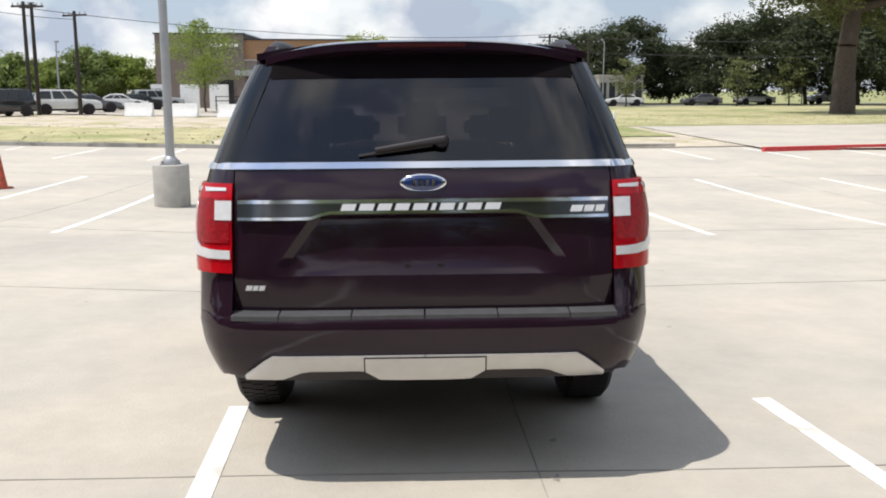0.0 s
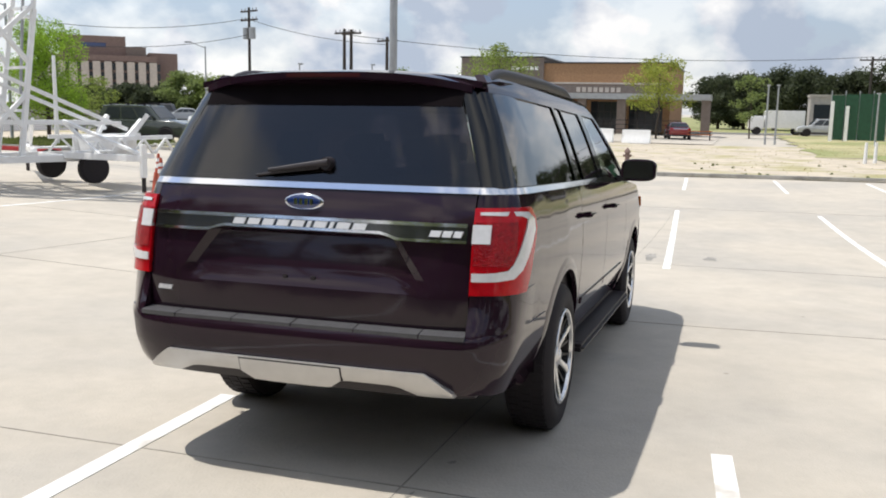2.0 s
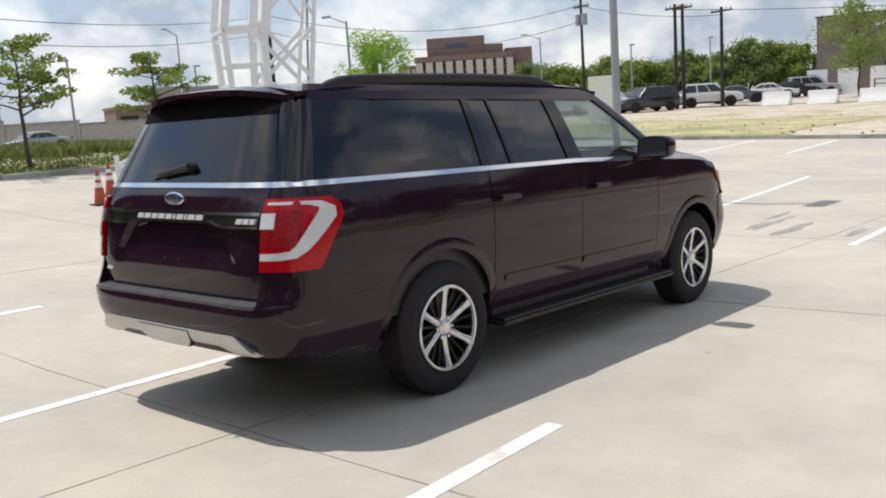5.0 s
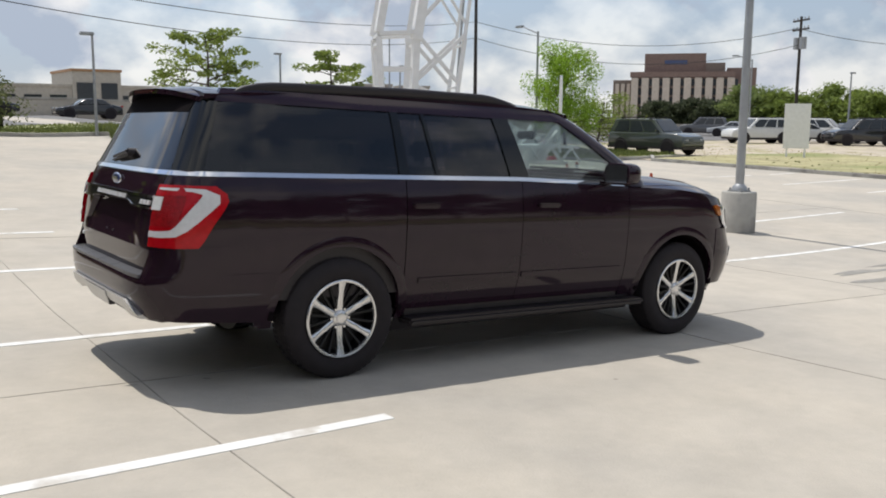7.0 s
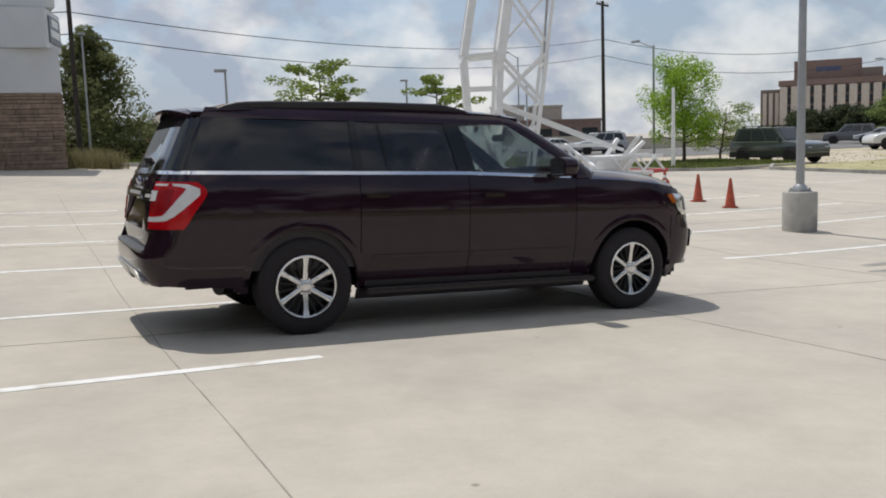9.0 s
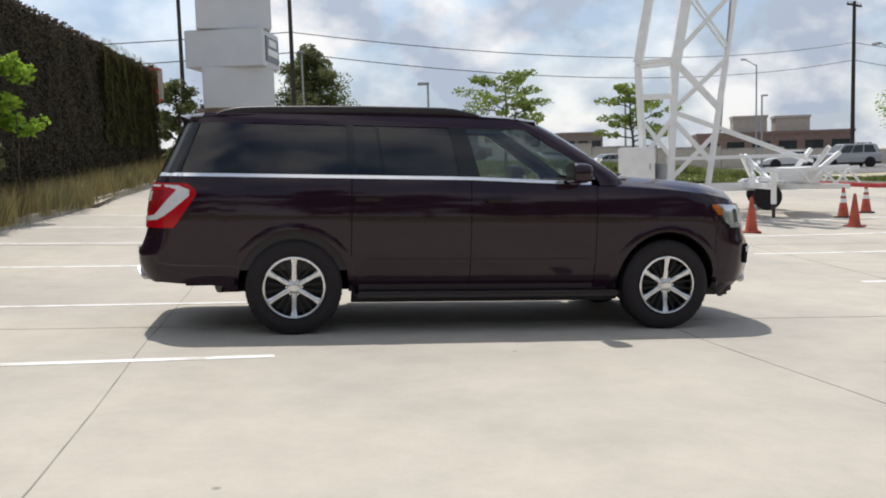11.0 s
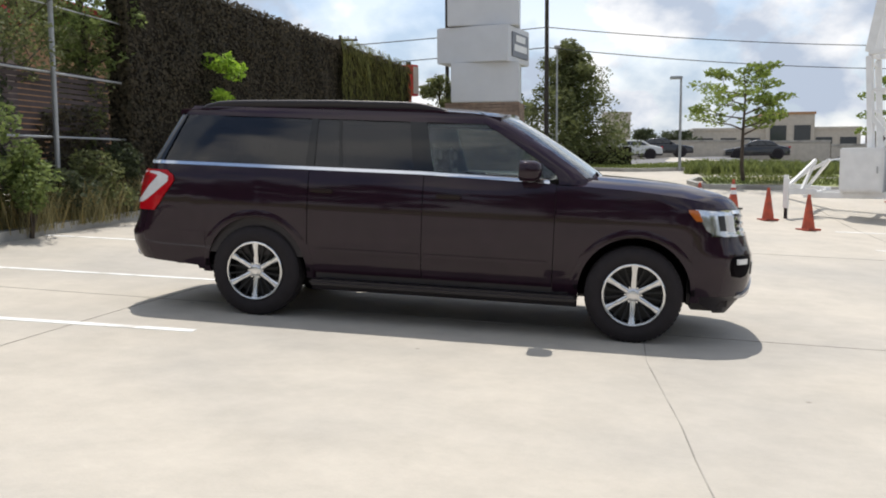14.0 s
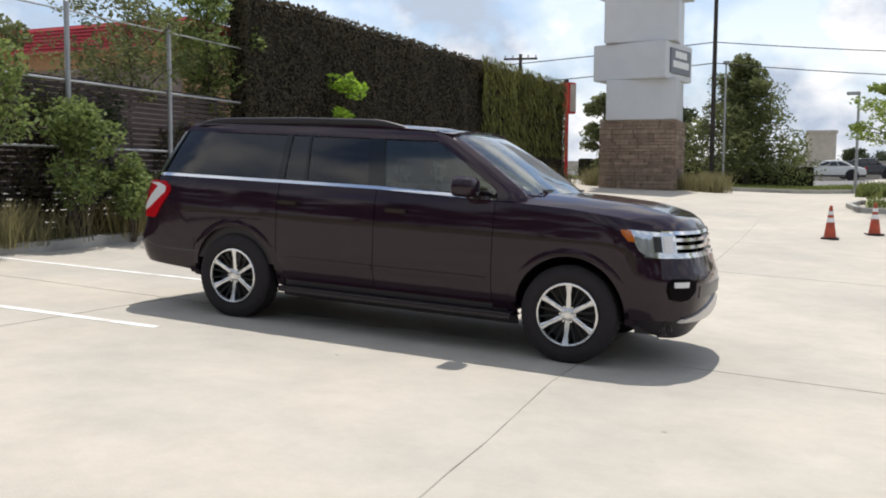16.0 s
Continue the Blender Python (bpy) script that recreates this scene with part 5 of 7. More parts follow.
def tree(name, label, x, y, h, crown, low, leaf, bark, n=1400, size=0.16, arms=9, seed=1, trunk=0.07, z=None, flat=0.7, core=0, cone=False, clump=0.34, category="tree"):
    """Tapered trunk, limbs, and clumps of leaves at the limbs' ends with gaps between."""
    rng = random.Random(seed)
    t = thing(name, label, category, pose(x, y, (ground_z(x, y) if z is None else z) - 0.03))
    bm = B()
    top = Vector((rng.uniform(-0.1, 0.1) * crown, rng.uniform(-0.1, 0.1) * crown, h * 0.93))
    axis = limb(bm, (0, 0, 0), top, trunk, trunk * 0.25, rng, 6, 0.06)
    ends = [(top, 0.45 if cone else 1.0)]
    for k in range(arms):
        f = low + (0.96 - low) * (k + rng.uniform(0.1, 0.9)) / arms
        f = min(f, 0.97)
        i = min(5, int(f * 6))
        s = axis[i].lerp(axis[i + 1], f * 6 - i)
        a = k * 2.4 + rng.uniform(-0.5, 0.5)
        g = (f - low) / (1 - low)
        reach = crown * ((1.0 - 0.85 * g) if cone else (0.75 + 0.45 * math.sin(math.pi * min(1, g * 0.9 + 0.12)) - 0.25)) * rng.uniform(0.75, 1.12)
        rise = h * (0.02 if cone else rng.uniform(0.04, 0.15))
        e = Vector((s.x + reach * math.cos(a), s.y + reach * math.sin(a), min(h * 0.98, s.z + rise)))
        limb(bm, s, e, trunk * 0.45 * (1 - 0.5 * g), trunk * 0.10, rng, 3, 0.2)
        k_ = 1.12 - 0.72 * g if cone else 1.0
        ends += [(e, k_), (s.lerp(e, 0.62), k_)] + ([(s.lerp(e, 0.3), k_)] if cone else [])
        if not cone:
            e2 = s.lerp(e, 0.55) + Vector((rng.uniform(-1, 1), rng.uniform(-1, 1), rng.uniform(0, 0.9))) * reach * 0.42
            limb(bm, s.lerp(e, 0.45), e2, trunk * 0.2, trunk * 0.07, rng, 2, 0.2)
            ends.append((e2, 1.0))
    part("trunk", bm, bark, t, smooth=60)
    v, f = [], []
    per = max(6, n // len(ends))
    for e, k_ in ends:
        leaf_cloud(v, f, e, k_ * crown * clump * rng.uniform(0.7, 1.25), per, size, rng, flat)
        if core:
            leaf_cloud(v, f, e, k_ * crown * clump * 0.55, core, size * 2.6, rng, flat)
    mesh_ob("crown", v, f, leaf, t)
    return t


def shrub(name, label, x, y, h, r, leaf, n=900, size=0.10, seed=1, z=None, category="shrub", lumps=9):
    rng = random.Random(seed)
    t = thing(name, label, category, pose(x, y, (ground_z(x, y) if z is None else z) + 0.02))
    bm = B()
    v, f = [], []
    for k in range(lumps):
        a, d = rng.uniform(0, math.tau), r * rng.uniform(0.0, 0.75)
        e = (d * math.cos(a), d * math.sin(a), h * rng.uniform(0.25, 0.86))
        limb(bm, (d * 0.2 * math.cos(a), d * 0.2 * math.sin(a), -0.05), e, 0.02, 0.007, rng, 3, 0.15)
        leaf_cloud(v, f, e, r * rng.uniform(0.35, 0.6), n // lumps, size, rng, 0.85)
    part("stem", bm, M["bark"], t, smooth=60)
    mesh_ob("foliage", v, f, leaf, t)
    return t


def blades(name, label, area, n, h, mat_, seed, width=0.02, clumps=0, lean=0.5, where=None, dz=0.0, category="grass"):
    """Upright grass blades as one object."""
    rng = random.Random(seed)
    x0, x1, y0, y1 = area
    spots = [(rng.uniform(x0, x1), rng.uniform(y0, y1)) for _ in range(clumps)] if clumps else None
    v, f = [], []
    for _ in range(n):
        if spots:
            sx, sy = rng.choice(spots)
            x, y = sx + rng.gauss(0, h * 0.28), sy + rng.gauss(0, h * 0.28)
        else:
            x, y = rng.uniform(x0, x1), rng.uniform(y0, y1)
        z = ground_z(x, y) + dz
        a = rng.uniform(0, math.tau)
        hh, ww = h * rng.uniform(0.5, 1.15), width * rng.uniform(0.6, 1.3)
        dx, dy = math.cos(a), math.sin(a)
        b = rng.uniform(0, math.tau)
        ox, oy = lean * hh * math.cos(b) * rng.random(), lean * hh * math.sin(b) * rng.random()
        k = len(v)
        v += [(x - dx * ww, y - dy * ww, z), (x + dx * ww, y + dy * ww, z), (x + ox * 0.4 + dx * ww * 0.7, y + oy * 0.4 + dy * ww * 0.7, z + hh * 0.6), (x + ox * 0.4 - dx * ww * 0.7, y + oy * 0.4 - dy * ww * 0.7, z + hh * 0.6), (x + ox, y + oy, z + hh)]
        f += [(k, k + 1, k + 2, k + 3), (k + 3, k + 2, k + 4)]
    return tagged(mesh_ob(name, v, f, mat_, None, label), "", category, "", "stuff")


# trees
tree("young_tree", "young street tree with sparse fresh green leaves", 7.2, 20.4, 3.75, 1.62, 0.42, M["leaf_bright"], M["bark"], 3000, 0.15, 14, 3, 0.07, flat=0.40, clump=0.22)
tree("young_tree", "young street tree with sparse fresh green leaves", 12.0, 21.4, 3.3, 1.45, 0.40, M["leaf_bright"], M["bark"], 2700, 0.15, 13, 8, 0.07, flat=0.40, clump=0.22)
tree("feathery_tree", "feathery bright green tree on a grassy island", 29.5, 28.8, 5.3, 2.0, 0.22, M["leaf_sunlit"], M["bark"], 19000, 0.12, 26, 12, 0.10, flat=1.1, clump=0.27)
tree("island_tree", "low bushy green tree on a grassy island", 34.0, 31.0, 3.0, 2.3, 0.15, M["leaf_bright"], M["bark"], 6000, 0.13, 14, 15, 0.08, clump=0.3)
tree("forecourt_tree", "round green tree before the restaurant", 73.9, 18.6, 7.3, 3.3, 0.30, M["leaf_bright"], M["bark"], 6500, 0.22, 13, 21, 0.10)
tree("forecourt_tree", "yellow-green tree before the restaurant", 73.9, 5.0, 6.9, 2.9, 0.30, M["leaf_yellow"], M["bark"], 6000, 0.20, 12, 22, 0.10)
tree("forecourt_tree", "slim green tree beside the restaurant", 84.0, -2.6, 6.0, 1.8, 0.2, M["leaf"], M["bark"], 1200, 0.30, 9, 23, 0.08)
tree("conical_tree", "dense dark conical tree beside the street", 1.5, 34.2, 6.1, 3.0, 0.10, M["leaf_olive"], M["bark"], 20000, 0.16, 30, 31, 0.14, cone=True, clump=0.34, core=8)
tree("dark_tree", "dark leafy tree behind the sign", -4.7, 33.0, 4.1, 1.25, 0.12, M["leaf_olive"], M["bark"], 4200, 0.17, 16, 33, 0.12, core=8)
tree("dark_tree", "dark leafy tree behind the sign", -2.8, 40.0, 3.7, 2.2, 0.1, M["leaf_dark"], M["bark"], 5000, 0.22, 14, 34, 0.12, core=8)
# a line of woods and big oaks beyond the road
k = 0
for az, d, h, r, mt in ((0.6, 116, 6.6, 4.0, "leaf_dark"), (-0.9, 114, 7.0, 4.2, "leaf_dark"), (-2.6, 112, 7.4, 4.2, "leaf_dark"), (-4.5, 108, 7.2, 4.2, "leaf_dark"), (-7, 110, 6.0, 4.0, "leaf_dark"), (-10, 104, 8.6, 4.6, "leaf_dark"), (-12.6, 100, 9.6, 5.0, "leaf_dark"), (-15.4, 104, 6.6, 4.2, "leaf_dark"), (-18, 98, 8.6, 5.0, "leaf_dark"),
                       (-20.6, 96, 9.6, 5.4, "leaf_dark"), (-23.2, 95, 10.0, 5.6, "leaf_dark"), (-26, 94, 9.2, 5.4, "leaf_dark"), (-29, 95, 9.6, 5.4, "leaf_dark"), (-33, 95, 9, 5.4, "leaf_dark"), (38.4, 96, 2.5, 2.5, "leaf_dark"), (36.7, 96, 2.9, 2.4, "leaf_dark"), (34.9, 92, 2.4, 2.3, "leaf_dark"),
                       (33.3, 90, 4.0, 2.8, "leaf"), (30.8, 88, 3.4, 3.0, "leaf_bright"), (28.2, 90, 4.0, 3.0, "leaf_bright"), (26, 86, 3.4, 2.8, "leaf_bright"), (24, 88, 3.8, 3.0, "leaf"), (21.8, 86, 3.4, 2.8, "leaf_bright"), (20, 84, 4.4, 2.8, "leaf"), (18, 86, 4.0, 2.8, "leaf_bright"), (15, 90, 3.6, 2.6, "leaf")):
    k += 1
    a = radians(az)
    name, lab = ("oak_tree", "large dark spreading oak beyond the road") if h > 6 else ("roadside_tree", "broad leafy tree behind the parked cars")
    d, h, r = d * 1.22, (h + 0.6) * (1.0 if h > 6 else 1.12), r * 1.16
    tree(name, lab, -4.5 + d * math.cos(a), d * math.sin(a), h, r, 0.12, M[mt], M["bark"], 9000 if h > 6.4 else 5200, 0.36 if h > 6.4 else 0.28, 18, 40 + k, 0.25 if h > 6.4 else 0.14, clump=0.38, core=34)
# the near oak at the verge
tree("old_oak", "old oak with a thick trunk on the lawn", 66, -33.2, 17, 8.6, 0.46, M["leaf_olive"], M["bark"], 26000, 0.40, 24, 77, 1.0, clump=0.24, core=10)
tree("old_oak", "old oak with a leaning trunk on the lawn", 72, -42, 16, 8.6, 0.42, M["leaf_olive"], M["bark"], 22000, 0.40, 22, 78, 0.75, clump=0.24, core=10)
tree("small_oak", "small tree beside the far road", 98, -36, 5.4, 2.2, 0.2, M["leaf_olive"], M["bark"], 900, 0.35, 9, 79, 0.10)
tree("small_oak", "small tree beside the far road", 98, -42, 5.8, 2.4, 0.2, M["leaf_olive"], M["bark"], 1000, 0.35, 9, 80, 0.10)
tree("small_oak", "small tree beside the far road", 99, -23.5, 5.4, 1.9, 0.2, M["leaf_olive"], M["bark"], 900, 0.35, 9, 81, 0.10)
# grasses
blades("dry_grass", "dry straw-coloured grass on the verge", (29.5, 46, 9, 34), 2600, 0.08, M["straw"], 5, 0.02, 900)
blades("dry_grass", "dry straw-coloured grass on the verge", (30, 58, -24, 9), 2200, 0.07, M["straw"], 6, 0.02, 1100)
blades("verge_weeds", "green weeds along the kerb of the verge", (29.2, 38, -10, 22), 1600, 0.10, M["grass"], 7, 0.02, 60)
blades("lawn_grass", "short dry lawn grass", (48, 70, -34, -6), 4500, 0.09, M["straw"], 8, 0.03)
blades("street_grass", "short green grass beside the street", (-9, 22, 34.7, 39.3), 3600, 0.09, M["grass"], 9, 0.03, dz=0.08)
blades("street_grass", "short green grass beside the street", (0.4, 9.6, 28.8, 34.4), 5000, 0.10, M["grass"], 19, 0.025, dz=0.08)
blades("island_grass", "short green grass on the islands", (6.1, 16.1, 19.4, 22.9), 6000, 0.06, M["grass"], 10, 0.025, dz=0.12)
blades("island_grass", "short green grass on the islands", (24.1, 32.4, 23.8, 29.8), 6000, 0.16, M["grass"], 11, 0.03, dz=0.12)
blades("ground_cover", "spiky green ground cover on the traffic island", (6, 20, 23.6, 31.5), 9000, 0.42, M["grass"], 12, 0.045, 320, 0.9)
blades("ornamental_grass", "tall feathery grass along the planting bed", (-5.85, -5.56, -7, 3.0), 4200, 0.62, M["feather"], 13, 0.007, 44, 0.7, dz=0.1)
for sd, ar, cn in ((14, (-5.8, -5.35, 3.0, 8.0), 2600), (114, (-5.5, -5.0, 8.0, 12.0), 2200), (214, (-5.15, -4.6, 12.0, 17.0), 2300), (314, (-4.8, -4.2, 17.0, 23.0), 2300)):
    blades("ornamental_grass", "tall feathery grass along the planting bed", ar, cn, 0.64, M["feather"], sd, 0.006, 22, 0.7, dz=0.1)
    blades("ornamental_grass", "dry feathery grass along the planting bed", ar, cn // 3, 0.72, M["straw"], sd + 7, 0.005, 18, 0.8, dz=0.1)
blades("ornamental_grass", "tall feathery grass round the sign's foot", (-5.4, 1.4, 26.0, 30.8), 6500, 0.70, M["feather"], 15, 0.009, 34, 0.7)
# hedge
rng = random.Random(4)
v, f = [], []
for k in range(190):
    leaf_cloud(v, f, (-7 + 11.0 * rng.random(), 37.4 + rng.uniform(-0.4, 0.4), ground_z(0, 37) + rng.uniform(0.2, 0.95)), 0.45, 40, 0.13, rng)
hedge = thing("hedge", "clipped dark green hedge along the street", "hedge", pose(0, 0, 0))
mesh_ob("foliage", v, f, M["leaf_dark"], hedge)
# solid dark boxes stand for the shaded inside of the hedge
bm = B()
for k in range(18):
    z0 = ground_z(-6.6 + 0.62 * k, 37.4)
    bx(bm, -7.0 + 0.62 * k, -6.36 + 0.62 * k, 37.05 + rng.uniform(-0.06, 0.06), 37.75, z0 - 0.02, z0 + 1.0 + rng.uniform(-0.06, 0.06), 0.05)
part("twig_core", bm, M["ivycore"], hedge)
for xt, yt, ht, sd in ((6.1, 84, 2.7, 641), (9.6, 85, 2.4, 642), (1.6, 86, 2.2, 643)):
    tree("street_tree", "dark rounded tree behind the road", xt, yt, ht, 1.9, 0.15, M["leaf_dark"], M["bark"], 1500, 0.34, 9, sd, 0.12, clump=0.42, core=6)
# shrubs by the fence
shrub("fence_shrub", "tall leafy green shrub against the fence", -5.59, 2.62, 2.95, 0.72, M["leaf"], 3400, 0.11, 51, lumps=14)
shrub("fence_shrub", "leafy green shrub climbing the fence", -5.67, 0.40, 3.43, 1.03, M["leaf"], 3600, 0.12, 52, lumps=14)
shrub("fence_shrub", "leafy green shrub climbing the fence", -5.67, -2.04, 3.17, 1.03, M["leaf"], 3000, 0.12, 53, lumps=12)
shrub("fence_shrub", "tall loose shrub rising behind the fence", -6.50, 2.58, 4.05, 0.65, M["leaf_olive"], 3600, 0.11, 151, z=0.2, lumps=16)
shrub("fence_shrub", "tall leafy green shrub against the fence", -5.76, -0.82, 3.43, 1.03, M["leaf_olive"], 4600, 0.11, 152, lumps=16)
shrub("fence_shrub", "dark creeper bush heaped over the fence", -6.46, 3.88, 2.82, 0.86, M["leaf_dark"], 3000, 0.11, 153, z=0.3, lumps=16)
shrub("fence_shrub", "dark creeper bush heaped over the fence", -6.50, 6.58, 3.96, 0.65, M["leaf_olive"], 3600, 0.11, 154, z=0.3, lumps=16)
shrub("fence_shrub", "loose green shrub in the planting bed", -5.37, 3.53, 1.50, 0.56, M["leaf"], 1900, 0.09, 161, lumps=11)
shrub("fence_shrub", "loose green shrub in the planting bed", -5.41, 5.53, 1.23, 0.52, M["leaf_olive"], 1600, 0.09, 162, lumps=10)
shrub("fence_shrub", "low dark shrub under the fence", -5.54, 4.75, 1.23, 0.60, M["leaf_dark"], 1400, 0.10, 54)
shrub("fence_shrub", "low dark shrub under the wall", -5.46, 6.49, 1.32, 0.60, M["leaf_dark"], 1400, 0.10, 55)
shrub("fence_shrub", "slim olive shrub against the wall", -5.33, 8.40, 2.64, 0.47, M["leaf_olive"], 1300, 0.10, 56)
tree("sapling", "thin sapling with bright sunlit leaves", -5.20, 10.4, 3.45, 0.44, 0.40, M["leaf_sunlit"], M["bark"], 560, 0.17, 5, 61, 0.025, clump=0.55)
tree("overhanging_tree", "loose olive creeper grown over the fence", -6.75, 5.0, 4.7, 1.25, 0.50, M["leaf_olive"], M["bark"], 4600, 0.10, 16, 64, 0.05, z=0.3)
tree("overhanging_tree", "tree with pale leaves leaning over the fence", -6.63, 7.10, 5.19, 0.99, 0.55, M["leaf"], M["bark"], 5500, 0.12, 16, 62, 0.10, z=0.3)
tree("overhanging_tree", "tree with pale leaves leaning over the fence", -7.33, -1.51, 4.58, 1.55, 0.40, M["leaf"], M["bark"], 5000, 0.13, 14, 63, 0.10, z=0.3)


# behind the walk: a grass field and a tree line, seen only mirrored in the car's flank and windows
sheet("lawn_south", -60, 21, -70, -15.5, M["lawn"], 0.05, "green field along the south edge of the lot", 4, 0.6)
rng = random.Random(88)
for k in range(13):
    tree("field_tree", "dark leafy tree at the edge of the field", -26 + 5.2 * k + rng.uniform(-1.2, 1.2), -27 - rng.uniform(0, 6), rng.uniform(5.5, 8.5), rng.uniform(3.0, 4.2), 0.15, M["leaf_dark"], M["bark"], 2600, 0.42, 12, 300 + k, 0.2, clump=0.40, core=8)


# ---- fence, green wall, building behind ----
def green_wall():
    """Built along its own y axis from the fence's end, then turned; its crest falls gently away."""
    w = thing("green_wall", "tall wall wholly covered with dark ivy", "wall", pose(-5.82, 7.35, 0, 0, 0, -3.9), kind="structure")
    length, base = 18.6, 0.25

    def crest(s):
        return 5.15 - 0.012 * s

    # dark core: its colour carries the shade behind the ivy
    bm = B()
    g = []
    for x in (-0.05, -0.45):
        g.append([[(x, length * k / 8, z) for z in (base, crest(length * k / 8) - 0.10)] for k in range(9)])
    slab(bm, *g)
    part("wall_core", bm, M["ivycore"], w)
    rng = random.Random(9)

    def leaf(v, f, p, a, b, s, wd):
        k = len(v)
        v += [p - a * s * 0.5, p + b * s * wd, p + a * s * 0.6, p - b * s * wd]
        f.append((k, k + 1, k + 2, k + 3))

    v, f = [], []
    for _ in range(62000):
        y = rng.uniform(-0.05, length)
        z = base + (crest(y) - base) * rng.random() ** 0.9
        bulge = 0.11 * noise.noise((y * 0.8, z * 0.8, 3)) + 0.07 * noise.noise((y * 2.6, z * 2.6, 5))
        p = Vector((bulge + rng.uniform(-0.05, 0.05), y, z))
        a = Vector((rng.uniform(0.0, 0.5), rng.uniform(-1, 1), rng.uniform(-1, 0.3))).normalized()
        b = a.cross(Vector((1, rng.uniform(-0.4, 0.4), rng.uniform(-0.4, 0.4)))).normalized()
        leaf(v, f, p, a, b, rng.uniform(0.03, 0.085), 0.42)
    for _ in range(2600):
        y = rng.uniform(-0.05, length)
        p = Vector((-0.2 + rng.uniform(-0.25, 0.2), y, crest(y) - 0.06 + rng.uniform(-0.05, 0.12) + 0.09 * noise.noise((y * 1.4, 0, 0))))
        a = Vector((rng.uniform(-1, 1), rng.uniform(-1, 1), rng.uniform(0, 1))).normalized()
        b = a.cross(Vector((0.3, rng.uniform(-1, 1), 1))).normalized()
        leaf(v, f, p, a, b, rng.uniform(0.06, 0.13), 0.42)
    for _ in range(2400):
        q = rng.choice((-0.06, length + 0.02))
        z = base + (crest(max(0, q)) - base) * rng.random()
        p = Vector((rng.uniform(-0.45, 0.05), q + rng.uniform(-0.04, 0.04), z))
        a = Vector((rng.uniform(-1, 1), rng.uniform(-0.3, 0.3), rng.uniform(-1, 0.3))).normalized()
        b = a.cross(Vector((rng.uniform(-0.4, 0.4), 1, rng.uniform(-0.4, 0.4)))).normalized()
        leaf(v, f, p, a, b, rng.uniform(0.05, 0.11), 0.42)
    tagged(mesh_ob("ivy", v, f, M["ivy"], w, "dark ivy leaves"), kind="stuff")
    v, f = [], []
    for _ in range(4800):
        y = rng.uniform(10.9, length - 0.1)
        z = crest(y) + 0.12 - 2.9 * rng.random() ** 1.5
        p = Vector((0.16 + 0.12 * noise.noise((y * 1.4, z, 8)), y, z))
        a = Vector((rng.uniform(0, 0.4), rng.uniform(-0.3, 0.3), -1)).normalized()
        b = a.cross(Vector((1, 0.2, 0))).normalized()
        leaf(v, f, p, a, b, rng.uniform(0.10, 0.28), 0.16)
    tagged(mesh_ob("hanging_vine", v, f, M["leaf_vine"], w, "hanging yellow-green vine tendrils"), kind="stuff")


green_wall()
fence = thing("slatted_fence", "dark slatted fence with galvanised posts and rails", "fence", kind="structure")
for k in range(6):
    y = 7.45 - 2.36 * k
    bm = B()
    rp = 0.025 if k == 0 else 0.043
    cyl(bm, (-5.90, y, 0.2), (-5.90, y, 4.08), rp, rp, 12)
    lathe(bm, [(rp + 0.005, 4.08), (rp, 4.11), (0.015, 4.13)], 12, Matrix.Translation((-5.90, y, 0)))
    part("post", bm, M["grey"], fence)
for z in (1.82, 2.88, 3.98):
    bm = B()
    cyl(bm, (-5.95, -5, z), (-5.95, 7.45, z), 0.021 if z < 3.9 else 0.014, 0.021 if z < 3.9 else 0.014, 8)
    part("rail", bm, M["grey"], fence)
z = 0.35
while z < 2.95:
    bm = B()
    bx(bm, -6.22, -6.185, -7, 7.2, z, z + 0.072)
    part("slat", bm, M["slat"], fence)
    z += 0.094
for k in range(5):
    bm = B()
    bx(bm, -6.29, -6.23, 6.8 - 3.5 * k, 6.9 - 3.5 * k, 0.1, 3.0)
    part("batten", bm, M["dark"], fence)
rng = random.Random(19)
v, f = [], []
for _ in range(14000):
    y, z = rng.uniform(-6, 6.95), rng.uniform(0.5, 3.2) * rng.random() ** 0.35
    if noise.noise((y * 0.5, z * 0.7, 4.4)) < -0.22:
        continue
    leaf_cloud(v, f, (-6.12 + rng.uniform(-0.06, 0.10), y, z), 0.07, 1, 0.13, rng)
tagged(mesh_ob("creeper", v, f, M["ivy"], fence, "dark creeper over the slats"), kind="stuff")
bld = thing("red_roofed_building", "low tan building with a red metal roof", "building", kind="structure")
bm = B(); bx(bm, -35.4, -12.2, 12.95, 24, 0.2, 5.10); part("wall", bm, M["tan"], bld)
bm = B(); bx(bm, -35.4, -12.2, 12.9, 12.946, 0.2, 4.62); part("grey_band", bm, M["taupe"], bld)
for k in range(8):
    for c in range(7):
        bm = B()
        xa, za, yb = -35.6 + 2.95 * k, 5.14 + 0.115 * c, 12.62 + 0.04 * c
        slab(bm, [[(xa, yb, za), (xa, yb + 0.075, za + 0.105)], [(xa + 2.93, yb, za), (xa + 2.93, yb + 0.075, za + 0.105)]], [[(xa, yb + 0.10, za), (xa, yb + 0.13, za + 0.105)], [(xa + 2.93, yb + 0.10, za), (xa + 2.93, yb + 0.13, za + 0.105)]])
        part("roof_panel", bm, M["redroof"], bld)
bm = B(); bx(bm, -35.6, -12.0, 12.62, 24, 5.10, 5.135); part("soffit", bm, M["tan"], bld)
bm = B(); bx(bm, -35.6, -12.0, 12.98, 24, 5.90, 5.96); part("roof_deck", bm, M["redroof"], bld)
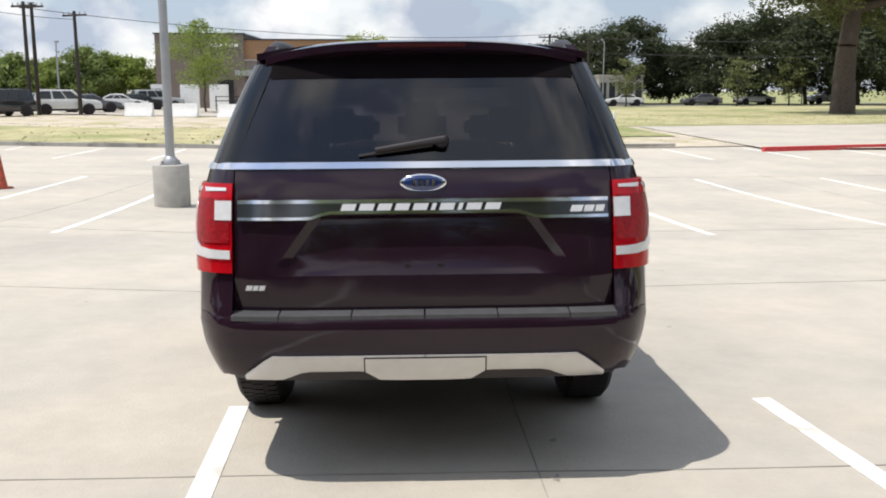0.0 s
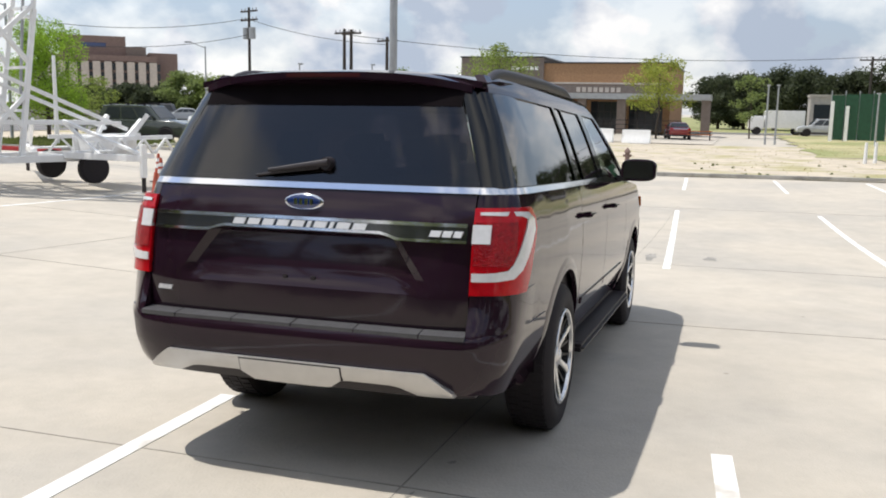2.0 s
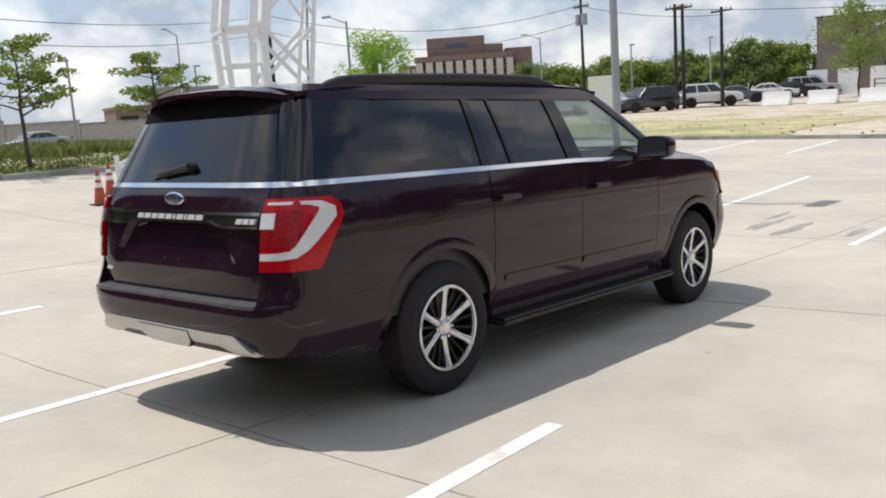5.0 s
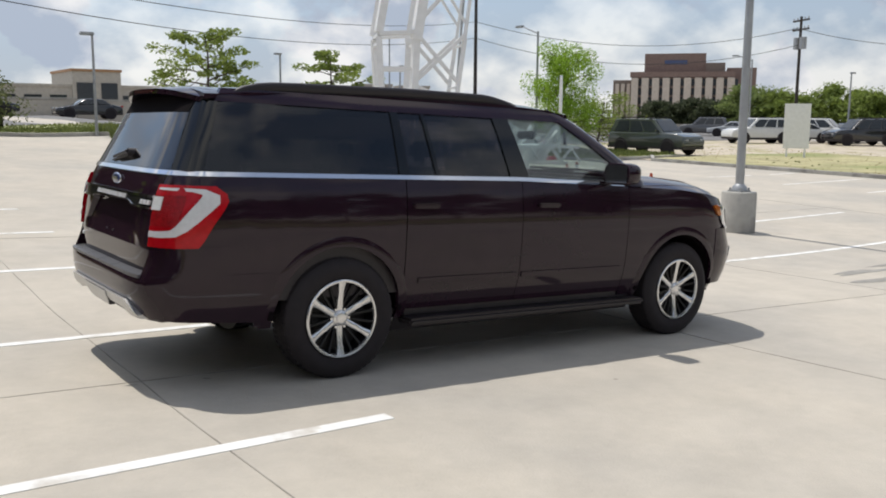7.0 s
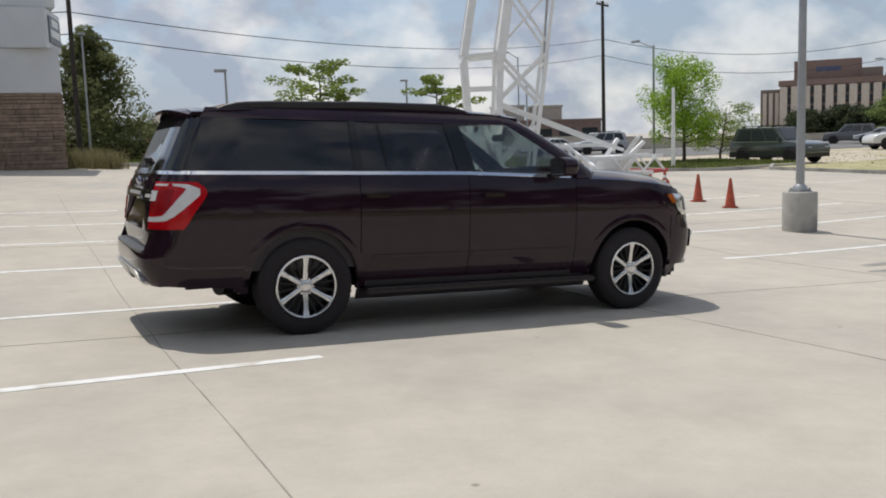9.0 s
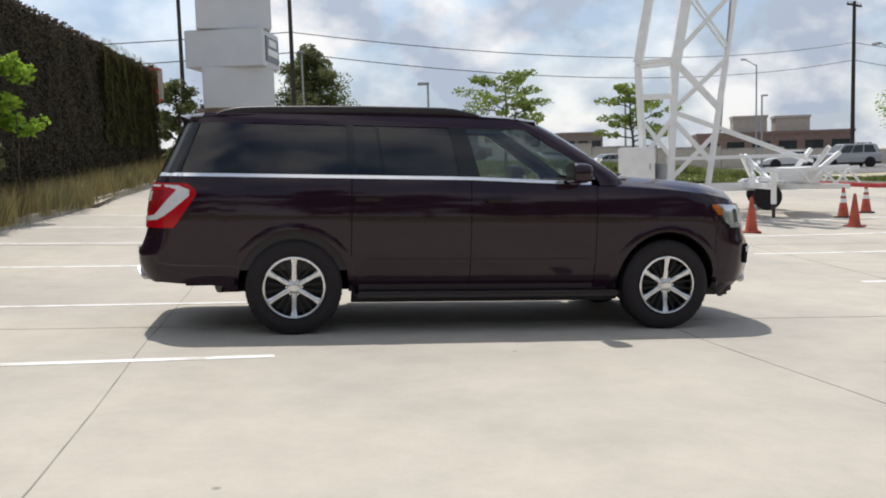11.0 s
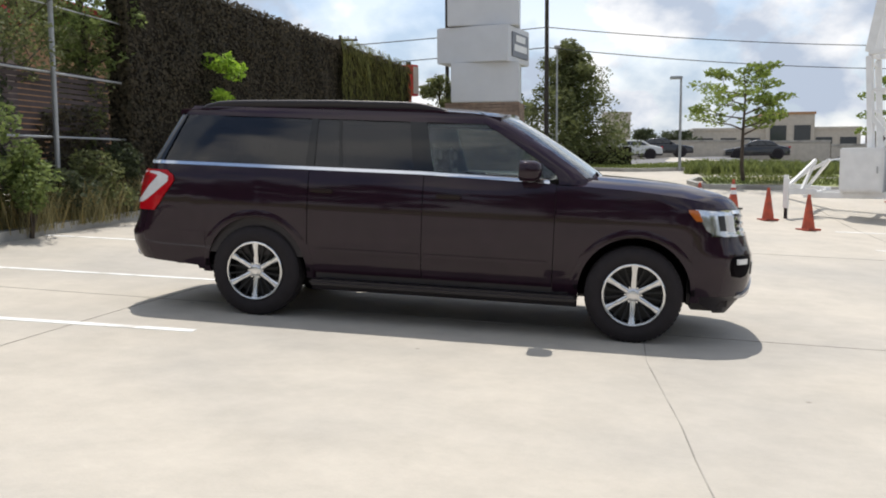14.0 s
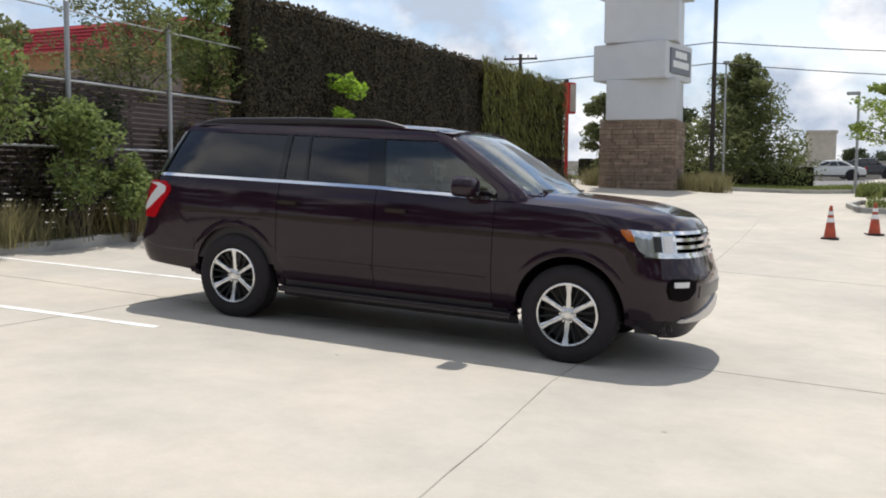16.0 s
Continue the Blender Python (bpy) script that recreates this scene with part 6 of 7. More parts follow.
# ---- traffic cones ----
def cone(x, y, striped=False, h=0.72, faded=False):
    c = thing("traffic_cone", ("orange traffic cone with white bands" if striped else ("faded orange traffic cone on the concrete" if faded else "plain orange traffic cone on the concrete")), "traffic cone", pose(x, y, ground_z(x, y), 0, 0, 17 * x), "traffic cones")
    bm = B()
    lathe(bm, [(0.135, 0.03), (0.125, 0.06), (0.032, h - 0.02), (0.026, h), (0.012, h)], 24)
    part("cone_body", bm, M["orange"], c, smooth=40)
    bm = B()
    bx(bm, -0.18, 0.18, -0.18, 0.18, 0.0, 0.035, 0.012)
    part("base", bm, M["orange"] if not striped else M["trim"], c)
    if striped:
        for z0, z1 in ((0.36, 0.46), (0.52, 0.60)):
            bm = B()
            r = lambda z: 0.125 - (0.125 - 0.032) * (z - 0.06) / (h - 0.08) + 0.003
            lathe(bm, [(r(z0), z0), (r(z1), z1)], 24, None, False)
            part("white_band", bm, M["white"], c)
    return c


for x, y, s, fd in ((13.7, 8.7, 0, 0), (14.1, 10.3, 0, 0), (12.1, 9.1, 0, 0), (9.3, 8.4, 0, 1), (13.1, 11.0, 1, 0), (14.4, 12.0, 1, 0), (7.1, 10.6, 0, 0), (6.6, 12.3, 0, 0), (6.1, 14.2, 1, 0), (10.4, 16.6, 0, 0), (5.2, 13.0, 1, 0)):
    cone(x, y, bool(s), faded=bool(fd))

# ---- lamp post on its round concrete foot ----
lx, ly = 11.65, 4.65
lp = thing("lamp_post", "grey steel lamp post on a round concrete foot", "lamp post", pose(lx, ly, ground_z(lx, ly)))
part("concrete_foot", lathe(B(), [(0.325, -0.05), (0.325, 0.74), (0.31, 0.765), (0.05, 0.77)], 32), M["curb"], lp, "round cast concrete foot", 40)
bm = B(); bx(bm, -0.16, 0.16, -0.16, 0.16, 0.765, 0.79, 0.01); part("base_plate", bm, M["grey"], lp)
for a in (45, 135, 225, 315):
    bm = B(); cyl(bm, (0.17 * math.cos(radians(a)), 0.17 * math.sin(radians(a)), 0.78), (0.17 * math.cos(radians(a)), 0.17 * math.sin(radians(a)), 0.84), 0.02, 0.02, 6); part("anchor_bolt", bm, M["grey"], lp)
part("base_cover", lathe(B(), [(0.15, 0.785), (0.14, 0.85), (0.095, 0.90), (0.08, 0.92)], 20), M["grey"], lp, smooth=40)
bm = B(); cyl(bm, (0, 0, 0.78), (0, 0, 9.2), 0.082, 0.06, 20); part("pole", bm, M["grey"], lp, smooth=60)
bm = B(); bx(bm, -0.5, 0.5, -0.18, 0.18, 9.15, 9.28, 0.03); part("lamp_head", bm, M["grey"], lp)


def pole(name, label, x, y, h, r, material, head="", z=None, az=0.0, category="pole"):
    """A street pole: lamp head, cross-arms or bare."""
    t = thing(name, label, category, pose(x, y, ground_z(x, y) if z is None else z, 0, 0, az))
    bm = B(); cyl(bm, (0, 0, -0.1), (0, 0, h), r, r * 0.7, 12); part("shaft", bm, material, t, smooth=60)
    if head == "box":
        bm = B(); bx(bm, -0.05, 0.42, -0.13, 0.13, h - 0.06, h + 0.05, 0.02); part("lamp_head", bm, material, t)
    elif head == "arm":
        bm = B()
        limb(bm, (0, 0, h - 0.1), (1.3, 0, h + 0.35), r * 0.5, r * 0.4, random.Random(3), 3, 0.03); part("bracket", bm, material, t)
        bm = B(); bx(bm, 1.2, 1.75, -0.12, 0.12, h + 0.29, h + 0.40, 0.03); part("lamp_head", bm, material, t)
    elif head in ("cross", "tank"):
        for dz in (0.3, 1.0) if head == "tank" else (0.3,):
            bm = B(); bx(bm, -1.1, 1.1, -0.07, 0.07, h - dz - 0.06, h - dz + 0.06); part("cross_arm", bm, material, t)
            for q in (-1.0, -0.5, 0.5, 1.0):
                bm = B(); cyl(bm, (q, 0, h - dz + 0.06), (q, 0, h - dz + 0.24), 0.05, 0.04, 8); part("insulator", bm, M["grey"], t)
        if head == "tank":
            for q in (-0.42, 0.42):
                bm = B(); cyl(bm, (q, 0, h - 2.5), (q, 0, h - 1.6), 0.27, 0.27, 12); part("transformer", bm, M["grey"], t)
    return t


pole("utility_pole", "tall dark timber utility pole beside the street", 0.43, 30.6, 11, 0.105, M["wood"], z=0.5)
pole("utility_pole", "tall dark utility pole behind the sign", -4.4, 33.4, 11, 0.105, M["wood"], z=0.5)
pole("utility_pole", "tall black utility pole beside the island", 42.6, 54.0, 12.5, 0.17, M["wood"], "cross", az=30)
pole("utility_pole", "timber utility pole with cross-arms and transformers", 61.5, 36.8, 9.7, 0.14, M["wood"], "tank", az=65)
for x, y, h in ((59.7, 27.5, 7.8), (60.3, 27.2, 7.8), (62, 24.9, 7.4)):
    pole("utility_pole", "timber utility pole with a cross-arm", x, y, h, 0.16, M["wood"], "cross", az=65)
pole("utility_pole", "timber utility pole with a cross-arm", 88, -13, 7.6, 0.15, M["wood"], "cross", az=90)
pole("utility_pole", "timber utility pole with a cross-arm", 88, -17, 7.0, 0.15, M["wood"], "cross", az=90)
pole("utility_pole", "timber utility pole with a cross-arm", -14, 48, 7.6, 0.15, M["wood"], "cross", az=10)
pole("street_lamp", "slim grey street lamp on the grass", 5.85, 28.25, 3.66, 0.06, M["grey"], "box", az=180, category="street lamp")
pole("street_lamp", "slim pale lamp pole beside the timber pole", 0.85, 31.0, 5.2, 0.05, M["grey"], "box", az=90, category="street lamp")
for x, y, h, az in ((28.5, 30.0, 6.2, 90), (20.5, 44, 5.0, 200), (38, 60, 8.5, 200), (60, 40, 6.5, 100), (34, 52, 5.5, 0), (61, 32, 5.2, 0), (70, 29.5, 5.6, 0), (100, -21.0, 7.4, 0), (104, -46, 8.4, 0), (67.3, -3.6, 4.4, 0), (67.3, -4.3, 4.4, 0), (67, -11.1, 3.8, 0)):
    pole("street_lamp", "grey street lamp beyond the lot", x, y, h, 0.08, M["grey"], "arm" if h > 6 else "box", az=az, category="street lamp")
pole("white_post", "plain white square post on the island", 25.35, 24.7, 3.75, 0.095, M["white"], category="post")
for k, (x, y) in enumerate(((41.2, -7.4), (41.8, -7.9), (43, -10.2))):
    pole("bollard", "short white bollard on the lawn", x, y, 1.0, 0.09, M["white"], category="bollard")
bx_t = thing("utility_box", "low grey utility box on the lawn", "utility box", pose(43.5, -9.6, ground_z(43, -9)))
bm = B(); bx(bm, -0.3, 0.3, -0.4, 0.4, 0, 0.7, 0.03); part("cabinet", bm, M["grey"], bx_t)
bm = B(); bx(bm, -0.34, 0.34, -0.44, 0.44, 0.7, 0.76, 0.02); part("lid", bm, M["dark"], bx_t)
hy = thing("fire_hydrant", "dark fire hydrant on the dry verge", "hydrant", pose(34.0, 2.7, ground_z(34, 2.7)))
part("barrel", lathe(B(), [(0.14, 0), (0.14, 0.05), (0.10, 0.07), (0.10, 0.55), (0.13, 0.57), (0.12, 0.66), (0.05, 0.74), (0.03, 0.78)], 16), M["brown"], hy, smooth=40)
for s in (-1, 1):
    bm = B(); cyl(bm, (0, 0, 0.45), (0, s * 0.18, 0.45), 0.06, 0.055, 10); part("outlet", bm, M["brown"], hy)
bm = B(); cyl(bm, (0, 0, 0.38), (-0.19, 0, 0.38), 0.07, 0.065, 10); part("outlet", bm, M["brown"], hy)


def wire(a, b, sag, r=0.012):
    cu = bpy.data.curves.new("overhead_wire", "CURVE")
    cu.dimensions, cu.bevel_depth, cu.bevel_resolution = "3D", r, 1
    sp = cu.splines.new("POLY")
    n = 24
    sp.points.add(n)
    a, b = Vector(a), Vector(b)
    for k in range(n + 1):
        f = k / n
        p = a.lerp(b, f)
        sp.points[k].co = (p.x, p.y, p.z - sag * 4 * f * (1 - f), 1)
    cu.materials.append(M["wire"])
    return tagged(new("overhead_wire", cu), "thin black overhead wire between utility poles", "wire", "overhead wires")


for z0, z1, s in ((7.0, 9.3, 1.1), (6.15, 8.0, 1.2)):
    wire((-60, 33, z0 + 0.6), (0.43, 30.6, z0), s, 0.022)
    wire((0.43, 30.6, z0), (42.6, 54.0, z1), s, 0.020)
    wire((42.6, 54.0, z1), (61.5, 36.8, z1 - 0.6), s * 1.5, 0.024)
wire((61.5, 36.8, 8.6), (62, 24.9, 6.6), 0.4, 0.024)
wire((59.7, 27.5, 7.2), (88, -13, 7.2), 1.0, 0.025)
wire((88, -13, 7.0), (70, -60, 6.5), 0.7, 0.03)
wire((88, -13, 5.6), (70, -60, 5.2), 0.7, 0.03)

# ---- pylon sign: stone foot and stacked white boxes ----
py = thing("pylon_sign", "pylon sign of stacked white boxes on a stone foot", "sign", pose(-1.75, 27.15, 0.6))
bm = B(); bx(bm, -1.30, 1.30, -0.98, 0.98, -0.2, 2.95); part("core", bm, M["dark"], py)
rng = random.Random(2)
zz = -0.1
while zz < 2.95:
    hgt = min(rng.choice((0.11, 0.14, 0.18)), 3.0 - zz)
    if hgt < 0.08:
        break
    for face in (0, 1):
        u = -1.42 if face == 0 else -1.05
        end = 1.42 if face == 0 else 1.05
        while u < end - 0.05:
            w = min(rng.uniform(0.45, 0.95), end - u)
            if end - u - w < 0.2:
                w = end - u
            bm = B()
            d = rng.uniform(0.0, 0.025)
            if face == 0:
                bx(bm, u + 0.006, u + w - 0.006, -1.12 - d, -0.96, zz + 0.006, zz + hgt - 0.006, 0.008)
            else:
                bx(bm, 1.28, 1.44 + d, u + 0.006, u + w - 0.006, zz + 0.006, zz + hgt - 0.006, 0.008)
            part("stone", bm, M["stone"], py)
            u += w
    zz += hgt
for z0, z1, w, d, yaw, dx in ((3.0, 4.52, 1.30, 1.2, 3, 0.08), (4.50, 5.86, 1.45, 1.3, -13, -0.05), (5.88, 7.6, 1.36, 1.2, 4, 0.0), (7.62, 9.2, 1.5, 1.3, -10, 0.0)):
    bm = B()
    bx(bm, -w, w, -d, d, z0, z1, 0.03)
    o = part("sign_box", bm, M["signwhite"], py, "white metal sign box")
    o.matrix_local = pose(dx, 0, 0, 0, 0, yaw)
    if yaw == -13:
        bm = B(); bx(bm, w, w + 0.05, -0.85, 1.05, z0 + 0.22, z1 - 0.22, 0.01)
        p = part("sign_panel", bm, M["signgrey"], o, "slate sign panel with pale bars")
        for q, (ya, yb) in enumerate(((-0.45, 0.65), (-0.65, 0.85))):
            bm = B(); bx(bm, w + 0.05, w + 0.058, ya, yb, z0 + 0.80 - 0.36 * q, z0 + 1.05 - 0.36 * q)
            part("pale_bar", bm, M["white"], o)
rs_ = thing("red_sign", "small red box sign on a red post", "sign", pose(-4.87, 27.4, 0.80, 0, 0, -25))
bm = B(); bx(bm, -0.32, 0.32, -0.20, 0.20, 3.18, 4.42, 0.03); part("sign_box", bm, M["signred"], rs_)
bm = B(); bx(bm, 0.322, 0.332, -0.17, 0.17, 3.26, 4.34); part("pale_panel", bm, M["cream"], rs_)
bm = B(); bx(bm, -0.06, 0.06, -0.06, 0.06, -0.1, 3.2, 0.01); part("post", bm, M["signred"], rs_)
bm = B(); bx(bm, -0.14, 0.06, -0.05, 0.05, 4.42, 4.56, 0.02); part("lamp", bm, M["trim"], rs_)

# white board on posts
bd = thing("notice_board", "blank white board on two posts", "sign board", pose(38.0, 21.0, ground_z(38.0, 21.0), 0, 0, 30) @ Matrix.Scale(0.86, 4))
bm = B(); bx(bm, -0.03, 0.03, -0.72, 0.72, 0.55, 3.15, 0.01); part("board", bm, M["white"], bd)
for s in (-0.5, 0.5):
    bm = B(); bx(bm, 0.03, 0.11, s - 0.05, s + 0.05, -0.1, 2.7); part("post", bm, M["white"], bd)


# ---- portable mast on its trailer ----
mast = thing("mast_trailer", "white lattice mast on a trailer with outriggers", "mast trailer", pose(9.75, 13.4, ground_z(9.75, 13.4), 0, 0, -24))


def beam(name, a, b, w, material=M["white"], parent=mast, d=None):
    """A square tube."""
    a, b = Vector(a), Vector(b)
    q = (b - a).to_track_quat("Z", "Y").to_matrix().to_4x4()
    bm = B()
    bx(bm, -w / 2, w / 2, -(d or w) / 2, (d or w) / 2, 0, (b - a).length, 0.008 if w > 0.06 else 0, Matrix.Translation(a) @ q)
    return part(name, bm, material, parent)


for y in (-0.75, 0.75):
    beam("chassis_rail", (-2.0, y, 0.55), (3.0, y, 0.55), 0.14)
for x in (-2.0, -0.7, 0.7, 1.9, 3.0):
    beam("cross_member", (x, -0.75, 0.55), (x, 0.75, 0.55), 0.12)
beam("tow_bar", (3.0, -0.7, 0.55), (4.3, 0, 0.5), 0.12); beam("tow_bar", (3.0, 0.7, 0.55), (4.3, 0, 0.5), 0.12)
bm = B(); bx(bm, -1.25, -0.35, -0.95, -0.05, 0.62, 1.62, 0.03); cb = part("equipment_cabinet", bm, M["white"], mast, "white metal equipment cabinet")
bm = B(); bx(bm, -1.20, -0.40, -0.962, -0.95, 0.68, 1.56, 0.004); part("cabinet_door", bm, M["white"], cb)
bm = B(); bx(bm, -0.48, -0.45, -0.985, -0.96, 1.05, 1.2, 0.004); part("handle", bm, M["grey"], cb)
bm = B(); cyl(bm, (-0.1, -0.35, 0.6), (-0.1, -0.35, 1.2), 0.25, 0.25, 18); part("cable_drum", bm, M["grey"], mast)
# lower frame: left, middle and right legs on each side, zigzag between
def leg_x(q, z):
    """Plan place of a leg at height z: 0 left, 1 middle, 2 right."""
    return (-0.62 - 0.05 * (z - 0.6), 0.0 + 0.05 * (z - 0.6), 0.95 + 0.14 * (z - 0.6))[q]


lv = [0.62, 1.55, 2.45, 3.5]
for s in (-1, 1):
    for q, wd in ((0, 0.13), (1, 0.17), (2, 0.10)):
        beam("mast_leg", (leg_x(q, 0.6), s * 0.60, 0.6), (leg_x(q, 3.65), s * 0.55, 3.65), wd)
    for za, zb in ((1.35, 2.35), (2.35, 1.35)):
        beam("brace", (leg_x(0, za), s * 0.58, za), (leg_x(1, zb), s * 0.57, zb), 0.10)
    for za, zb in ((2.55, 3.75), (3.75, 2.55)):
        beam("brace", (leg_x(1, za), s * 0.56, za), (leg_x(2, zb), s * 0.55, zb), 0.09)
    beam("brace", (leg_x(1, 2.3), s * 0.57, 2.3), (leg_x(2, 1.2), s * 0.58, 1.2), 0.10)
    beam("brace", (leg_x(2, 1.9), s * 0.58, 1.9), (leg_x(1, 0.75), s * 0.58, 0.75), 0.09)
    beam("ring_bar", (leg_x(0, 2.9), s * 0.56, 2.9), (leg_x(1, 2.9), s * 0.56, 2.9), 0.08)
    beam("long_stay", (leg_x(1, 2.5), s * 0.56, 2.5), (3.4, s * 0.5, 1.15), 0.08)
    beam("ring_bar", (leg_x(1, 1.3), s * 0.58, 1.3), (3.2, s * 0.58, 1.3), 0.08)
for q in (0, 1, 2):
    for k in (1, 2, 3):
        beam("ring_bar", (leg_x(q, lv[k]), -0.56, lv[k]), (leg_x(q, lv[k]), 0.56, lv[k]), 0.06)
# raised boom: two open side frames leaning outward from the knee
for s in (-1, 1):
    beam("boom_rail", (-0.78, s * 0.55, 3.75), (0.25, s * 0.40, 9.5), 0.19)
    beam("boom_rail", (0.15, s * 0.55, 3.6), (1.10, s * 0.40, 9.5), 0.24)
    beam("boom_rail", (leg_x(2, 3.6), s * 0.52, 3.6), (2.20, s * 0.40, 9.5), 0.08, M["white"])
    beam("boom_plate", (-0.78, s * 0.55, 3.72), (0.17, s * 0.55, 3.78), 0.20, d=0.10)
    for k in range(3):
        z0 = 4.0 + 1.75 * k
        beam("boom_brace", (0.44 + 0.28 * k, s * 0.5, z0 + 1.5), (1.44 + 0.24 * k, s * 0.45, z0), 0.06)
        beam("boom_brace", (0.22 + 0.28 * k, s * 0.5, z0), (1.65 + 0.24 * k, s * 0.45, z0 + 1.5), 0.06)
for k in range(3):
    z0 = 3.7 + 2.0 * k
    beam("rung", (-0.76 + 0.36 * k, -0.55, z0), (-0.76 + 0.36 * k, 0.55, z0), 0.09)
    beam("rung", (1.40 + 0.28 * k, -0.46, z0), (1.40 + 0.28 * k, 0.46, z0), 0.06)
beam("hydraulic_ram", (1.25, 0, 1.9), (1.5, 0, 5.2), 0.05, M["grey"])
# outriggers with jacks
for ax, ay, bx_, by in ((-1.8, -0.75, -2.2, -1.7), (-1.8, 0.75, -3.2, 2.4), (1.8, -0.75, 2.2, -3.3), (1.8, 0.75, 2.6, 3.0)):
    beam("outrigger", (ax, ay, 0.62), (bx_, by, 0.66), 0.13)
    beam("outrigger_stay", (ax, ay, 1.35), (bx_, by, 0.72), 0.07)
    beam("outrigger_stay", ((ax + bx_) / 2, (ay + by) / 2, 0.62), (ax, ay, 1.35), 0.06)
    beam("jack", (bx_, by, 0.28), (bx_, by, 0.95), 0.11)
    beam("jack_foot", (bx_, by, -0.02), (bx_, by, 0.30), 0.07, M["trim"])
for ax, ay in ((2.2, -0.9), (2.2, 0.9)):
    beam("truss_bar", (ax, ay, 0.95), (4.4, ay * 0.8, 0.98), 0.09)
    for k in range(4):
        beam("truss_web", (ax + 0.55 * k, ay, 0.62), (ax + 0.55 * k + 0.28, ay, 0.95), 0.05)
        beam("truss_web", (ax + 0.55 * k + 0.28, ay, 0.95), (ax + 0.55 * (k + 1), ay * 0.9, 0.62), 0.05)
for k, (a, b) in enumerate((((3.2, -0.6, 0.7), (3.7, -0.9, 1.5)), ((3.3, -0.2, 0.7), (4.1, 0.1, 1.35)), ((2.9, 0.3, 0.7), (3.5, 0.6, 1.45)))):
    beam("loose_tube", a, b, 0.10)
bm = B(); bx(bm, 2.6, 3.6, -0.6, 0.6, 0.62, 1.0, 0.05); part("white_housing", bm, M["white"], mast)
for s in (-1, 1):
    bm = B(); lathe(bm, [(0.17, -0.11), (0.30, -0.11), (0.33, -0.07), (0.33, 0.07), (0.30, 0.11), (0.17, 0.11)], 24, Matrix.Translation((2.3, s * 1.02, 0.33)) @ Matrix.Rotation(radians(90), 4, "X"))
    wv = part("wheel", bm, M["rubber"], mast, smooth=40)
    bm = B(); lathe(bm, [(0.02, -0.09), (0.16, -0.09), (0.17, 0.09), (0.02, 0.09)], 18, Matrix.Translation((2.3, s * 1.02, 0.33)) @ Matrix.Rotation(radians(90), 4, "X")); part("rim", bm, M["white"], wv, smooth=40)
    bm = B(); bx(bm, 1.85, 2.75, s * 1.02 - 0.15, s * 1.02 + 0.15, 0.68, 0.72, 0.01); part("mudguard", bm, M["white"], mast)


# ---- parked vehicles ----
CARS = {}


def body_paint(name, color):
    if name not in CARS:
        CARS[name] = mat("paint_" + name, color, 0.14, var=0.04, coat=0.6)
    return CARS[name]


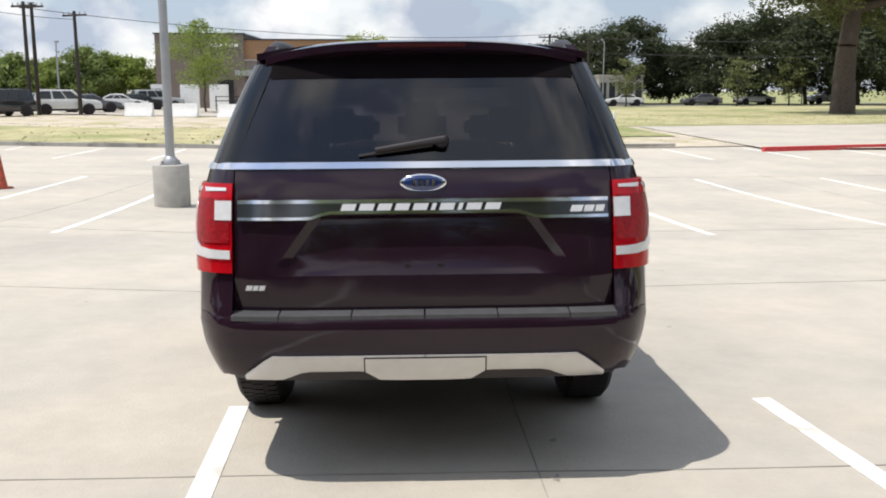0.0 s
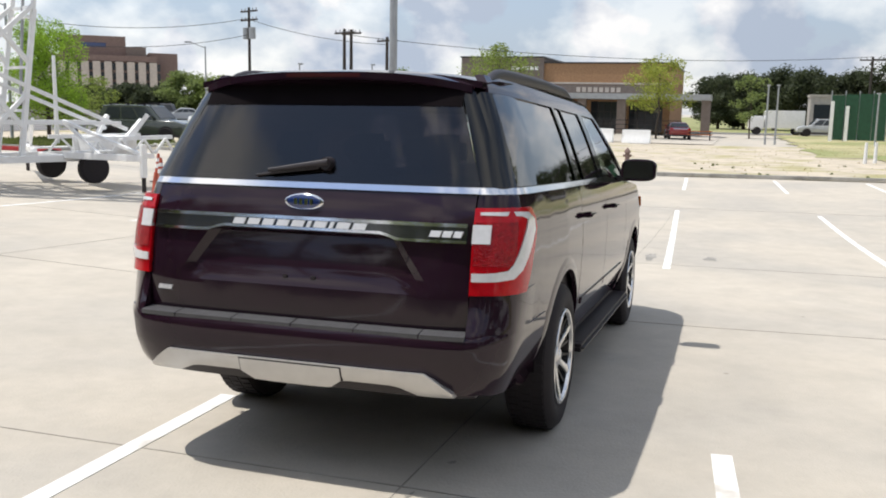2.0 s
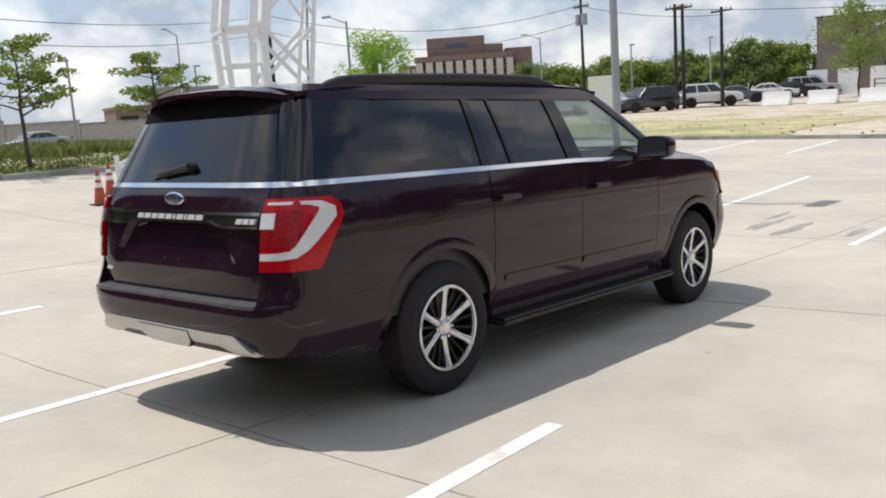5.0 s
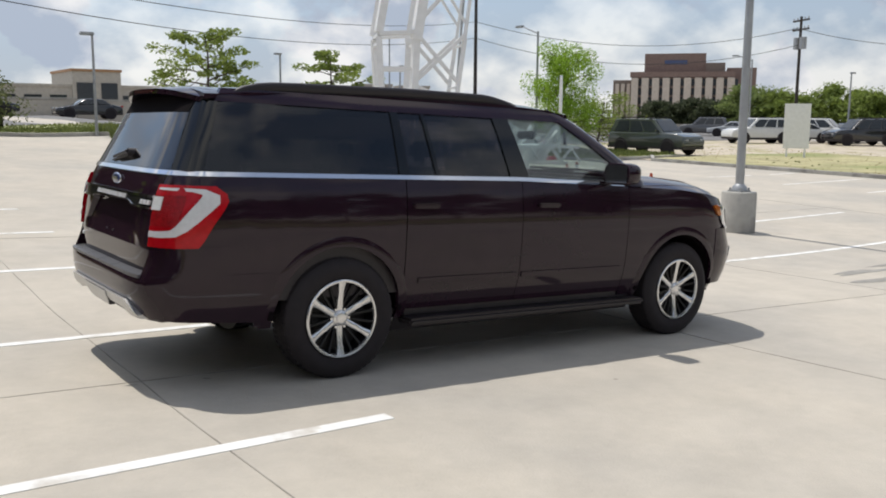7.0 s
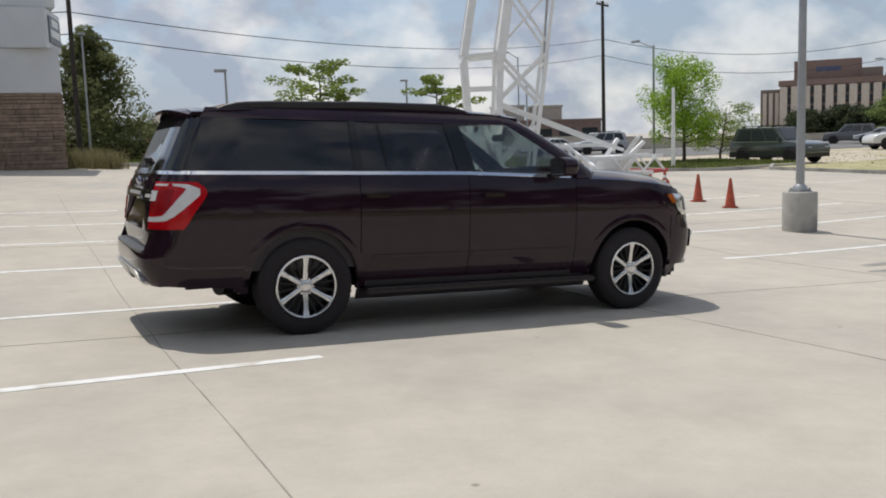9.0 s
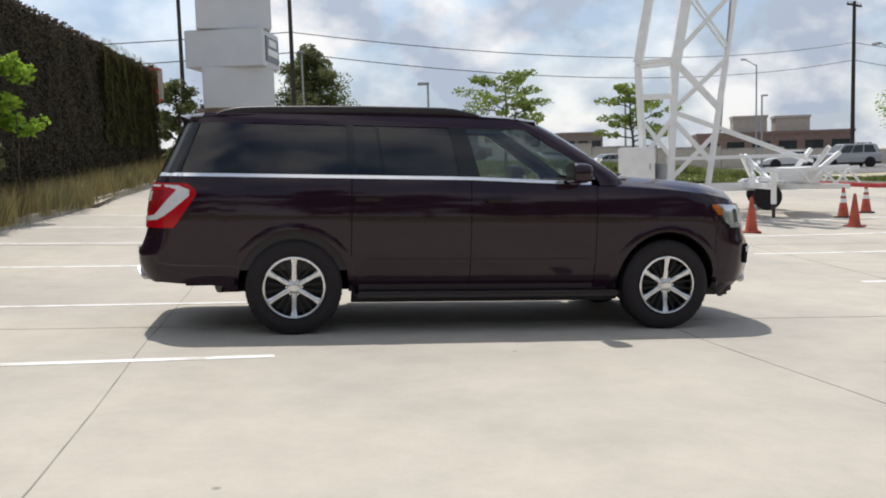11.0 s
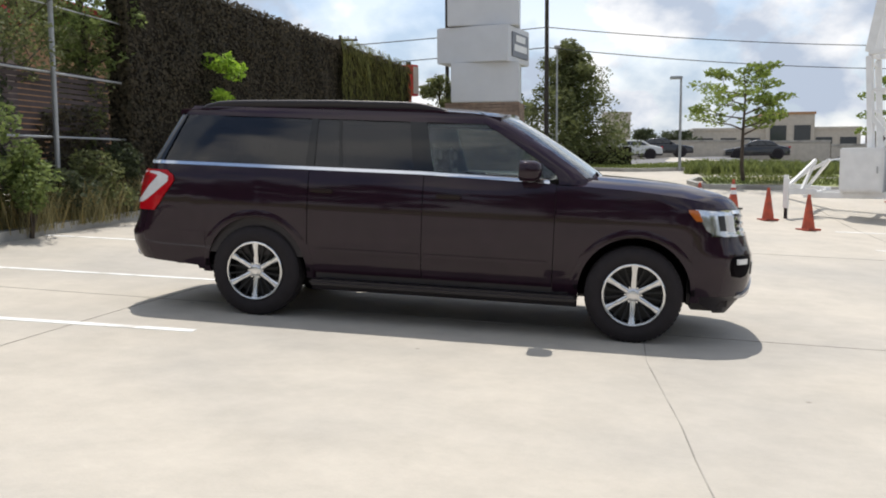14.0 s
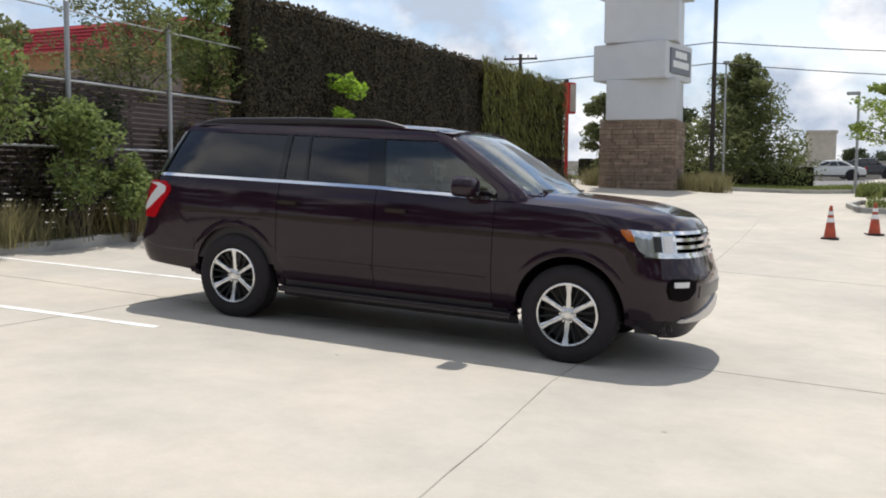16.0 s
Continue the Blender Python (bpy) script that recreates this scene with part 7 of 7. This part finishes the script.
def parked(kind, color_name, color, x, y, yaw, label):
    """A vehicle seen far off: shaped body, cabin, panes, lamps and wheels."""
    t = thing("parked_car", label, "car", pose(x, y, ground_z(x, y) + 0.05, 0, 0, yaw), "parked vehicles")
    m = body_paint(color_name, color)
    L_, H, hood, deck, W = {"suv": (4.75, 1.80, 1.08, 1.12, 0.95), "sedan": (4.7, 1.44, 0.92, 1.02, 0.90), "van": (5.3, 2.1, 1.1, 1.2, 1.0)}[kind]
    x0, x1 = -L_ / 2, L_ / 2
    if kind == "sedan":
        low_ = [(x0, 0.52), (x0 + 0.05, 0.85), (x0 + 0.7, deck), (x0 + 1.2, 1.0), (x1 - 1.5, 0.98), (x1 - 0.6, 0.86), (x1 - 0.08, 0.74), (x1, 0.5), (x1 - 0.1, 0.26), (x0 + 0.1, 0.30)]
        cab_ = [(x0 + 0.75, 0.98), (x0 + 1.45, H - 0.05), (x0 + 2.1, H), (x1 - 2.1, H - 0.02), (x1 - 1.35, 0.97)]
    else:
        low_ = [(x0, 0.5), (x0 + 0.02, 1.0), (x0 + 0.2, 1.10), (x1 - 1.35, 1.10), (x1 - 0.5, hood - 0.03), (x1 - 0.1, hood - 0.16), (x1, 0.7), (x1 - 0.02, 0.45), (x1 - 0.25, 0.30), (x0 + 0.2, 0.34)]
        cab_ = [(x0 + 0.08, 1.08), (x0 + 0.35, H - 0.05), (x0 + 0.7, H), (x1 - 1.95, H - 0.02), (x1 - 1.25, 1.08)]

    def loft(prof, w0, w1, zt):
        bm = B()
        rings = []
        for s in (-1.0, -0.985, -0.93, -0.8, 0.8, 0.93, 0.985, 1.0):
            row = []
            for px, pz in prof:
                w = w0 + (w1 - w0) * max(0, min(1, (pz - prof[0][1]) / zt))
                ins = {1.0: 0.075, 0.985: 0.04, 0.93: 0.012}.get(abs(s), 0.0)
                cx = sum(p[0] for p in prof) / len(prof)
                row.append(bm.verts.new((px + (cx - px) * ins * 0.5, s * w, pz - (0.9 * ins if pz > 0.6 else 0))))
            rings.append(row)
        n_ = len(prof)
        for a, b in zip(rings, rings[1:]):
            for q in range(n_):
                bm.faces.new((a[q], a[(q + 1) % n_], b[(q + 1) % n_], b[q]))
        bm.faces.new(rings[0][::-1]), bm.faces.new(rings[-1])
        return bm

    part("body", loft(low_, W, W, 1), m, t, smooth=40)
    bm = B(); bx(bm, x0 + 0.03, x1 - 0.05, -W - 0.008, W + 0.008, 0.27, 0.44, 0.03); part("sill_cladding", bm, M["trim"], t)
    part("cabin", loft(cab_, W - 0.05, W - 0.22, H - 1.0), m, t, smooth=30)
    zb, zt = cab_[0][1] + 0.06, H - 0.12
    for s in (-1, 1):
        for fa, fb in ((0.10, 0.36), (0.40, 0.64), (0.67, 0.93)):
            rows = []
            for f_ in (fa, fb):
                xb = cab_[0][0] + (cab_[-1][0] - cab_[0][0]) * f_
                xt = cab_[1][0] + 0.05 + (cab_[3][0] - cab_[1][0] - 0.05) * f_
                wt = W - 0.05 - 0.17 * (zt - cab_[0][1]) / (H - 1.0)
                rows.append([(xb, s * (W - 0.045), zb), (xt, s * (wt + 0.012), zt)])
            part("side_window", slab(B(), rows, [[(p[0], p[1] - s * 0.03, p[2]) for p in r] for r in rows]), M["window"], t)
        for wx in (x0 + 0.9, x1 - 0.95):
            bm = B(); lathe(bm, [(0.02, -0.02), (0.43, -0.02), (0.43, 0.012), (0.02, 0.012)], 20, Matrix.Translation((wx, s * W, 0.38)) @ Matrix.Rotation(radians(90), 4, "X")); part("wheel_arch", bm, M["trim"], t, smooth=40)
            bm = B(); lathe(bm, [(0.20, -0.11), (0.345, -0.11), (0.37, -0.06), (0.37, 0.06), (0.345, 0.11), (0.20, 0.11)], 20, Matrix.Translation((wx, s * (W - 0.07), 0.345)) @ Matrix.Rotation(radians(90), 4, "X"))
            wo = part("wheel", bm, M["rubber"], t, smooth=40)
            bm = B(); lathe(bm, [(0.02, -0.105), (0.20, -0.10), (0.21, 0.0), (0.20, 0.10), (0.02, 0.105)], 16, Matrix.Translation((wx, s * (W - 0.07), 0.345)) @ Matrix.Rotation(radians(90), 4, "X")); part("rim", bm, M["alloy"] if color_name != "olive" else M["gun"], wo, smooth=40)
        bm = B(); bx(bm, x1 - 0.22, x1 - 0.02, s * (W - 0.30) - 0.16, s * (W - 0.30) + 0.16, 0.66, 0.80, 0.03); part("head_lamp", bm, M["clear"], t)
        bm = B(); bx(bm, x0 - 0.01, x0 + 0.14, s * (W - 0.18) - 0.12, s * (W - 0.18) + 0.12, 0.78, 0.95, 0.03); part("tail_lamp", bm, M["red"], t)
        bm = B(); bx(bm, cab_[-1][0] - 0.42, cab_[-1][0] - 0.30, s * (W + 0.04) - 0.09, s * (W + 0.04) + 0.09, zb - 0.02, zb + 0.13, 0.03); part("door_mirror", bm, m, t)
    if kind == "suv":
        for s in (-1, 1):
            bm = B(); bx(bm, x0 + 0.65, x1 - 2.1, s * (W - 0.30) - 0.025, s * (W - 0.30) + 0.025, H + 0.03, H + 0.075, 0.01)
            for px in (x0 + 0.75, (x0 + x1 - 1.4) / 2, x1 - 2.2):
                bx(bm, px - 0.05, px + 0.05, s * (W - 0.30) - 0.02, s * (W - 0.30) + 0.02, H - 0.04, H + 0.05)
            part("roof_rack", bm, M["trim"], t)
    for (ax, az_), (bx2, bz), nm in ((cab_[-1], cab_[3], "windscreen"), (cab_[0], cab_[1], "rear_window")):
        sgn = 1 if nm == "windscreen" else -1
        rows = [[(ax + (bx2 - ax) * f_ + sgn * 0.02, q * (W - 0.14 - 0.14 * f_), az_ + (bz - az_) * f_ + 0.01) for f_ in (0.12, 0.9)] for q in (-1, 1)]
        part(nm, slab(B(), rows, [[(p[0] - sgn * 0.04, p[1], p[2] - 0.01) for p in r] for r in rows]), M["window"], t)
    return t


WH, BK, GR, SV, OL, RD = (0.62, 0.62, 0.60), (0.02, 0.02, 0.022), (0.10, 0.10, 0.105), (0.38, 0.39, 0.40), (0.058, 0.066, 0.056), (0.25, 0.02, 0.02)
parked("suv", "olive", OL, 33.2, 26.0, -84, "dark green off-road car parked beyond the lot")
for az, d, kind, cn, c, yaw, lab in ((31.0, 58, "suv", "white", WH, 152, "white sport-utility car parked in a row"), (28.9, 60, "sedan", "white", WH, 160, "white saloon parked in a row"), (27.6, 61, "suv", "white", WH, -70, "white sport-utility car parked in a row"), (25.3, 58, "suv", "black", BK, 150, "black sport-utility car parked in a row"),
                                     (21.6, 62, "suv", "white", WH, -66, "white crossover parked beside the verge"), (20.3, 67, "sedan", "grey", GR, -60, "grey saloon parked in a row"), (18.6, 72, "sedan", "white", WH, -72, "white saloon parked in a row"), (17.5, 75, "sedan", "black", BK, -60, "black saloon parked in a row"), (16.5, 76, "suv", "silver", SV, -60, "silver sport-utility car parked in a row"),
                                     (33.6, 76, "sedan", "silver", SV, 128, "silver saloon parked in a row"), (35.4, 78, "suv", "grey", GR, 128, "grey sport-utility car parked in a row"), (29.6, 74, "sedan", "grey", GR, 122, "grey saloon parked in a row"), (26.2, 72, "suv", "black", BK, 122, "black sport-utility car parked in a row"),
                                     (23.4, 72, "sedan", "silver", SV, 120, "silver saloon parked in a row"), (26.4, 62, "sedan", "black", BK, 150, "black saloon parked in a row")):
    a = radians(az)
    parked(kind, cn, c, -4.8 + 1.17 * d * math.cos(a), -0.6 + 1.17 * d * math.sin(a), yaw, lab)
for x, y, kind, cn, c, yaw, lab in ((104.4, -24.4, "sedan", "white", WH, 92, "white saloon on the far road"), (104.5, -40.4, "sedan", "white", WH, 92, "white saloon on the far road"), (103.5, -33.6, "sedan", "grey", GR, 92, "dark saloon on the far road"), (106, -50, "suv", "white", WH, 92, "white car on the far road"), (96, -9.6, "suv", "silver", SV, 95, "silver car beside the restaurant"), (97, -12.6, "suv", "black", BK, 95, "black pickup beside the green screen"),
                                    (21, 63.5, "sedan", "white", WH, 178, "white saloon on the street"), (14.0, 63, "sedan", "black", BK, 178, "black car on the street"), (24, 57, "sedan", "silver", SV, 178, "silver saloon on the street"), (7.0, 63, "sedan", "black", BK, 2, "black saloon on the street"), (42, 54, "suv", "silver", SV, 170, "silver car on the street"), (38, 55, "sedan", "white", WH, 170, "white saloon on the street"),
                                    (4.6, 60, "sedan", "white", WH, 178, "white saloon on the street"), (-1.6, 52, "suv", "white", WH, 178, "white van on the street"), (76, 3.4, "sedan", "darkred", RD, 10, "dark red car before the restaurant")):
    parked(kind, cn, c, x, y, yaw, lab)


# ---- barriers, restaurant, far buildings ----
def barrier(y, x=60.5):
    b = thing("concrete_barrier", "whitewashed concrete barrier on the verge", "barrier", pose(x, y, ground_z(x, y) + 0.02) @ Matrix.Scale(1.2, 4), "concrete barriers")
    bm = B()
    prof = [(-0.32, 0), (-0.32, 0.12), (-0.17, 0.34), (-0.13, 0.82), (0.13, 0.82), (0.17, 0.34), (0.32, 0.12), (0.32, 0)]
    rows = [[bm.verts.new((px, s * 0.82, pz)) for px, pz in prof] for s in (-1, 1)]
    n_ = len(prof)
    for q in range(n_):
        bm.faces.new((rows[0][q], rows[0][(q + 1) % n_], rows[1][(q + 1) % n_], rows[1][q]))
    bm.faces.new(rows[0]), bm.faces.new(rows[1][::-1])
    bmesh.ops.bevel(bm, geom=list(bm.edges), offset=0.03, segments=2, affect="EDGES")
    part("block", bm, M["white"], b)


for y in (5.2, 7.8, 10.1, 13.6, 17.0, 20.2):
    barrier(y)
R_ = thing("restaurant", "single-storey tan restaurant with a grey canopy", "building", pose(88, 1.55, -0.3) @ Matrix.Scale(1.38, 4))
bm = B(); bx(bm, 0.0, 14, 2.5, 12.0, 0, 4.95); part("main_wall", bm, M["tan"], R_)
bm = B(); bx(bm, -0.25, 10, 11.8, 18.2, 0, 5.35); part("tower_wall", bm, M["taupe"], R_)
bm = B(); bx(bm, -0.06, 14.05, 2.4, 12.0, 4.95, 5.05); part("coping", bm, M["dark"], R_)
bm = B(); bx(bm, -0.30, 10.05, 11.7, 18.3, 5.35, 5.45); part("coping", bm, M["dark"], R_)
bm = B(); bx(bm, -0.10, 0.0, 2.45, 12.0, 3.45, 3.58); part("trim_band", bm, M["cream"], R_)
bm = B(); bx(bm, -0.2, 0.0, 2.45, 11.8, 2.7, 3.4); part("fascia", bm, M["taupe"], R_)
bm = B(); bx(bm, -3.2, 0.1, -0.4, 11.9, 2.35, 2.75, 0.02); part("canopy", bm, M["grey"], R_, "grey metal canopy")
for y in (-0.1, 11.5, 8.4, 5.6):
    bm = B(); bx(bm, -3.0, -2.5, y - 0.3, y + 0.3, 0, 2.35); part("pier", bm, M["taupe"], R_)
for y0, y1, h in ((9.1, 11.2, 2.1), (6.2, 8.2, 2.2), (3.0, 5.4, 2.2), (12.6, 13.7, 2.1)):
    bm = B(); bx(bm, -0.30 if y0 > 12 else -0.04, 0.05, y0, y1, 0.05, h); w_ = part("window", bm, M["window"], R_)
    for q in range(1, 4):
        bm = B(); yq = y0 + (y1 - y0) * q / 4; bx(bm, -0.34 if y0 > 12 else -0.08, 0.0, yq - 0.03, yq + 0.03, 0.05, h); part("mullion", bm, M["trim"], w_)
    for q in range(1, 3):
        bm = B(); bx(bm, -0.34 if y0 > 12 else -0.08, 0.0, y0, y1, h * q / 3 - 0.03, h * q / 3 + 0.03); part("transom", bm, M["trim"], w_)
for q in range(8):
    bm = B(); bx(bm, -0.26, -0.2, 9.0 - 0.42 * q, 9.28 - 0.42 * q, 2.88, 3.22); part("sign_bar", bm, M["cream"], R_)
for q in range(6):
    bm = B(); bx(bm, -0.31, -0.25, 14.0 - 0.36 * q, 14.24 - 0.36 * q, 4.45, 4.70); part("sign_bar", bm, M["white"], R_)
for y0 in (12.2, 14.2, 16.2):
    bm = B(); bx(bm, -4.2, -4.0, y0, y0 + 1.3, 0.0, 1.75, 0.02)
    part("screen_panel", bm, M["white"], R_, "white free-standing screen panel")
for k in range(9):
    bm = B(); bx(bm, -7.0, -6.94, 1.2 + 1.4 * k, 1.26 + 1.4 * k, 0, 0.95); part("railing_post", bm, M["trim"], R_)
for z in (0.35, 0.65, 0.93):
    bm = B(); bx(bm, -7.0, -6.95, 1.2, 12.5, z, z + 0.05); part("railing_bar", bm, M["trim"], R_)
pt = thing("picnic_table", "orange timber picnic table on the forecourt", "table", pose(74, 1.4, ground_z(74, 1.4) + 0.06))
bm = B(); bx(bm, -0.4, 0.4, -1.0, 1.0, 0.70, 0.76, 0.01); part("tabletop", bm, M["amber"], pt)
for s in (-1, 1):
    bm = B(); bx(bm, s * 0.72 - 0.14, s * 0.72 + 0.14, -1.0, 1.0, 0.42, 0.47, 0.01); part("bench", bm, M["amber"], pt)
    for q in (-0.8, 0.8):
        bm = B(); cyl(bm, (s * 0.7, q, 0), (s * 0.15, q, 0.72), 0.04, 0.04, 6); part("leg", bm, M["trim"], pt)


def block(name, label, x, y, w, d, h, yaw, material, floors=1, cols=6, z=None, win=True, roofmat=None):
    """A plain building with a parapet and set-in windows on its front (-y side)."""
    b = thing(name, label, "building", pose(x, y, ground_z(x, y) - 0.2 if z is None else z, 0, 0, yaw))
    bm = B(); bx(bm, -w / 2, w / 2, -d / 2, d / 2, 0, h); part("wall", bm, material, b)
    bm = B(); bx(bm, -w / 2 - 0.1, w / 2 + 0.1, -d / 2 - 0.1, d / 2 + 0.1, h, h + 0.25); part("parapet", bm, roofmat or material, b)
    if win:
        for f_ in range(floors):
            for c in range(cols):
                xw = -w / 2 + w * (c + 0.5) / cols
                ww, hh = w / cols * 0.34, h / floors * 0.30
                zc = h * (f_ + 0.5) / floors
                bm = B(); bx(bm, xw - ww, xw + ww, -d / 2 - 0.06, -d / 2 + 0.05, zc - hh, zc + hh)
                wn = part("window", bm, M["window"], b)
                bm = B(); bx(bm, xw - ww - 0.1, xw + ww + 0.1, -d / 2 - 0.12, -d / 2, zc - hh - 0.12, zc - hh); part("window_sill", bm, material, wn)
    return b


# the tall medical block: cream fins on a brown frame
a0 = radians(39.6)
dist = 170.0
hx, hy_ = -3 + dist * math.cos(a0), -4 + dist * math.sin(a0)
HB = thing("office_block", "brown brick office block with cream vertical fins", "building", pose(hx, hy_, -1.0, 0, 0, 39 - 90) @ Matrix.Scale(1.09, 4))
bm = B(); bx(bm, -8.5, 8.0, 0, 12, 0, 9.6); part("main_wall", bm, M["brown"], HB)
bm = B(); bx(bm, -6.5, 3.5, 1.5, 10, 9.6, 13.0); part("penthouse", bm, M["brown"], HB)
bm = B(); bx(bm, 3.5, 6.6, 1.0, 10, 9.6, 11.4); part("penthouse", bm, M["taupe"], HB)
bm = B(); bx(bm, 7.0, 11.6, 2.0, 12, 0, 10.6); part("side_wing", bm, M["brown"], HB)
bm = B(); bx(bm, -11.6, -8.5, 1.0, 12, 0, 8.6); part("side_wing", bm, M["taupe"], HB)
bm = B(); bx(bm, -8.7, 8.2, -0.5, 0.1, 9.0, 9.9); part("parapet", bm, M["brown"], HB)
for k in range(10):
    xw = -7.9 + 1.72 * k
    bm = B(); bx(bm, xw - 0.58, xw + 0.58, -0.75, 0.05, 1.2, 8.9, 0.05); part("fin", bm, M["cream"], HB)
    for q in range(5):
        bm = B(); bx(bm, xw + 0.60, xw + 1.12, -0.06, 0.04, 1.6 + 1.5 * q, 2.7 + 1.5 * q); part("window", bm, M["window"], HB)
for k in range(3):
    bm = B(); bx(bm, -11.2 + 0.95 * k, -10.6 + 0.95 * k, 0.6, 1.05, 1.0, 8.0, 0.04); part("fin", bm, M["cream"], HB)
bm = B(); bx(bm, -3.2, 0.5, 1.44, 1.5, 11.2, 11.9); part("sign_bar", bm, M["blue"], HB)
bm = B(); bx(bm, -14, 14, -3, 0.5, 0, 2.2); part("porch", bm, M["taupe"], HB)
for k in range(9):
    bm = B(); bx(bm, -13.4 + 3.2 * k, -11.4 + 3.2 * k, -3.05, -2.9, 0.5, 1.9); part("window", bm, M["dark"], HB)

# north: wall of the raised road and the shops behind it
def WALL_TOP(x):
    """The raised road sinks towards the east."""
    return float(np.interp(x, (-40, 12, 30, 60), (2.75, 2.70, 1.8, 0.7)))


hw = thing("road_wall", "long tan wall of a raised road", "wall", pose(0, 0, 0), kind="structure")
for k in range(26):
    bm = B(); x0 = -40 + 6 * k; bx(bm, x0 + 0.02, x0 + 5.98, 66, 66.5, -0.2, WALL_TOP(x0), 0.02); part("panel", bm, M["stucco"], hw)
    bm = B(); bx(bm, x0, x0 + 6, 65.95, 66.55, WALL_TOP(x0), WALL_TOP(x0) + 0.15); part("cap", bm, M["curb"], hw)
block("shop_row", "low tan shop row with a flat roof", 19.5, 92, 16, 10, 3.9, 0, M["stucco"], 1, 7, 0.3)
block("shop_row", "raised front of the tan shop row", 20.8, 91.2, 4.6, 9, 5.4, 0, M["stucco"], 1, 2, 0.3, roofmat=M["tan"])
block("shop_row", "small taupe shop with a flat roof", 32, 90, 4.5, 8, 3.5, 0, M["taupe"], 1, 3, 0.2)
block("shop_row", "low brown shop with pale roof units", 47, 74, 14, 9, 3.3, -22, M["brown"], 1, 6, -0.4)
block("roof_unit", "pale roof plant on a shop", 46, 76, 3.2, 3, 5.1, -22, M["stucco"], 1, 1, -0.5, False)
block("roof_unit", "pale roof plant on a shop", 50, 75, 3.2, 3, 5.0, -22, M["stucco"], 1, 1, -0.5, False)
block("clinic", "small pale grey block behind the road", 3.6, 76, 2.2, 5, 4.9, 4, M["stucco"], 2, 2, 0.4, False)
block("shop_row", "tan low building beside the far road", 112, -25.2, 5.6, 5, 3.7, -90, M["stucco"], 1, 5, -0.4)
block("garage", "pale garage behind the green screen", 106, -11.5, 5, 4, 4.2, -90, M["stucco"], 1, 2, -0.4)
block("far_block", "distant flat roofed block", 150, 70, 14, 8, 6.5, -65, M["stucco"], 2, 6, -1)
block("far_block", "distant flat roofed block", 165, 45, 16, 8, 6.0, -75, M["brown"], 2, 6, -1)
tk = thing("box_truck", "white box truck behind the lawn", "truck", pose(100, -6.2, -0.4, 0, 0, 95))
bm = B(); bx(bm, -2.0, 2.0, -1.1, 1.1, 0.7, 2.6, 0.04); part("box", bm, M["white"], tk)
bm = B(); bx(bm, 2.1, 3.6, -1.0, 1.0, 0.5, 2.0, 0.15); part("cab", bm, M["white"], tk)
for q in (-1.3, 2.8):
    for s in (-1, 1):
        bm = B(); lathe(bm, [(0.2, -0.12), (0.4, -0.12), (0.42, 0.0), (0.4, 0.12), (0.2, 0.12)], 16, Matrix.Translation((q, s * 0.95, 0.42)) @ Matrix.Rotation(radians(90), 4, "X")); part("wheel", bm, M["rubber"], tk)
gs = thing("green_screen", "tall green mesh screen on posts", "fence", pose(80, -11.3, -0.4))
for k in range(4):
    bm = B(); y0 = -2.2 + 1.1 * k; bx(bm, -0.02, 0.02, y0 + 0.03, y0 + 1.07, 0.1, 4.1 - 0.06 * k); part("screen", bm, M["mesh_green"], gs)
for k in range(5):
    bm = B(); cyl(bm, (0.06, -2.2 + 1.1 * k, 0), (0.06, -2.2 + 1.1 * k, 4.3), 0.06, 0.05, 8); part("post", bm, M["grey"], gs)
for y0, h in ((0.8, 3.0), (2.0, 3.4)):
    bm = B(); bx(bm, -0.6, -0.45, y0, y0 + 0.28, 0, h); part("white_panel", bm, M["white"], gs)
